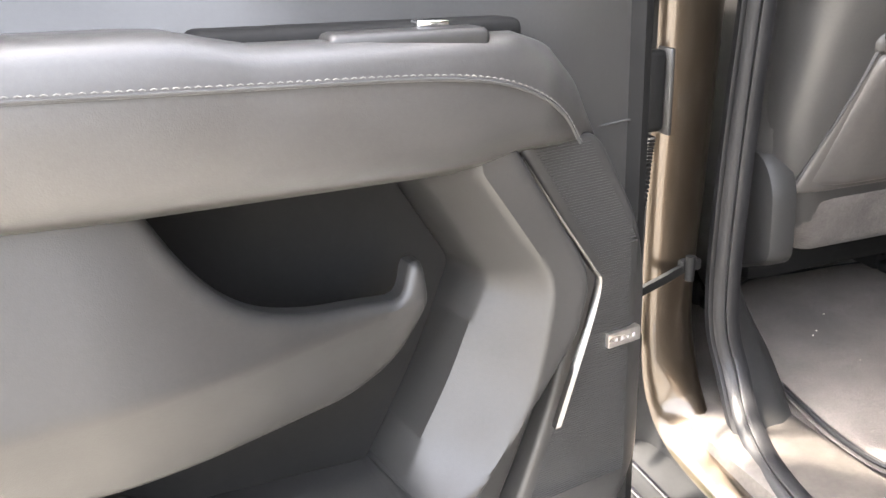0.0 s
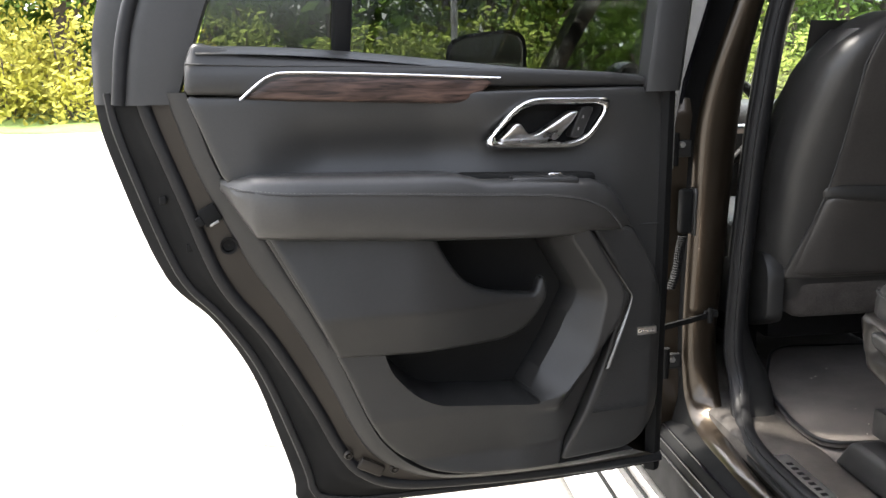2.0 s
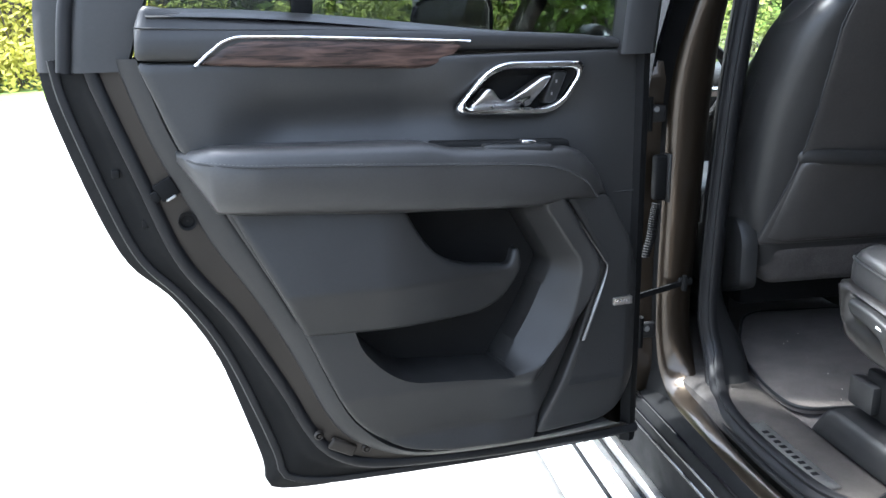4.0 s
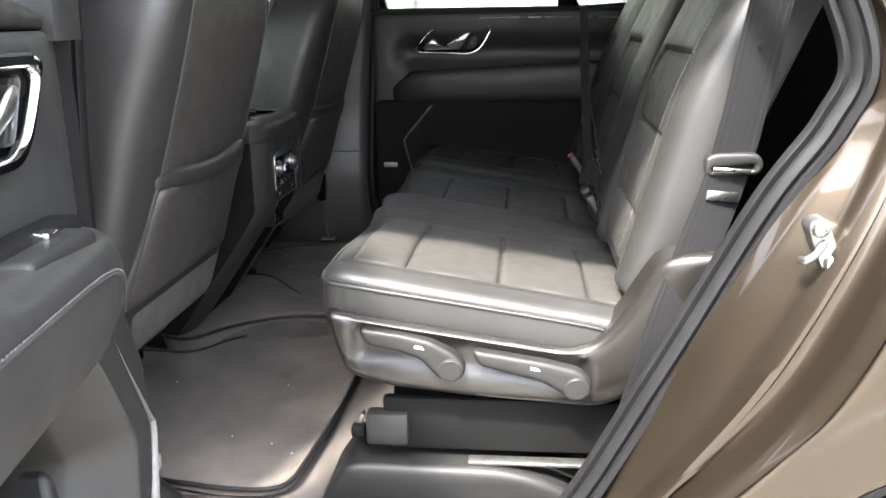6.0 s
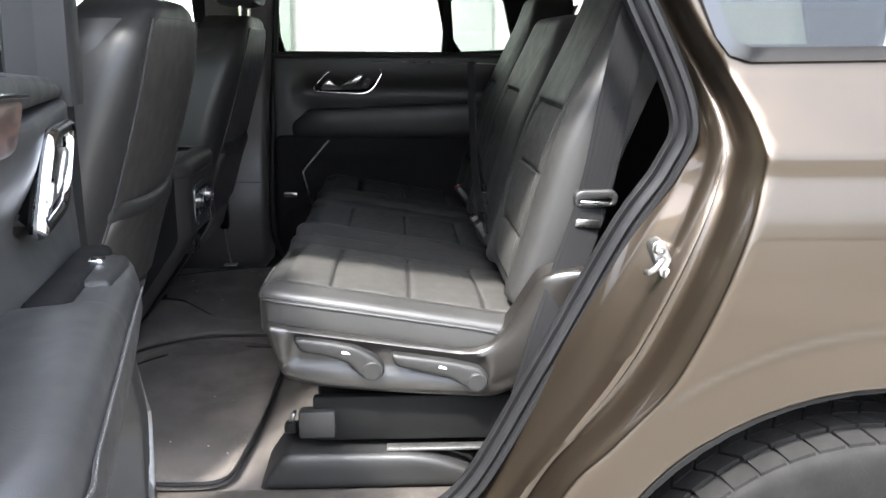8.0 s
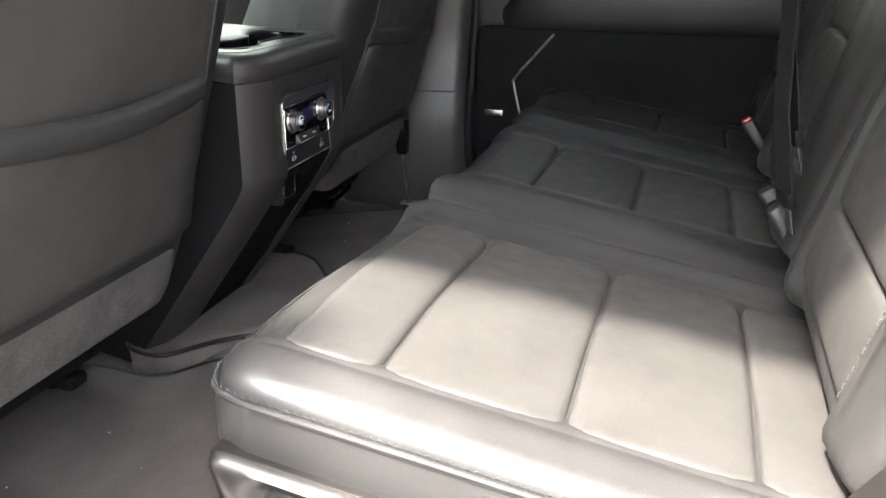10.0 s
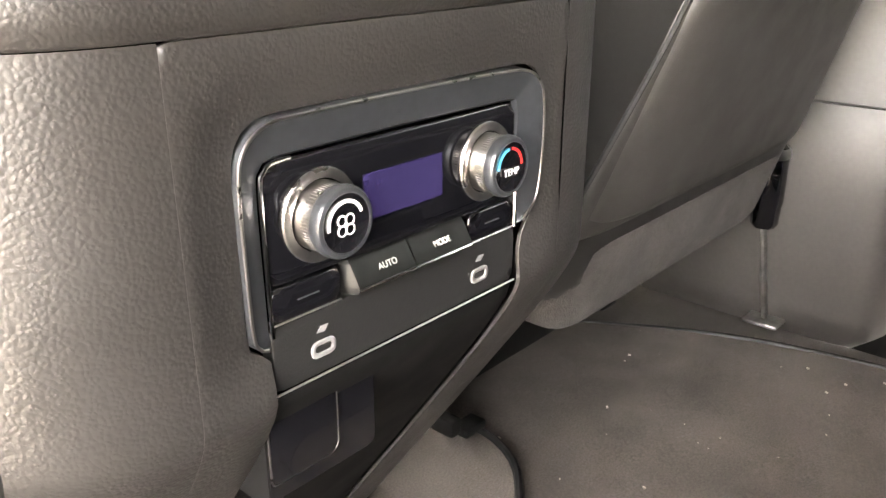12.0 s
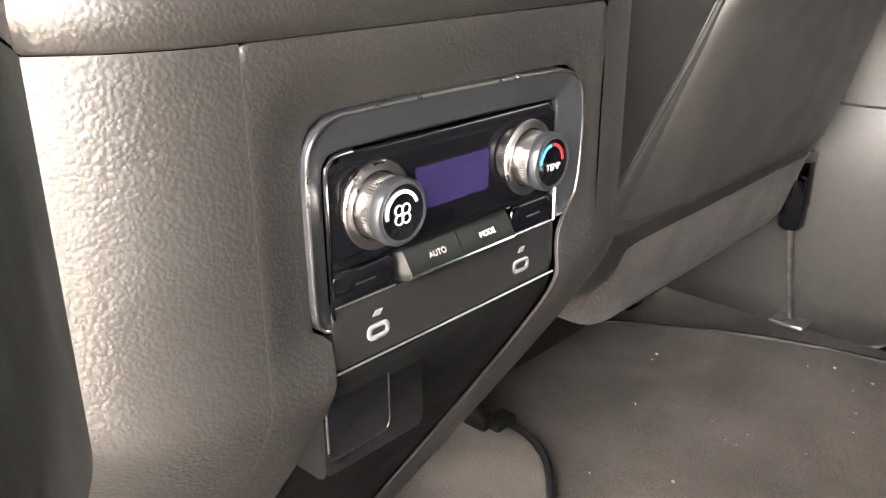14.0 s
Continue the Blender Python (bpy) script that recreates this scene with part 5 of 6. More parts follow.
def build_front_seat(s, label):
    seat = thing("front_seat", label, "car seat", pose(0.466 * s, 0, 0), group="front seats")
    def rear(u, v, w):
        return (u * 1.0, back_lean(v) - w, v)
    body = rounded([(-0.215, 0.80), (-0.266, 0.95), (-0.272, 1.18), (-0.240, 1.35), (-0.13, 1.437), (0.13, 1.437), (0.240, 1.35), (0.272, 1.18), (0.266, 0.95), (0.215, 0.80)], [0.02, 0.05, 0.1, 0.08, 0.06, 0.06, 0.08, 0.1, 0.05, 0.02])[::-1]
    part("backrest", pillow(body, lambda u, v: 0.002 - 0.030 * step01(0.16, 0.285, np.abs(u)) ** 1.5, rear, step=0.012, roll=0.030, skirt=0.10), LEATHER, seat, "black leather backrest")
    panel = rounded([(-0.236, 0.872), (-0.190, 1.06), (-0.181, 1.22), (-0.178, 1.33), (-0.150, 1.405), (0.150, 1.405), (0.178, 1.33), (0.181, 1.22), (0.190, 1.06), (0.236, 0.872)], [0.004, 0.12, 0.1, 0.06, 0.03, 0.03, 0.06, 0.1, 0.12, 0.004])[::-1]
    part("back_panel", pillow(panel, lambda u, v: 0.004 - 0.020 * step01(0.16, 0.285, np.abs(u)) ** 1.5, rear, step=0.012, roll=0.005, skirt=0.02), SEATBACK, seat, "black seat back panel with a map pocket")
    for sg in (-1, 1):
        edge = curve([(sg * u, back_lean(z) - 0.0035 + 0.030 * float(step01(0.16, 0.285, np.array(abs(u)))) ** 1.5, z) for u, z in ((0.236, 0.872), (0.210, 0.975), (0.191, 1.06), (0.183, 1.18), (0.180, 1.297), (0.176, 1.34), (0.155, 1.40))], 6)
        part("piping", tube(edge, 0.0022, 6), SEAM, seat)
    # map pocket: a flap with a thick rolled mouth
    flap = rounded([(-0.226, 0.880), (-0.186, 1.064), (0.186, 1.064), (0.226, 0.880)], [0.01, 0.015, 0.015, 0.01])[::-1]
    part("map_pocket", pillow(flap, lambda u, v: 0.014 - 0.020 * step01(0.13, 0.245, np.abs(u)) ** 1.5 + 0.004 * step01(1.02, 1.06, v), rear, step=0.012, roll=0.010, skirt=0.014), SEATBACK, seat, "black leather map pocket")
    mouth = curve([(u, back_lean(z) - dy, z) for u, z, dy in ((-0.192, 1.072, -0.018), (-0.184, 1.074, -0.002), (-0.12, 1.070, 0.012), (0.0, 1.064, 0.019), (0.12, 1.070, 0.012), (0.184, 1.074, -0.002), (0.192, 1.072, -0.018))], 8)
    part("pocket_mouth", sweep(mouth, circle(0.0165, 12, 0.55), (0, 1, 0)), LEATHER, seat)
    skirt = rounded([(-0.235, 0.874), (-0.212, 0.80), (-0.185, 0.770), (0.185, 0.770), (0.212, 0.80), (0.235, 0.874)], [0.004, 0.02, 0.02, 0.02, 0.02, 0.004])
    part("lower_cover", pillow(skirt, lambda u, v: 0.004 - 0.024 * step01(0.16, 0.245, np.abs(u)) ** 1.5, rear, step=0.012, roll=0.022, skirt=0.06), FELT, seat, "grey felt lower back cover")
    # side bolsters seen past the panel
    for sg in (-1, 1):
        rows = []
        for z in np.linspace(0.84, 1.40, 26):
            x = sg * float(np.interp(z, [0.84, 0.95, 1.2, 1.36, 1.40], [0.238, 0.245, 0.238, 0.198, 0.165]))
            y = back_lean(z) + 0.05
            d = float(np.interp(z, [0.84, 1.0, 1.25, 1.40], [0.19, 0.20, 0.16, 0.09]))
            x += sg * 0.022
            rows.append([(x * 0.90, y - 0.02, z), (x * 0.985, y, z), (x * 1.03, y + 0.25 * d, z), (x * 1.04, y + 0.6 * d, z), (x * 1.0, y + 0.85 * d, z), (x * 0.90, y + d, z), (x * 0.7, y + 0.8 * d, z)])
        part("bolster", sheet(rows), LEATHER, seat)
        ln = curve([(sg * (float(np.interp(z, [0.84, 0.95, 1.2, 1.36, 1.40], [0.238, 0.245, 0.238, 0.198, 0.165])) * 1.032 + 0.0235), back_lean(z) + 0.05 + 0.06, z) for z in np.linspace(0.86, 1.38, 9)], 6)
        tagged(part("stitching", stitches(ln, lift=(sg * 0.0004, 0, 0)), THREAD, seat), kind="stuff")
    part("front_face", sheet([[(u, back_lean(z) + 0.155 + 0.02 * math.cos(u * 9), z) for u in np.linspace(-0.22, 0.22, 12)] for z in np.linspace(0.85, 1.42, 12)]), LEATHER, seat)
    part("cushion", block((0.50, 0.50, 0.13), 0.05, 4, at=(0, 0.42, 0.90)), LEATHER, seat)
    part("seat_base", block((0.40, 0.44, 0.16), 0.02, 2, at=(0, 0.40, 0.77)), DARK, seat)
    rows = []
    for a in np.linspace(0, 2 * math.pi, 25)[:-1]:
        cx, cz = math.copysign(abs(math.cos(a)) ** 0.45, math.cos(a)), math.copysign(abs(math.sin(a)) ** 0.5, math.sin(a))
        rows.append([(0.135 * cx * e, -0.045 + dy, 1.555 + 0.095 * cz * e) for e, dy in ((0.02, 0.075), (0.7, 0.072), (0.93, 0.055), (1.0, 0.015), (0.985, -0.025), (0.9, -0.05), (0.6, -0.062), (0.02, -0.064))])
    part("headrest", sheet(rows, closed_u=True), LEATHER, seat, "padded black headrest")
    for u in (-0.07, 0.07):
        part("headrest_post", tube([(u, -0.05, 1.40), (u, -0.05, 1.43), (u, -0.05, 1.48)], 0.006, 10), CHROME, seat)
    # recliner shield on the door side and floor track
    part("recliner_shield", prism(rounded([(0.055 if s < 0 else 0.16, 0.78), (0.060 if s < 0 else 0.165, 0.89), (0.095 if s < 0 else 0.19, 0.935), (0.16 if s < 0 else 0.24, 0.925), (0.40, 0.83), (0.55, 0.82), (0.55, 0.72), (0.15, 0.74)], [0.02, 0.03, 0.03, 0.05, 0.05, 0.03, 0.02, 0.03]), 0.235, 0.274, lambda u, v, w: (w * s, u, v), 0.018), PLASTIC, seat, "black plastic recliner shield")
    for u in (-0.19, 0.19):
        part("track", block((0.05, 0.40, 0.045), 0.008, 2, at=(u, 0.48, 0.635)), DARK, seat)
        part("track_cover", block((0.04, 0.03, 0.022), 0.008, 3, at=(u, 0.270, 0.622)), DARK, seat)
        part("riser", block((0.035, 0.30, 0.10), 0.008, 2, at=(u, 0.42, 0.69)), DARK, seat)


# ---- rear bench ----
def bench_top(y):
    """Height of the bench cushion along the car."""
    return 0.951 - 0.165 * np.maximum(-0.285 - y, 0) - 0.010 * step01(-0.30, -0.235, y)


def build_bench():
    b = thing("bench_seat", "black leather rear bench seat with folding sections", "car seat")
    up = lambda u, v, w: (u, v, w)
    for x0, x1, i0, i1, low in ((-0.717, -0.205, -0.668, -0.292, 0.0), (-0.200, 0.318, -0.066, 0.205, 0.024), (0.323, 0.735, 0.445, 0.655, 0.022)):
        def lay(u, low=low):
            """The cushions sink towards the middle of the car."""
            return low + (0.022 * step01(-0.56, -0.26, u) if low == 0 else 0.0)
        ol = rounded([(x0, -0.755), (x1, -0.755), (x1, -0.252), (x0, -0.252)], [0.02, 0.02, 0.05, 0.05])
        def cushion(u, v, a=i0, c=i1, l=x0, r=x1, lay=lay):
            dish = step01(0.0, 0.03, np.minimum(u - a, c - u))
            z = bench_top(v) + 0.010 * step01(0.0, 0.05, np.minimum(u - l, r - u)) - 0.008 * dish
            edge = 0.0030 * (np.exp(-((u - a) / 0.004) ** 2) + np.exp(-((u - c) / 0.004) ** 2)) * (v < -0.28) - (0.012 * np.exp(-((u - r + 0.045) / 0.022) ** 2) if l < -0.5 else 0.0)
            ridge = 0.017 * np.exp(-((u - l - 0.055) / 0.032) ** 2) * step01(-0.70, -0.55, v) if abs(l + 0.2) < 0.01 else 0.0
            return z - edge - lay(u) + ridge
        part("cushion", pillow(ol, cushion, up, step=0.007, roll=0.015, skirt=0.060, extra=[[(i0, -0.74), (i1, -0.74), (i1, -0.28), (i0, -0.28)]]), LEATHER, b, "sectioned black leather cushion")
        # stitched inset panels, each with its own soft crown
        ends = (-0.290, -0.372, -0.512, -0.648, -0.745)
        for y1, y0 in zip(ends, ends[1:]):
            ol = rounded([(i0 + 0.003, y0 + 0.001), (i1 - 0.003, y0 + 0.001), (i1 - 0.003, y1 - 0.001), (i0 + 0.003, y1 - 0.001)], 0.005)
            ym, yh = (y0 + y1) / 2, (y1 - y0) / 2
            part("inset_panel", pillow(ol, lambda u, v, m=ym, h=yh, lay=lay: bench_top(v) - lay(u) + 0.0065 + 0.0040 * (1 - ((v - m) / h) ** 2), up, step=0.010, roll=0.006, skirt=0.012), INSERT, b, "perforated black leather inset")
    # piping round the outer cushion
    pipe = curve([(-0.21, -0.2495, 0.910), (-0.35, -0.2495, 0.914), (-0.52, -0.2495, 0.930), (-0.645, -0.2495, 0.934), (-0.6800, -0.2515, 0.935), (-0.7050, -0.2620, 0.9355), (-0.7165, -0.2850, 0.934), (-0.7195, -0.320, 0.930), (-0.7195, -0.50, 0.902), (-0.7195, -0.64, 0.879), (-0.718, -0.668, 0.868), (-0.715, -0.680, 0.846)], 6)
    part("piping", tube(pipe, 0.0030, 8), LEATHER, b)
    tagged(part("stitching", stitches(pipe, lift=(-0.0006, 0, 0.0052)), SEAM, b), kind="stuff")
    part("cushion_side", sheet([[(x - 0.003 * math.sin(k * 1.05) * (1 if x < -0.6 else 0), y + (0.004 * math.sin(k * 1.05) if x > -0.6 else 0), z - h) for k, h in enumerate((0.0, 0.018, 0.038, 0.058))] for x, y, z in pipe]), LEATHER, b, "black leather cushion border")
    # backrests
    def back(u, v, w):
        return (u, -0.700 - 0.275 * (v - 0.93) - 0.05 * step01(1.15, 1.5, v) + w, v)
    for x0, x1, i0, i1, top in ((-0.672, -0.235, -0.612, -0.325, 1.50), (-0.230, 0.300, -0.07, 0.19, 1.43), (0.305, 0.70, 0.42, 0.62, 1.50)):
        ol = rounded([(x0, 0.90), (x1, 0.90), (x1, top - 0.02), (x1 - 0.05, top), (x0 + 0.07, top), (x0, top - 0.14)], [0.02, 0.02, 0.03, 0.04, 0.06, 0.08])
        def rest(u, v, a=i0, c=i1, l=x0, r=x1):
            dish = step01(0.0, 0.035, np.minimum(u - a, c - u)) * step01(1.262, 1.235, v)
            w = 0.014 * step01(0.0, 0.10, np.minimum(u - l, r - u)) - 0.016 * dish
            for uu in (a, c):
                w = w - 0.003 * np.exp(-((u - uu) / 0.004) ** 2) * (v < 1.26)
            return w
        part("backrest", pillow(ol, rest, back, step=0.010, roll=0.022, skirt=0.085, extra=[[(i0, 0.93), (i1, 0.93), (i1, 1.255), (i0, 1.255)]]), LEATHER, b, "black leather backrest")
        for z0, z1 in ((0.935, 1.0085), (1.0115, 1.130), (1.133, 1.252)):
            ol = rounded([(i0 + 0.003, z0), (i1 - 0.003, z0), (i1 - 0.003, z1), (i0 + 0.003, z1)], 0.005)
            zm, zh = (z0 + z1) / 2, (z1 - z0) / 2
            part("inset_panel", pillow(ol, lambda u, v, m=zm, h=zh: 0.0045 + 0.0040 * (1 - ((v - m) / h) ** 2), back, step=0.010, roll=0.006, skirt=0.012), INSERT, b, "perforated black leather inset")
        rows = [[(x0 + (x1 - x0) * t, -0.80 - 0.275 * (z - 0.93) - 0.05 * float(step01(1.15, 1.5, np.array(z))), z) for t in (0, 0.5, 1)] for z in (0.80, 1.1, top - 0.03)]
        part("back_board", sheet(rows), FELT, b)
    st = curve([(-0.632, -0.682 - 0.275 * (z - 0.93) - 0.05 * float(step01(1.15, 1.5, np.array(z))), z) for z in np.linspace(0.96, 1.45, 10)], 6)
    tagged(part("stitching", stitches(st, lift=(0, 0.0016, 0)), SEAM, b), kind="stuff")
    part("strap_slot", block((0.07, 0.02, 0.012), 0.004, at=(-0.02, -0.845, 1.352), rot=(-16, 0, 0)), DARK, b)
    # side shield in satin bronze, sweeping up round the hinge
    def flankp(u, v, w):
        return (-w, u, v)
    shield = rounded([(-0.264, 0.900), (-0.290, 0.805), (-0.35, 0.785), (-0.50, 0.770), (-0.665, 0.760), (-0.715, 0.790), (-0.86, 0.86), (-0.86, 1.0), (-0.770, 0.996), (-0.735, 0.985), (-0.680, 0.890), (-0.645, 0.852), (-0.60, 0.848)], [0.012, 0.02, 0.03, 0.05, 0.05, 0.04, 0.03, 0.03, 0.02, 0.02, 0.05, 0.04, 0.04])
    def shape(u, v):
        line = np.interp(u, [-0.86, -0.72, -0.66, -0.30], [0.87, 0.80, 0.775, 0.812])
        groove = np.exp(-((v - line - 0.012) / 0.008) ** 2)
        dish = step01(0.0, 0.015, np.minimum(v - line - 0.012, np.interp(u, [-0.66, -0.28], [0.838, 0.892]) - v)) * step01(-0.655, -0.63, u) * step01(-0.295, -0.315, u)
        return 0.742 - 0.012 * dish - 0.003 * groove + 0.02 * step01(-0.66, -0.80, u)
    part("side_shield", pillow(shield, shape, flankp, step=0.008, roll=0.014, skirt=0.05), SATIN, b, "satin bronze plastic side shield")
    part("front_rail", block((0.88, 0.05, 0.10), 0.02, 3, at=(-0.245, -0.300, 0.850)), SATIN, b)
    part("front_rail", block((0.40, 0.05, 0.10), 0.02, 3, at=(0.53, -0.290, 0.855)), DARK, b)
    # two release levers
    for ol, cx, cz in (([(-0.313, 0.880), (-0.375, 0.872), (-0.420, 0.862), (-0.455, 0.842), (-0.470, 0.822), (-0.462, 0.803), (-0.440, 0.799), (-0.423, 0.812), (-0.405, 0.834), (-0.37, 0.846), (-0.325, 0.854)], -0.447, 0.820),
                       ([(-0.476, 0.850), (-0.53, 0.842), (-0.585, 0.833), (-0.632, 0.821), (-0.649, 0.803), (-0.643, 0.781), (-0.624, 0.776), (-0.603, 0.788), (-0.58, 0.803), (-0.53, 0.816), (-0.487, 0.826)], -0.626, 0.796)):
        lv = part("release_lever", pillow(rounded(ol, 0.010), lambda u, v: 0.752 + 0 * u, flankp, step=0.006, roll=0.007, skirt=0.02), PLASTIC, b, "black plastic release lever")
        part("pivot_cap", lathe([(0.0, 0.0018), (0.0145, 0.0018), (0.016, 0.0)], 28, pose(-0.7525, cx, cz, 0, -90, 0)), PLASTIC, lv)
        part("pivot_ring", tube([(-0.7525, cx + 0.0165 * math.cos(t), cz + 0.0165 * math.sin(t)) for t in np.linspace(0, 2 * math.pi, 25)[:-1]], 0.0009, 6, (1, 0, 0), closed=True), SEAM, lv)
        mx, mz = (ol[2][0] + 0.018, ol[2][1] - 0.008)
        part("lever_mark", prism(rounded([(mx - 0.008, mz - 0.0035), (mx + 0.007, mz - 0.001), (mx + 0.005, mz + 0.003), (mx - 0.004, mz + 0.001)], 0.0008), 0.7515, 0.7524, flankp), WHITE, lv)
    # frame below: dark side box, cross tubes, floor rail
    part("frame_side", block((0.02, 0.36, 0.085), 0.006, 2, at=(-0.705, -0.52, 0.715)), DARK, b)
    part("frame_cover", block((0.03, 0.065, 0.052), 0.006, 2, at=(-0.715, -0.348, 0.710)), PLASTIC, b)
    part("frame_box", block((1.25, 0.36, 0.10), 0.02, 2, at=(0, -0.52, 0.70)), DARK, b)
    part("floor_rail", block((0.022, 0.30, 0.006), 0.002, at=(-0.725, -0.62, 0.664)), STEEL, b)
    part("rail_end", block((0.022, 0.022, 0.020), 0.005, 2, at=(-0.690, -0.297, 0.690)), DARK, b)
    part("rail_clip", block((0.018, 0.008, 0.022), 0.003, 2, at=(-0.680, -0.300, 0.705), rot=(20, 0, 0)), STEEL, b)
    cov = rounded([(-0.245, 0.597), (-0.285, 0.655), (-0.30, 0.662), (-0.53, 0.660), (-0.60, 0.640), (-0.66, 0.597)], [0.004, 0.012, 0.012, 0.05, 0.05, 0.004])[::-1]
    part("rail_cover", pillow(cov, lambda u, v: 0.752 + 0 * u, flankp, step=0.01, roll=0.012, skirt=0.14), PLASTIC, b, "black plastic floor rail cover")


def build_rear_belts():
    s = thing("seat_belt", "grey-black seat belt hanging beside the rear bench", "seat belt")
    path = curve([(-0.685, -0.93, 1.62), (-0.706, -0.868, 1.36), (-0.712, -0.826, 1.125), (-0.742, -0.778, 0.99), (-0.772, -0.735, 0.87), (-0.775, -0.70, 0.74)], 10)
    part("webbing", sweep(path, [(-0.028, -0.0009), (-0.028, 0.0009), (-0.0095, 0.0013), (0.0095, 0.0013), (0.028, 0.0009), (0.028, -0.0009)], (-0.97, -0.1, 0.1)), WEBBING, s)
    for k in (-0.0225, -0.0135, -0.0045, 0.0045, 0.0135, 0.0225):
        part("woven_rib", sweep(path + np.array((-0.0011, 0, 0)), [(k - 0.0022, 0.0), (k, 0.0005), (k + 0.0022, 0.0)], (-0.97, -0.1, 0.1), ring=False), WEBBING, s)
    tg = part("latch_plate", pillow(rounded([(-0.036, -0.012), (0.036, -0.017), (0.038, 0.009), (0.026, 0.016), (-0.029, 0.017), (-0.039, 0.005)], 0.012), lambda u, v: 0.006 + 0 * u, lambda u, v, w: (-0.716 - w, -0.826 + u, 1.110 + v), step=0.005, roll=0.005, skirt=0.012, holes=[rounded([(-0.027, -0.006), (0.027, -0.009), (0.027, -0.002), (-0.027, 0.002)], 0.003)]), PLASTIC, s, "black belt tongue grip")
    part("tongue_bar", block((0.004, 0.050, 0.005), 0.0015, at=(-0.725, -0.823, 1.105), rot=(4, 0, 0)), SILVER, tg)
    part("tongue", block((0.004, 0.042, 0.014), 0.002, at=(-0.727, -0.812, 1.070), rot=(4, 0, 0)), BARREL, tg)
    part("belt_stop", block((0.005, 0.006, 0.006), 0.002, at=(-0.711, -0.850, 1.262)), DARK, s)
    for x, y in ((-0.175, -0.70), (-0.10, -0.695), (0.335, -0.69)):
        k = thing("belt_buckle", "black belt buckle between the rear cushions", "belt buckle", pose(x, y, 0.925, -35, 8, 0), group="rear belt buckles")
        part("housing", block((0.030, 0.022, 0.075), 0.006, 3), PLASTIC, k)
        part("release_button", block((0.024, 0.016, 0.010), 0.003, 2, at=(0, 0, 0.036)), RED if x > 0.3 else DARK, k, "red release button" if x > 0.3 else "")
        part("strap", block((0.026, 0.004, 0.07), 0.001, at=(0, 0, -0.06)), WEBBING, k)
    for x, z in ((-0.215, 0.955), (-0.195, 1.02)):
        t = thing("chrome_tongue", "chrome belt tongue tucked in the seat gap", "belt tongue", pose(x, -0.692, z, -15, 0, 20), group="rear belt tongues")
        part("plate", block((0.022, 0.003, 0.035), 0.001), CHROME, t)
        part("grip", block((0.034, 0.012, 0.022), 0.005, 2, at=(0, 0, 0.025)), DARK, t)
        part("strap", sweep([(0, 0, 0.03), (0.01, -0.01, 0.12), (0.02, -0.05, 0.30)], [(-0.018, -0.001), (-0.018, 0.001), (0.018, 0.001), (0.018, -0.001)], (0, 1, 0)), WEBBING, t)


# ---- floor mats ----
def build_mats():
    flat = lambda u, v, w: (u, v, 0.600 + w)
    ol = rounded([(-0.735, -0.19), (-0.45, -0.215), (-0.07, -0.215), (-0.045, -0.03), (-0.115, 0.105), (-0.215, 0.165), (-0.20, 0.32), (-0.55, 0.36), (-0.705, 0.10), (-0.742, -0.10)], [0.05, 0.1, 0.04, 0.06, 0.06, 0.04, 0.06, 0.08, 0.1, 0.05])
    for sgn, lab in ((1, "black carpet floor mat with a bound edge behind the front seat"), (-1, "black carpet floor mat speckled with grit behind the far seat")):
        o = ol * np.array((sgn, 1))
        if sgn < 0:
            o = o[::-1]
        m = thing("floor_mat", lab, "floor mat", group="floor mats")
        part("mat_carpet", pillow(o, lambda u, v: 0.008 + 0.0015 * np.sin(u * 31 + v * 17) * np.sin(v * 23), flat, step=0.02, roll=0.004, skirt=0.008), MATTING, m)
        rim = np.array([(*p, 0.607) for p in resample(o, 140, True)])
        part("binding", sweep(rim, circle(0.0042, 8), (0, 0, 1), closed=True), RUBBER, m, "grey bound edge")
    h = thing("tunnel_mat", "black carpet mat over the middle of the floor", "floor mat", group="floor mats")
    o = rounded([(-0.03, -0.21), (0.03, -0.21), (0.085, -0.02), (0.19, 0.06), (0.285, 0.135), (0.305, 0.20), (0.27, 0.26), (-0.17, 0.26), (-0.19, 0.18), (-0.10, 0.12), (-0.025, 0.0)], [0.02, 0.03, 0.05, 0.08, 0.06, 0.05, 0.05, 0.03, 0.03, 0.05, 0.06])
    part("mat_carpet", pillow(o, lambda u, v: 0.030 + 0.012 * np.exp(-(u / 0.12) ** 4), flat, step=0.02, roll=0.008, skirt=0.04), MATTING, h)
    rim = np.array([(*p, 0.629) for p in resample(o, 90, True)])
    part("binding", sweep(rim, circle(0.0042, 8), (0, 0, 1), closed=True), RUBBER, h)
    rng = random.Random(3)
    out = []
    for i in range(38):
        x, y = rng.uniform(0.22, 0.70), rng.uniform(-0.20, 0.20)
        s = rng.choice((0.0005, 0.0006, 0.0008, 0.0015))
        out.append(block((s * 2, s * 1.3, s), 0, at=(x, y, 0.6095), rot=(0, 0, rng.uniform(0, 90))))
    for i in range(14):
        x, y = rng.uniform(-0.70, -0.25), rng.uniform(-0.17, 0.2)
        s = rng.choice((0.0005, 0.0007, 0.0013))
        out.append(block((s * 2, s * 1.3, s), 0, at=(x, y, 0.6095), rot=(0, 0, rng.uniform(0, 90))))
    g = part("grit", merge(*out), CRUMB)
    tagged(g, "pale crumbs and grit scattered on the mats", "grit", kind="stuff")


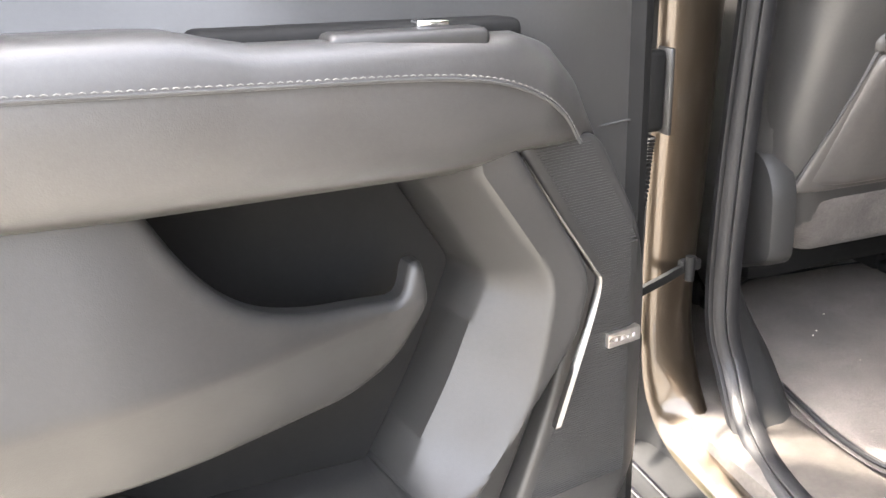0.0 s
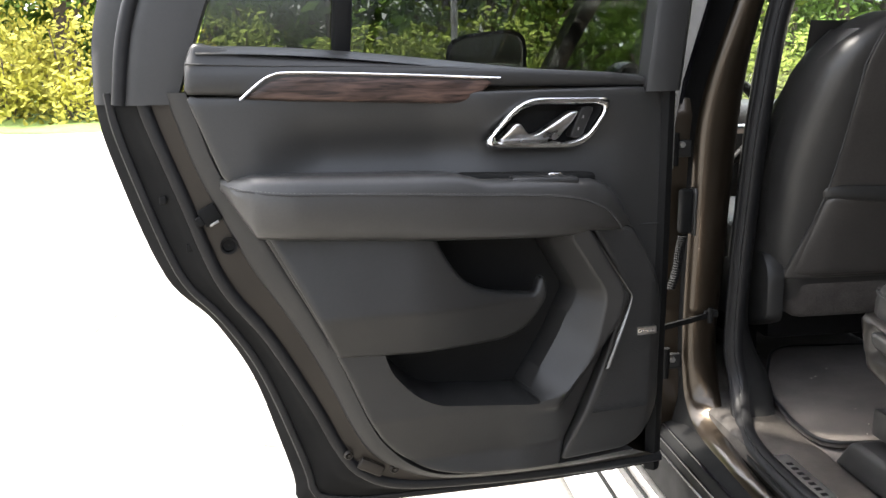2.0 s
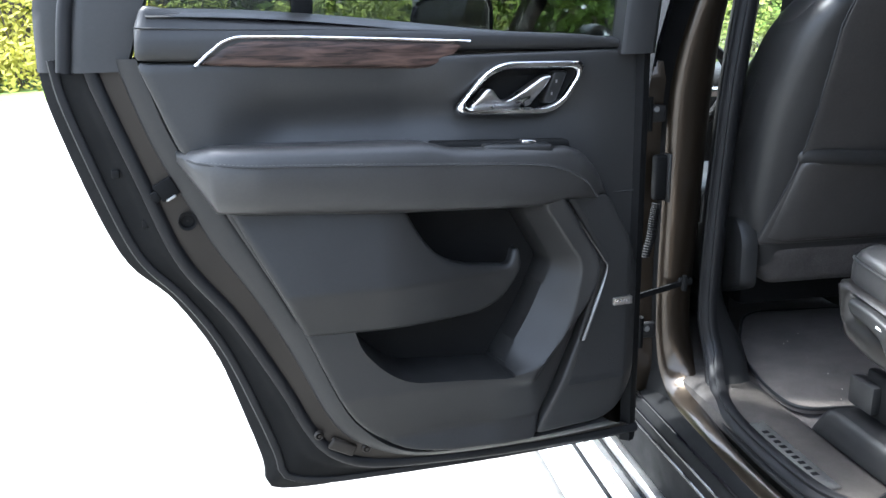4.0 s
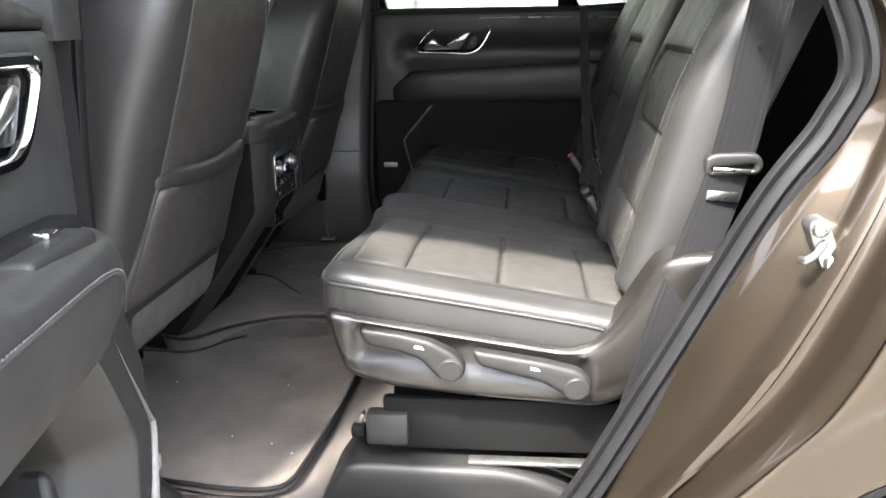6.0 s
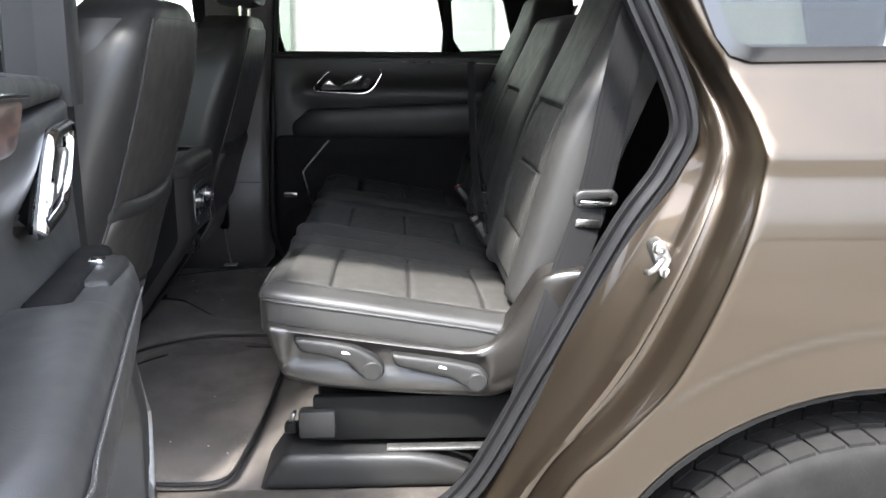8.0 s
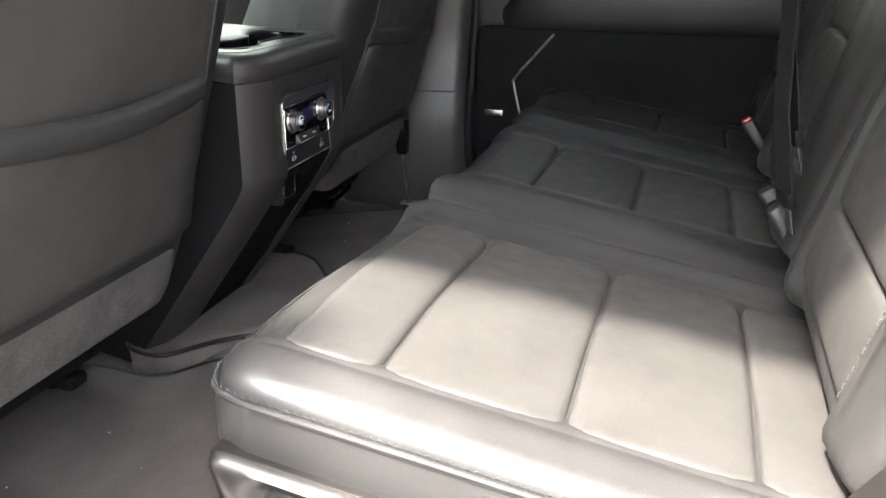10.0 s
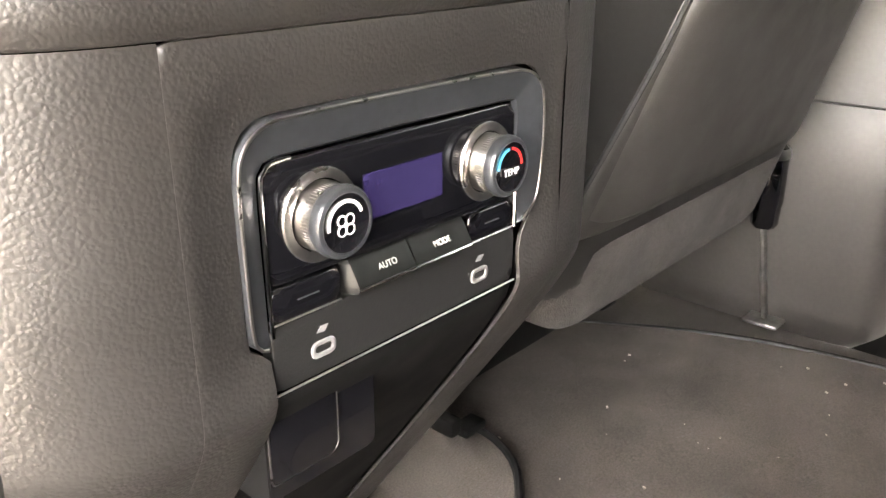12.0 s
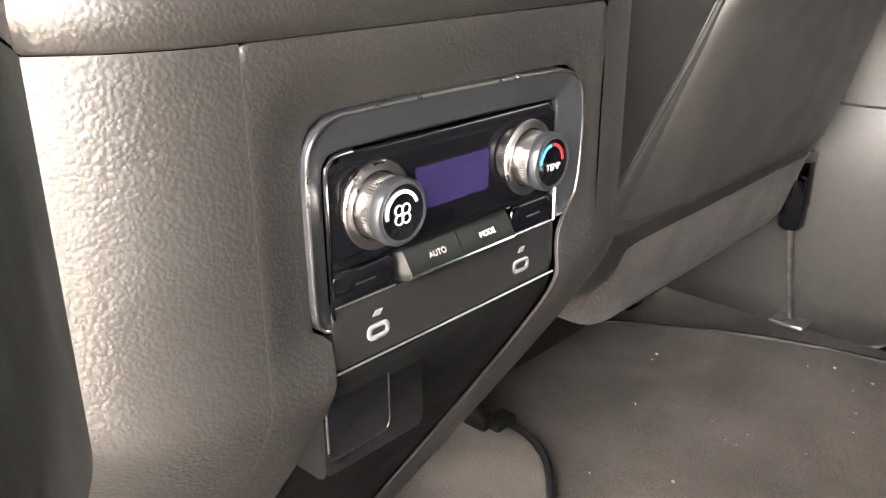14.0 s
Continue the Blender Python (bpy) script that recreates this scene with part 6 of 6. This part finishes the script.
# ---- centre console ----
def face_y(z):
    """The console's rear face: upright above, raked forward below the socket plate."""
    d = np.maximum(0.920 - z, 0)
    return 0.72 * d * d / (d + 0.016) + 0.0 * z


def build_console():
    c = thing("centre_console", "grained black centre console with rear climate controls", "centre console", pose(0, -0.0115, 0))
    def face(u, v, w):
        return (u, face_y(v) - w, v)
    # grained shell with rounded corners and a shallow recess round the panel
    half, rc = 0.172, 0.085
    zs = [0.60, 0.66, 0.72, 0.78, 0.82, 0.85, 0.87, 0.885, 0.895, 0.905, 0.913, 0.920, 0.93, 0.96, 1.0, 1.03, 1.058]
    def ring(z, grow=0.0, y0=None, front=0.55):
        y = (float(face_y(np.array(z))) if y0 is None else y0) - grow
        h = half + grow
        bow = [math.asin((h - 0.112) / rc) * k / 10 for k in range(11)]
        back = y + rc * (1 - math.cos(bow[-1])) + 0.004
        pts = [(-h + 0.030, front), (-h + 0.030, back + 0.22), (-h + 0.020, back + 0.08), (-h + 0.004, back + 0.012)]
        pts += [(-0.112 - rc * math.sin(a), y + rc * (1 - math.cos(a)) + 0.004) for a in reversed(bow)]
        pts += [(x, y + 0.004) for x in (-0.105, -0.098, 0.098, 0.105)]
        pts += [(0.112 + rc * math.sin(a), y + rc * (1 - math.cos(a)) + 0.004) for a in bow]
        pts += [(h - 0.004, back + 0.012), (h - 0.020, back + 0.08), (h - 0.030, back + 0.22), (h - 0.030, front)]
        return pts
    # sides and corners as a strip on each side of the panel aperture
    full = [[(x, y, z) for x, y in ring(z)] for z in zs]
    left = [r[4:15] for r in full]
    right = [r[19:-4] for r in full]
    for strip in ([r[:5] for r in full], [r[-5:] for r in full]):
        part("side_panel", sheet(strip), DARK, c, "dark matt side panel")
    part("side_shell", sheet(left), GRAINED, c, "grained black plastic corner shell", crease=30)
    part("side_shell", sheet(right), GRAINED, c, "grained black plastic corner shell", crease=30)
    # rear fascia with the aperture: rounded hollow leading into the bezel
    ap = rounded([(-0.0785, 0.60), (0.0790, 0.60), (0.0790, 0.936), (0.0956, 0.960), (0.0966, 1.0294), (-0.0882, 1.0294), (-0.0878, 0.9410), (-0.0785, 0.9375)], [0.004, 0.004, 0.01, 0.02, 0.020, 0.020, 0.010, 0.002])
    fas = [(-0.1120, 0.60), (0.1120, 0.60), (0.1120, 1.058), (-0.1120, 1.058)]
    def hollow(u, v):
        q = np.stack([u, v], 1)
        d = -inside_distance(q, ap)
        return -0.004 - 0.0035 * step01(0.024, 0.0, d) * step01(0.915, 0.945, v)
    part("rear_fascia", pillow(fas, hollow, face, step=0.006, roll=0.0003, skirt=0.002, holes=[ap]), GRAINED, c, "grained black rear fascia")
    # top cap: overhangs by a hair, soft roll into the cup tray
    cap = []
    for z, g in ((1.0582, -0.0008), (1.0595, 0.0010), (1.070, 0.0014), (1.080, 0.0008), (1.0875, -0.002), (1.0925, -0.0065), (1.0950, -0.013), (1.0960, -0.045)):
        cap.append([(x, y, z + 0.010 * float(step01(0.0, 0.3, np.array(y)))) for x, y in ring(z, g, 0.0, 0.46)])
    part("top_cap", sheet(cap), GRAINED, c, "smooth-topped console cap", crease=60)
    cups = (-0.066, 0.088)
    cup = np.vstack([[(cups[0] + 0.049 * math.cos(a), 0.098 + 0.049 * math.sin(a)) for a in np.linspace(radians(40), radians(320), 22)],
                     [(-0.018, 0.074), (0.040, 0.074)],
                     [(cups[1] + 0.049 * math.cos(a), 0.098 + 0.049 * math.sin(a)) for a in np.linspace(radians(-140), radians(140), 22)],
                     [(0.040, 0.122), (-0.018, 0.122)]])
    top = rounded([(-0.146, 0.030), (0.150, 0.030), (0.146, 0.30), (-0.140, 0.30)], 0.03)
    def lid(u, v):
        d = -inside_distance(np.stack([u, v], 1), cup)
        return 1.0965 + 0.010 * step01(0.0, 0.3, v) - 0.003 * step01(0.018, 0.0, d)
    part("cup_tray", pillow(top, lid, lambda u, v, w: (u, v, w), step=0.007, roll=0.004, skirt=0.012, holes=[cup]), TRAY, c, "satin black tray with two cup wells")
    n = 96
    cu = resample(cup, n, True)
    well = [[(x * s + cx * (1 - s), y * s + 0.098 * (1 - s), z) for (x, y), cx in zip(cu, np.where(cu[:, 0] < 0.011, *cups))] for s, z in ((1.0, 1.0975), (0.985, 1.088), (0.95, 1.05), (0.92, 1.035))]
    wv, wf = sheet(well, closed_v=True)
    part("cup_well", (wv, wf + [tuple(range(3 * n, 4 * n))]), GLOSS, c)
    part("tray_rim", sweep(np.array([(x, y, 1.0965) for x, y in cu]), circle(0.0016, 6), (0, 0, 1), closed=True), VINYL, c)
    # padded armrest lid further forward
    part("armrest_lid", pillow(rounded([(-0.150, 0.240), (0.150, 0.240), (0.150, 0.60), (-0.150, 0.60)], [0.03, 0.03, 0.05, 0.05]), lambda u, v: 1.136 - 0.02 * (u / 0.165) ** 2, lambda u, v, w: (u, v, w), step=0.014, roll=0.018, skirt=0.035), LEATHER, c, "padded black armrest lid")
    part("inner_box", block((0.30, 0.30, 0.40), 0.01, 2, at=(0, 0.42, 0.88)), DARK, c)

    # climate panel
    P = part("climate_panel", pillow(rounded([(-0.0755, 0.9635), (0.0755, 0.9635), (0.0755, 1.0115), (-0.0755, 1.0115)], [0.001, 0.001, 0.005, 0.005]), lambda u, v: -0.0078 + 0 * u, face, step=0.006, roll=0.0012, skirt=0.006), GLOSS, c, "gloss black climate control panel")
    # bezel: sloped frame open below, with bright outer and inner lines
    outp = curve([(-0.0800, 0.9407), (-0.0835, 0.9424), (-0.0862, 0.9492), (-0.0868, 0.976), (-0.0868, 1.005), (-0.0840, 1.018), (-0.074, 1.0257), (-0.0565, 1.0274), (0.0, 1.0280), (0.0565, 1.0274), (0.0802, 1.0257), (0.0915, 1.0182), (0.0951, 1.0052), (0.0951, 0.986), (0.0930, 0.967), (0.0894, 0.958), (0.0802, 0.9507)], 6)
    inp = curve([(-0.0758, 0.9425), (-0.0760, 0.9445), (-0.0762, 0.9500), (-0.0764, 0.975), (-0.0764, 1.003), (-0.0744, 1.009), (-0.069, 1.0119), (-0.050, 1.0123), (0.0, 1.0125), (0.050, 1.0123), (0.0725, 1.0119), (0.0755, 1.010), (0.0764, 1.003), (0.0764, 0.985), (0.0763, 0.966), (0.0762, 0.957), (0.0762, 0.9485)], 6)
    rows = []
    for f, w in ((-0.10, -0.012), (-0.07, -0.0070), (0.0, -0.0050), (0.08, -0.0052), (0.4, -0.0064), (0.9, -0.0088), (1.0, -0.0110)):
        rows.append([(*(a * (1 - f) + b * f)[:1], -w, (a * (1 - f) + b * f)[1]) for a, b in zip(outp, inp)])
    bz = part("bezel", sheet(rows), BEZEL, c, "graphite sloped bezel with bright edges", crease=30)
    part("bright_edge", tube([(p[0] * 1.003, 0.0050, p[1] + 0.0003) for p in outp], 0.0007, 8, (0, 1, 0)), BARREL, bz)
    k = len(inp)
    part("inner_edge", tube([(p[0], 0.0076, p[1]) for p in inp[4:int(k * 0.42)]], 0.0008, 8, (0, 1, 0)), CHROME, bz)
    part("inner_edge", tube([(p[0] - 0.0003, 0.0070, p[1]) for p in inp[-16:]], 0.0008, 8, (0, 1, 0)), CHROME, bz)
    part("display", prism(rounded([(-0.0262, 0.9780), (0.0213, 0.9780), (0.0213, 0.9975), (-0.0262, 0.9975)], 0.0008), -0.0080, -0.0072, face), DISPLAY, P, "dim violet display")
    # lower button row
    for x0, x1 in ((-0.0755, -0.0405), (0.0405, 0.0755)):
        bt = part("side_button", pillow(rounded([(x0, 0.9487), (x1, 0.9487), (x1, 0.9628), (x0, 0.9628)], 0.0008), lambda u, v: -0.0074 + 0 * u, face, step=0.005, roll=0.001, skirt=0.004), GLOSS, P)
        part("button_bar", prism([(x0 + 0.012, 0.9555), (x1 - 0.012, 0.9555), (x1 - 0.012, 0.9560), (x0 + 0.012, 0.9560)], -0.0074, -0.0071, face), STEEL, bt)
    for x0, x1, word in ((-0.0370, -0.0004, "AUTO"), (0.0004, 0.0380, "MODE")):
        sec = [(0.000, 0.9628), (-0.0015, 0.9625), (-0.0030, 0.9610), (-0.0084, 0.9522), (-0.0088, 0.9512), (-0.0081, 0.9503), (-0.0079, 0.9488), (-0.0046, 0.9476), (0.002, 0.9476)]
        end = 0.0026 if x0 < -0.01 else 0.0
        rows = [[(x, y + 0.012, z) for y, z in sec] for x in (x0 + end, x0 + end + 0.0006, x1 - 0.0006, x1)]
        rows = [[(x0 - 0.0008, 0.012, z) for y, z in sec]] + rows + [[(x1 + (0.0008 if x1 > 0.01 else 0.0), 0.012, z) for y, z in sec]]
        rk = part("rocker_button", sheet(rows), SATIN_BLACK, P, "angled rocker button", crease=25)
        part("bright_line", tube([(x0 + end, 0.0035, 0.9502), ((x0 + x1) / 2, 0.0035, 0.9502), (x1, 0.0035, 0.9502)], 0.0006, 6), CHROME, rk)
        m = Matrix.Translation(((x0 + x1) / 2 + (0.003 if end else 0.0), 0.0055, 0.9566)) @ Matrix.Rotation(radians(58), 4, "X")
        lettering(word, 0.0040, m, WHITE, rk)
    # knobs: bright base ring, knurled barrel, black cap
    for x, kind in ((-0.0495, "fan"), (0.0525, "temp")):
        base = pose(x, 0.0078, 0.9868, 90, 0, 0) @ Matrix.Diagonal((1, 1, 0.82, 1))
        kn = part("knob", lathe([(0.0140, 0.0), (0.0140, 0.003), (0.0137, 0.0050), (0.0132, 0.0112), (0.0130, 0.0120)], 48, base), BARREL, P, "satin metal rotary knob")
        part("base_ring", lathe([(0.0145, 0.0), (0.0186, 0.0), (0.0190, 0.0008), (0.0186, 0.0018), (0.0165, 0.0022), (0.0148, 0.0016)], 48, base), SILVER, kn)
        ribs = []
        for i in range(64):
            a = 2 * math.pi * i / 64
            ribs.append(moved(block((0.0004, 0.0006, 0.0050), 0.0002, 1, at=(0.0135 * math.cos(a), 0.0135 * math.sin(a), 0.0082), rot=(0, 0, math.degrees(a))), base))
        tagged(part("knurl", merge(*ribs), BARREL, kn), kind="stuff")
        part("cap_ring", lathe([(0.0130, 0.0118), (0.0142, 0.0124), (0.0146, 0.0140), (0.0144, 0.0168), (0.0136, 0.0184), (0.0122, 0.0190), (0.0116, 0.0186)], 48, base), BEZEL, kn)
        part("cap", lathe([(0.0, 0.0180), (0.0108, 0.0180), (0.0118, 0.0187)], 40, base), GLOSS, kn)
        yy = 0.0078 - 0.82 * 0.0182
        def arc(a0, a1, r, mat):
            part("arc_mark", sweep([(x + r * math.cos(t), yy, 0.9868 + r * math.sin(t)) for t in np.linspace(radians(a0), radians(a1), 18)], [(-0.0007, -0.0001), (-0.0007, 0.0002), (0.0007, 0.0002), (0.0007, -0.0001)], (0, 1, 0)), mat, kn)
        if kind == "fan":
            arc(190, 20, 0.0086, WHITE)
            for a in (45, 135, 225, 315):
                cx, cz = x + 0.0028 * math.cos(radians(a)), 0.9860 + 0.0028 * math.sin(radians(a))
                part("blade_mark", tube([(cx + 0.0021 * math.cos(t), yy, cz + 0.0021 * math.sin(t)) for t in np.linspace(0, 2 * math.pi, 15)[:-1]], 0.0003, 5, (0, 1, 0), closed=True), WHITE, kn)
        else:
            arc(180, 95, 0.0086, BLUE)
            arc(85, 0, 0.0086, RED)
            lettering("TEMP", 0.0047, Matrix.Translation((x, yy - 0.0007, 0.9845)) @ Matrix.Rotation(radians(90), 4, "X"), WHITE, kn)
    # socket plate
    S = part("socket_plate", pillow(rounded([(-0.0765, 0.9188), (0.0775, 0.9188), (0.0775, 0.9476), (-0.0765, 0.9476)], 0.001), lambda u, v: -0.0080 + 0 * u, face, step=0.005, roll=0.0008, skirt=0.006), PLASTIC, c, "matt black plate with two charging ports")
    part("plate_line", tube([(-0.0765, 0.0072, 0.9184), (0.0, 0.0072, 0.9184), (0.0775, 0.0072, 0.9184)], 0.0005, 6), SILVER, S)
    part("plate_line", tube([(-0.0765, 0.0080, 0.9480), (-0.06, 0.0080, 0.9480), (-0.0405, 0.0080, 0.9480)], 0.0004, 6), SILVER, S)
    part("plate_line", tube([(0.0405, 0.0080, 0.9480), (0.06, 0.0080, 0.9480), (0.0765, 0.0080, 0.9480)], 0.0004, 6), SILVER, S)
    for x in (-0.0515, 0.0495):
        o = rounded([(x - 0.0066, 0.9262), (x + 0.0066, 0.9262), (x + 0.0066, 0.9338), (x - 0.0066, 0.9338)], 0.0036)
        i = rounded([(x - 0.0045, 0.9284), (x + 0.0045, 0.9284), (x + 0.0045, 0.9318), (x - 0.0045, 0.9318)], 0.0016)
        u = part("port", pillow(o, lambda u, v: -0.0072 + 0 * u, face, step=0.0015, roll=0.0006, skirt=0.006, holes=[i]), GREY, S, "pale charging port")
        part("port_mouth", prism(i, -0.016, -0.0150, face), DARK, u)
        part("port_tongue", block((0.0062, 0.004, 0.0008), 0, at=(x, 0.0125, 0.9301)), DARK, u)
        part("port_mark", prism([(x - 0.003, 0.9375), (x + 0.001, 0.9372), (x + 0.003, 0.9398), (x - 0.001, 0.9400)], -0.0080, -0.0076, face), GREY, S)
    # raked lower plate with the outlet hatch
    lowp = rounded([(-0.0765, 0.62), (0.0775, 0.62), (0.0775, 0.9165), (-0.0765, 0.9165)], 0.001)
    part("lower_plate", pillow(lowp, lambda u, v: -0.0075 + 0 * u, face, step=0.008, roll=0.001, skirt=0.006), DARK, c, "matt black raked lower plate")
    # upright outlet pod with its hatch
    side_view = lambda u, v, w: (w, u, v)
    pod = part("outlet_pod", prism(rounded([(0.0165, 0.9160), (0.0165, 0.8640), (0.0207, 0.8600), (0.0620, 0.8600), (0.0380, 0.9160)], [0.001, 0.004, 0.004, 0.001, 0.001]), -0.0783, -0.0150, side_view, 0.0012), DARK, c, "matt black outlet pod")
    upright = lambda u, v, w: (u, 0.0165 - w, v)
    part("pod_face", prism(rounded([(-0.0775, 0.8630), (-0.0165, 0.8630), (-0.0165, 0.9150), (-0.0775, 0.9150)], [0.003, 0.006, 0.002, 0.002]), -0.001, 0.0004, upright, 0.0003), GLOSS, pod, "gloss black face")
    hl = rounded([(-0.0772, 0.8715), (-0.0400, 0.8715), (-0.0400, 0.9140), (-0.0772, 0.9140)], [0.003, 0.007, 0.003, 0.003])
    part("outlet_hatch", prism(hl, 0.0004, 0.0018, upright, 0.0006), GLOSS, pod, "gloss black outlet hatch")
    rim = [(x, z) for x, z in resample(hl, 90, True) if z < 0.905 or x > -0.05]
    part("hatch_rim", tube([(x, 0.0165 - 0.0014, z) for x, z in rim], 0.00055, 6, (0, 1, 0)), BLADE, pod)
    part("floor_bracket", merge(block((0.03, 0.02, 0.010), 0.003, 2, at=(0.285, 0.205, 0.640)), block((0.016, 0.030, 0.018), 0.004, 2, at=(0.262, 0.215, 0.650))), DARK, c)


TRAY = surface("smooth_tray_plastic", (0.050, 0.048, 0.045), 0.42, spec=0.6, mottle=(6, 0.06), grain=("pebble", 900, 0.0002, 0.12))
SATIN_BLACK = surface("satin_black_button", (0.0075, 0.0077, 0.0075), 0.36, spec=0.3, mottle=(30, 0.05))


# ---- front door and mirror beyond the open door ----
def build_front_door():
    d = thing("front_door", "shut bronze front door with a black window frame", "car door")
    def out(u, v, w):
        return (-(0.985 + w - 0.28 * np.maximum(v - 1.26, 0)), u, v)
    skin = rounded([(0.085, 0.52), (1.20, 0.52), (1.28, 0.9), (1.26, 1.24), (0.085, 1.27)], 0.03)
    part("outer_skin", pillow(skin, lambda u, v: 0.01 * np.exp(-((v - 1.0) / 0.2) ** 2), out, step=0.04, roll=0.01, skirt=0.06), PAINT, d)
    part("inner_trim", block((0.06, 1.05, 0.62), 0.03, 3, at=(-0.85, 0.66, 0.98)), VINYL, d)
    # black strip added behind the front window, overlapping the pillar, to block sun
    part("frame_edge", sheet([[(-(0.992 - 0.28 * max(z - 1.26, 0)) + dx, y, z) for dx, y in ((0.012, 0.14), (0.002, 0.12), (0.0, 0.06), (0.0, 0.010), (0.003, 0.004), (0.006, 0.010), (0.008, 0.12))] for z in np.linspace(1.13, 1.74, 8)]), RUBBER, d, "black strip added behind the window frame against sun", crease=60)
    frame_path = np.array([(*out(np.array(u), np.array(v), np.array(-0.02)),) for u, v in curve([(0.10, 1.26), (0.12, 1.50), (0.15, 1.70), (0.40, 1.735), (0.72, 1.68), (1.02, 1.46), (1.24, 1.25)], 6)])
    part("window_frame", sweep(frame_path, [(-0.025, -0.02), (-0.025, 0.02), (0.025, 0.02), (0.025, -0.02)], (1, 0, 0)), GLOSS, d)
    part("window_pane", prism([(0.11, 1.25), (1.22, 1.24), (1.0, 1.46), (0.72, 1.66), (0.40, 1.72), (0.15, 1.69)], -0.03, -0.026, out), CLEAR, d).visible_shadow = False
    m = thing("door_mirror", "gloss black door mirror on the front door", "door mirror", pose(-1.19, 1.02, 1.345, 0, 0, -8))
    rows = []
    for a in np.linspace(0, 2 * math.pi, 33)[:-1]:
        cx, cz = math.copysign(abs(math.cos(a)) ** 0.5, math.cos(a)), math.copysign(abs(math.sin(a)) ** 0.55, math.sin(a))
        rows.append([(0.125 * cx * e, y, 0.092 * cz * e + 0.012 * cx) for e, y in ((0.86, -0.028), (0.90, -0.045), (0.985, -0.048), (1.0, -0.03), (0.98, 0.03), (0.85, 0.085), (0.5, 0.115), (0.02, 0.12))])
    part("housing", sheet(rows, closed_u=True), GLOSS, m)
    mg = rounded([(-0.108, -0.080), (0.108, -0.060), (0.108, 0.088), (-0.100, 0.072)], 0.03)
    part("mirror_glass", prism(mg, 0.028, 0.032, lambda u, v, w: (u, -w, v)), surface("mirror", (0.9, 0.9, 0.9), 0.02, metal=1.0, mottle=(3, 0.0), fine=(90, 0.0)), m)
    part("arm", block((0.14, 0.05, 0.035), 0.012, 3, at=(0.15, 0.03, -0.075)), GLOSS, m)


build_ground()
build_woods()
build_neighbour()
build_body()
build_running_board()
build_shell()
build_wheel()
build_striker()
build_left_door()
build_hinges()
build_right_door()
build_far_belt()
build_wiring()
build_front_seat(-1, "black leather driver's seat with a map pocket on its back")
build_front_seat(1, "black leather front passenger seat in shade")
build_bench()
build_rear_belts()
build_mats()
build_console()
build_front_door()
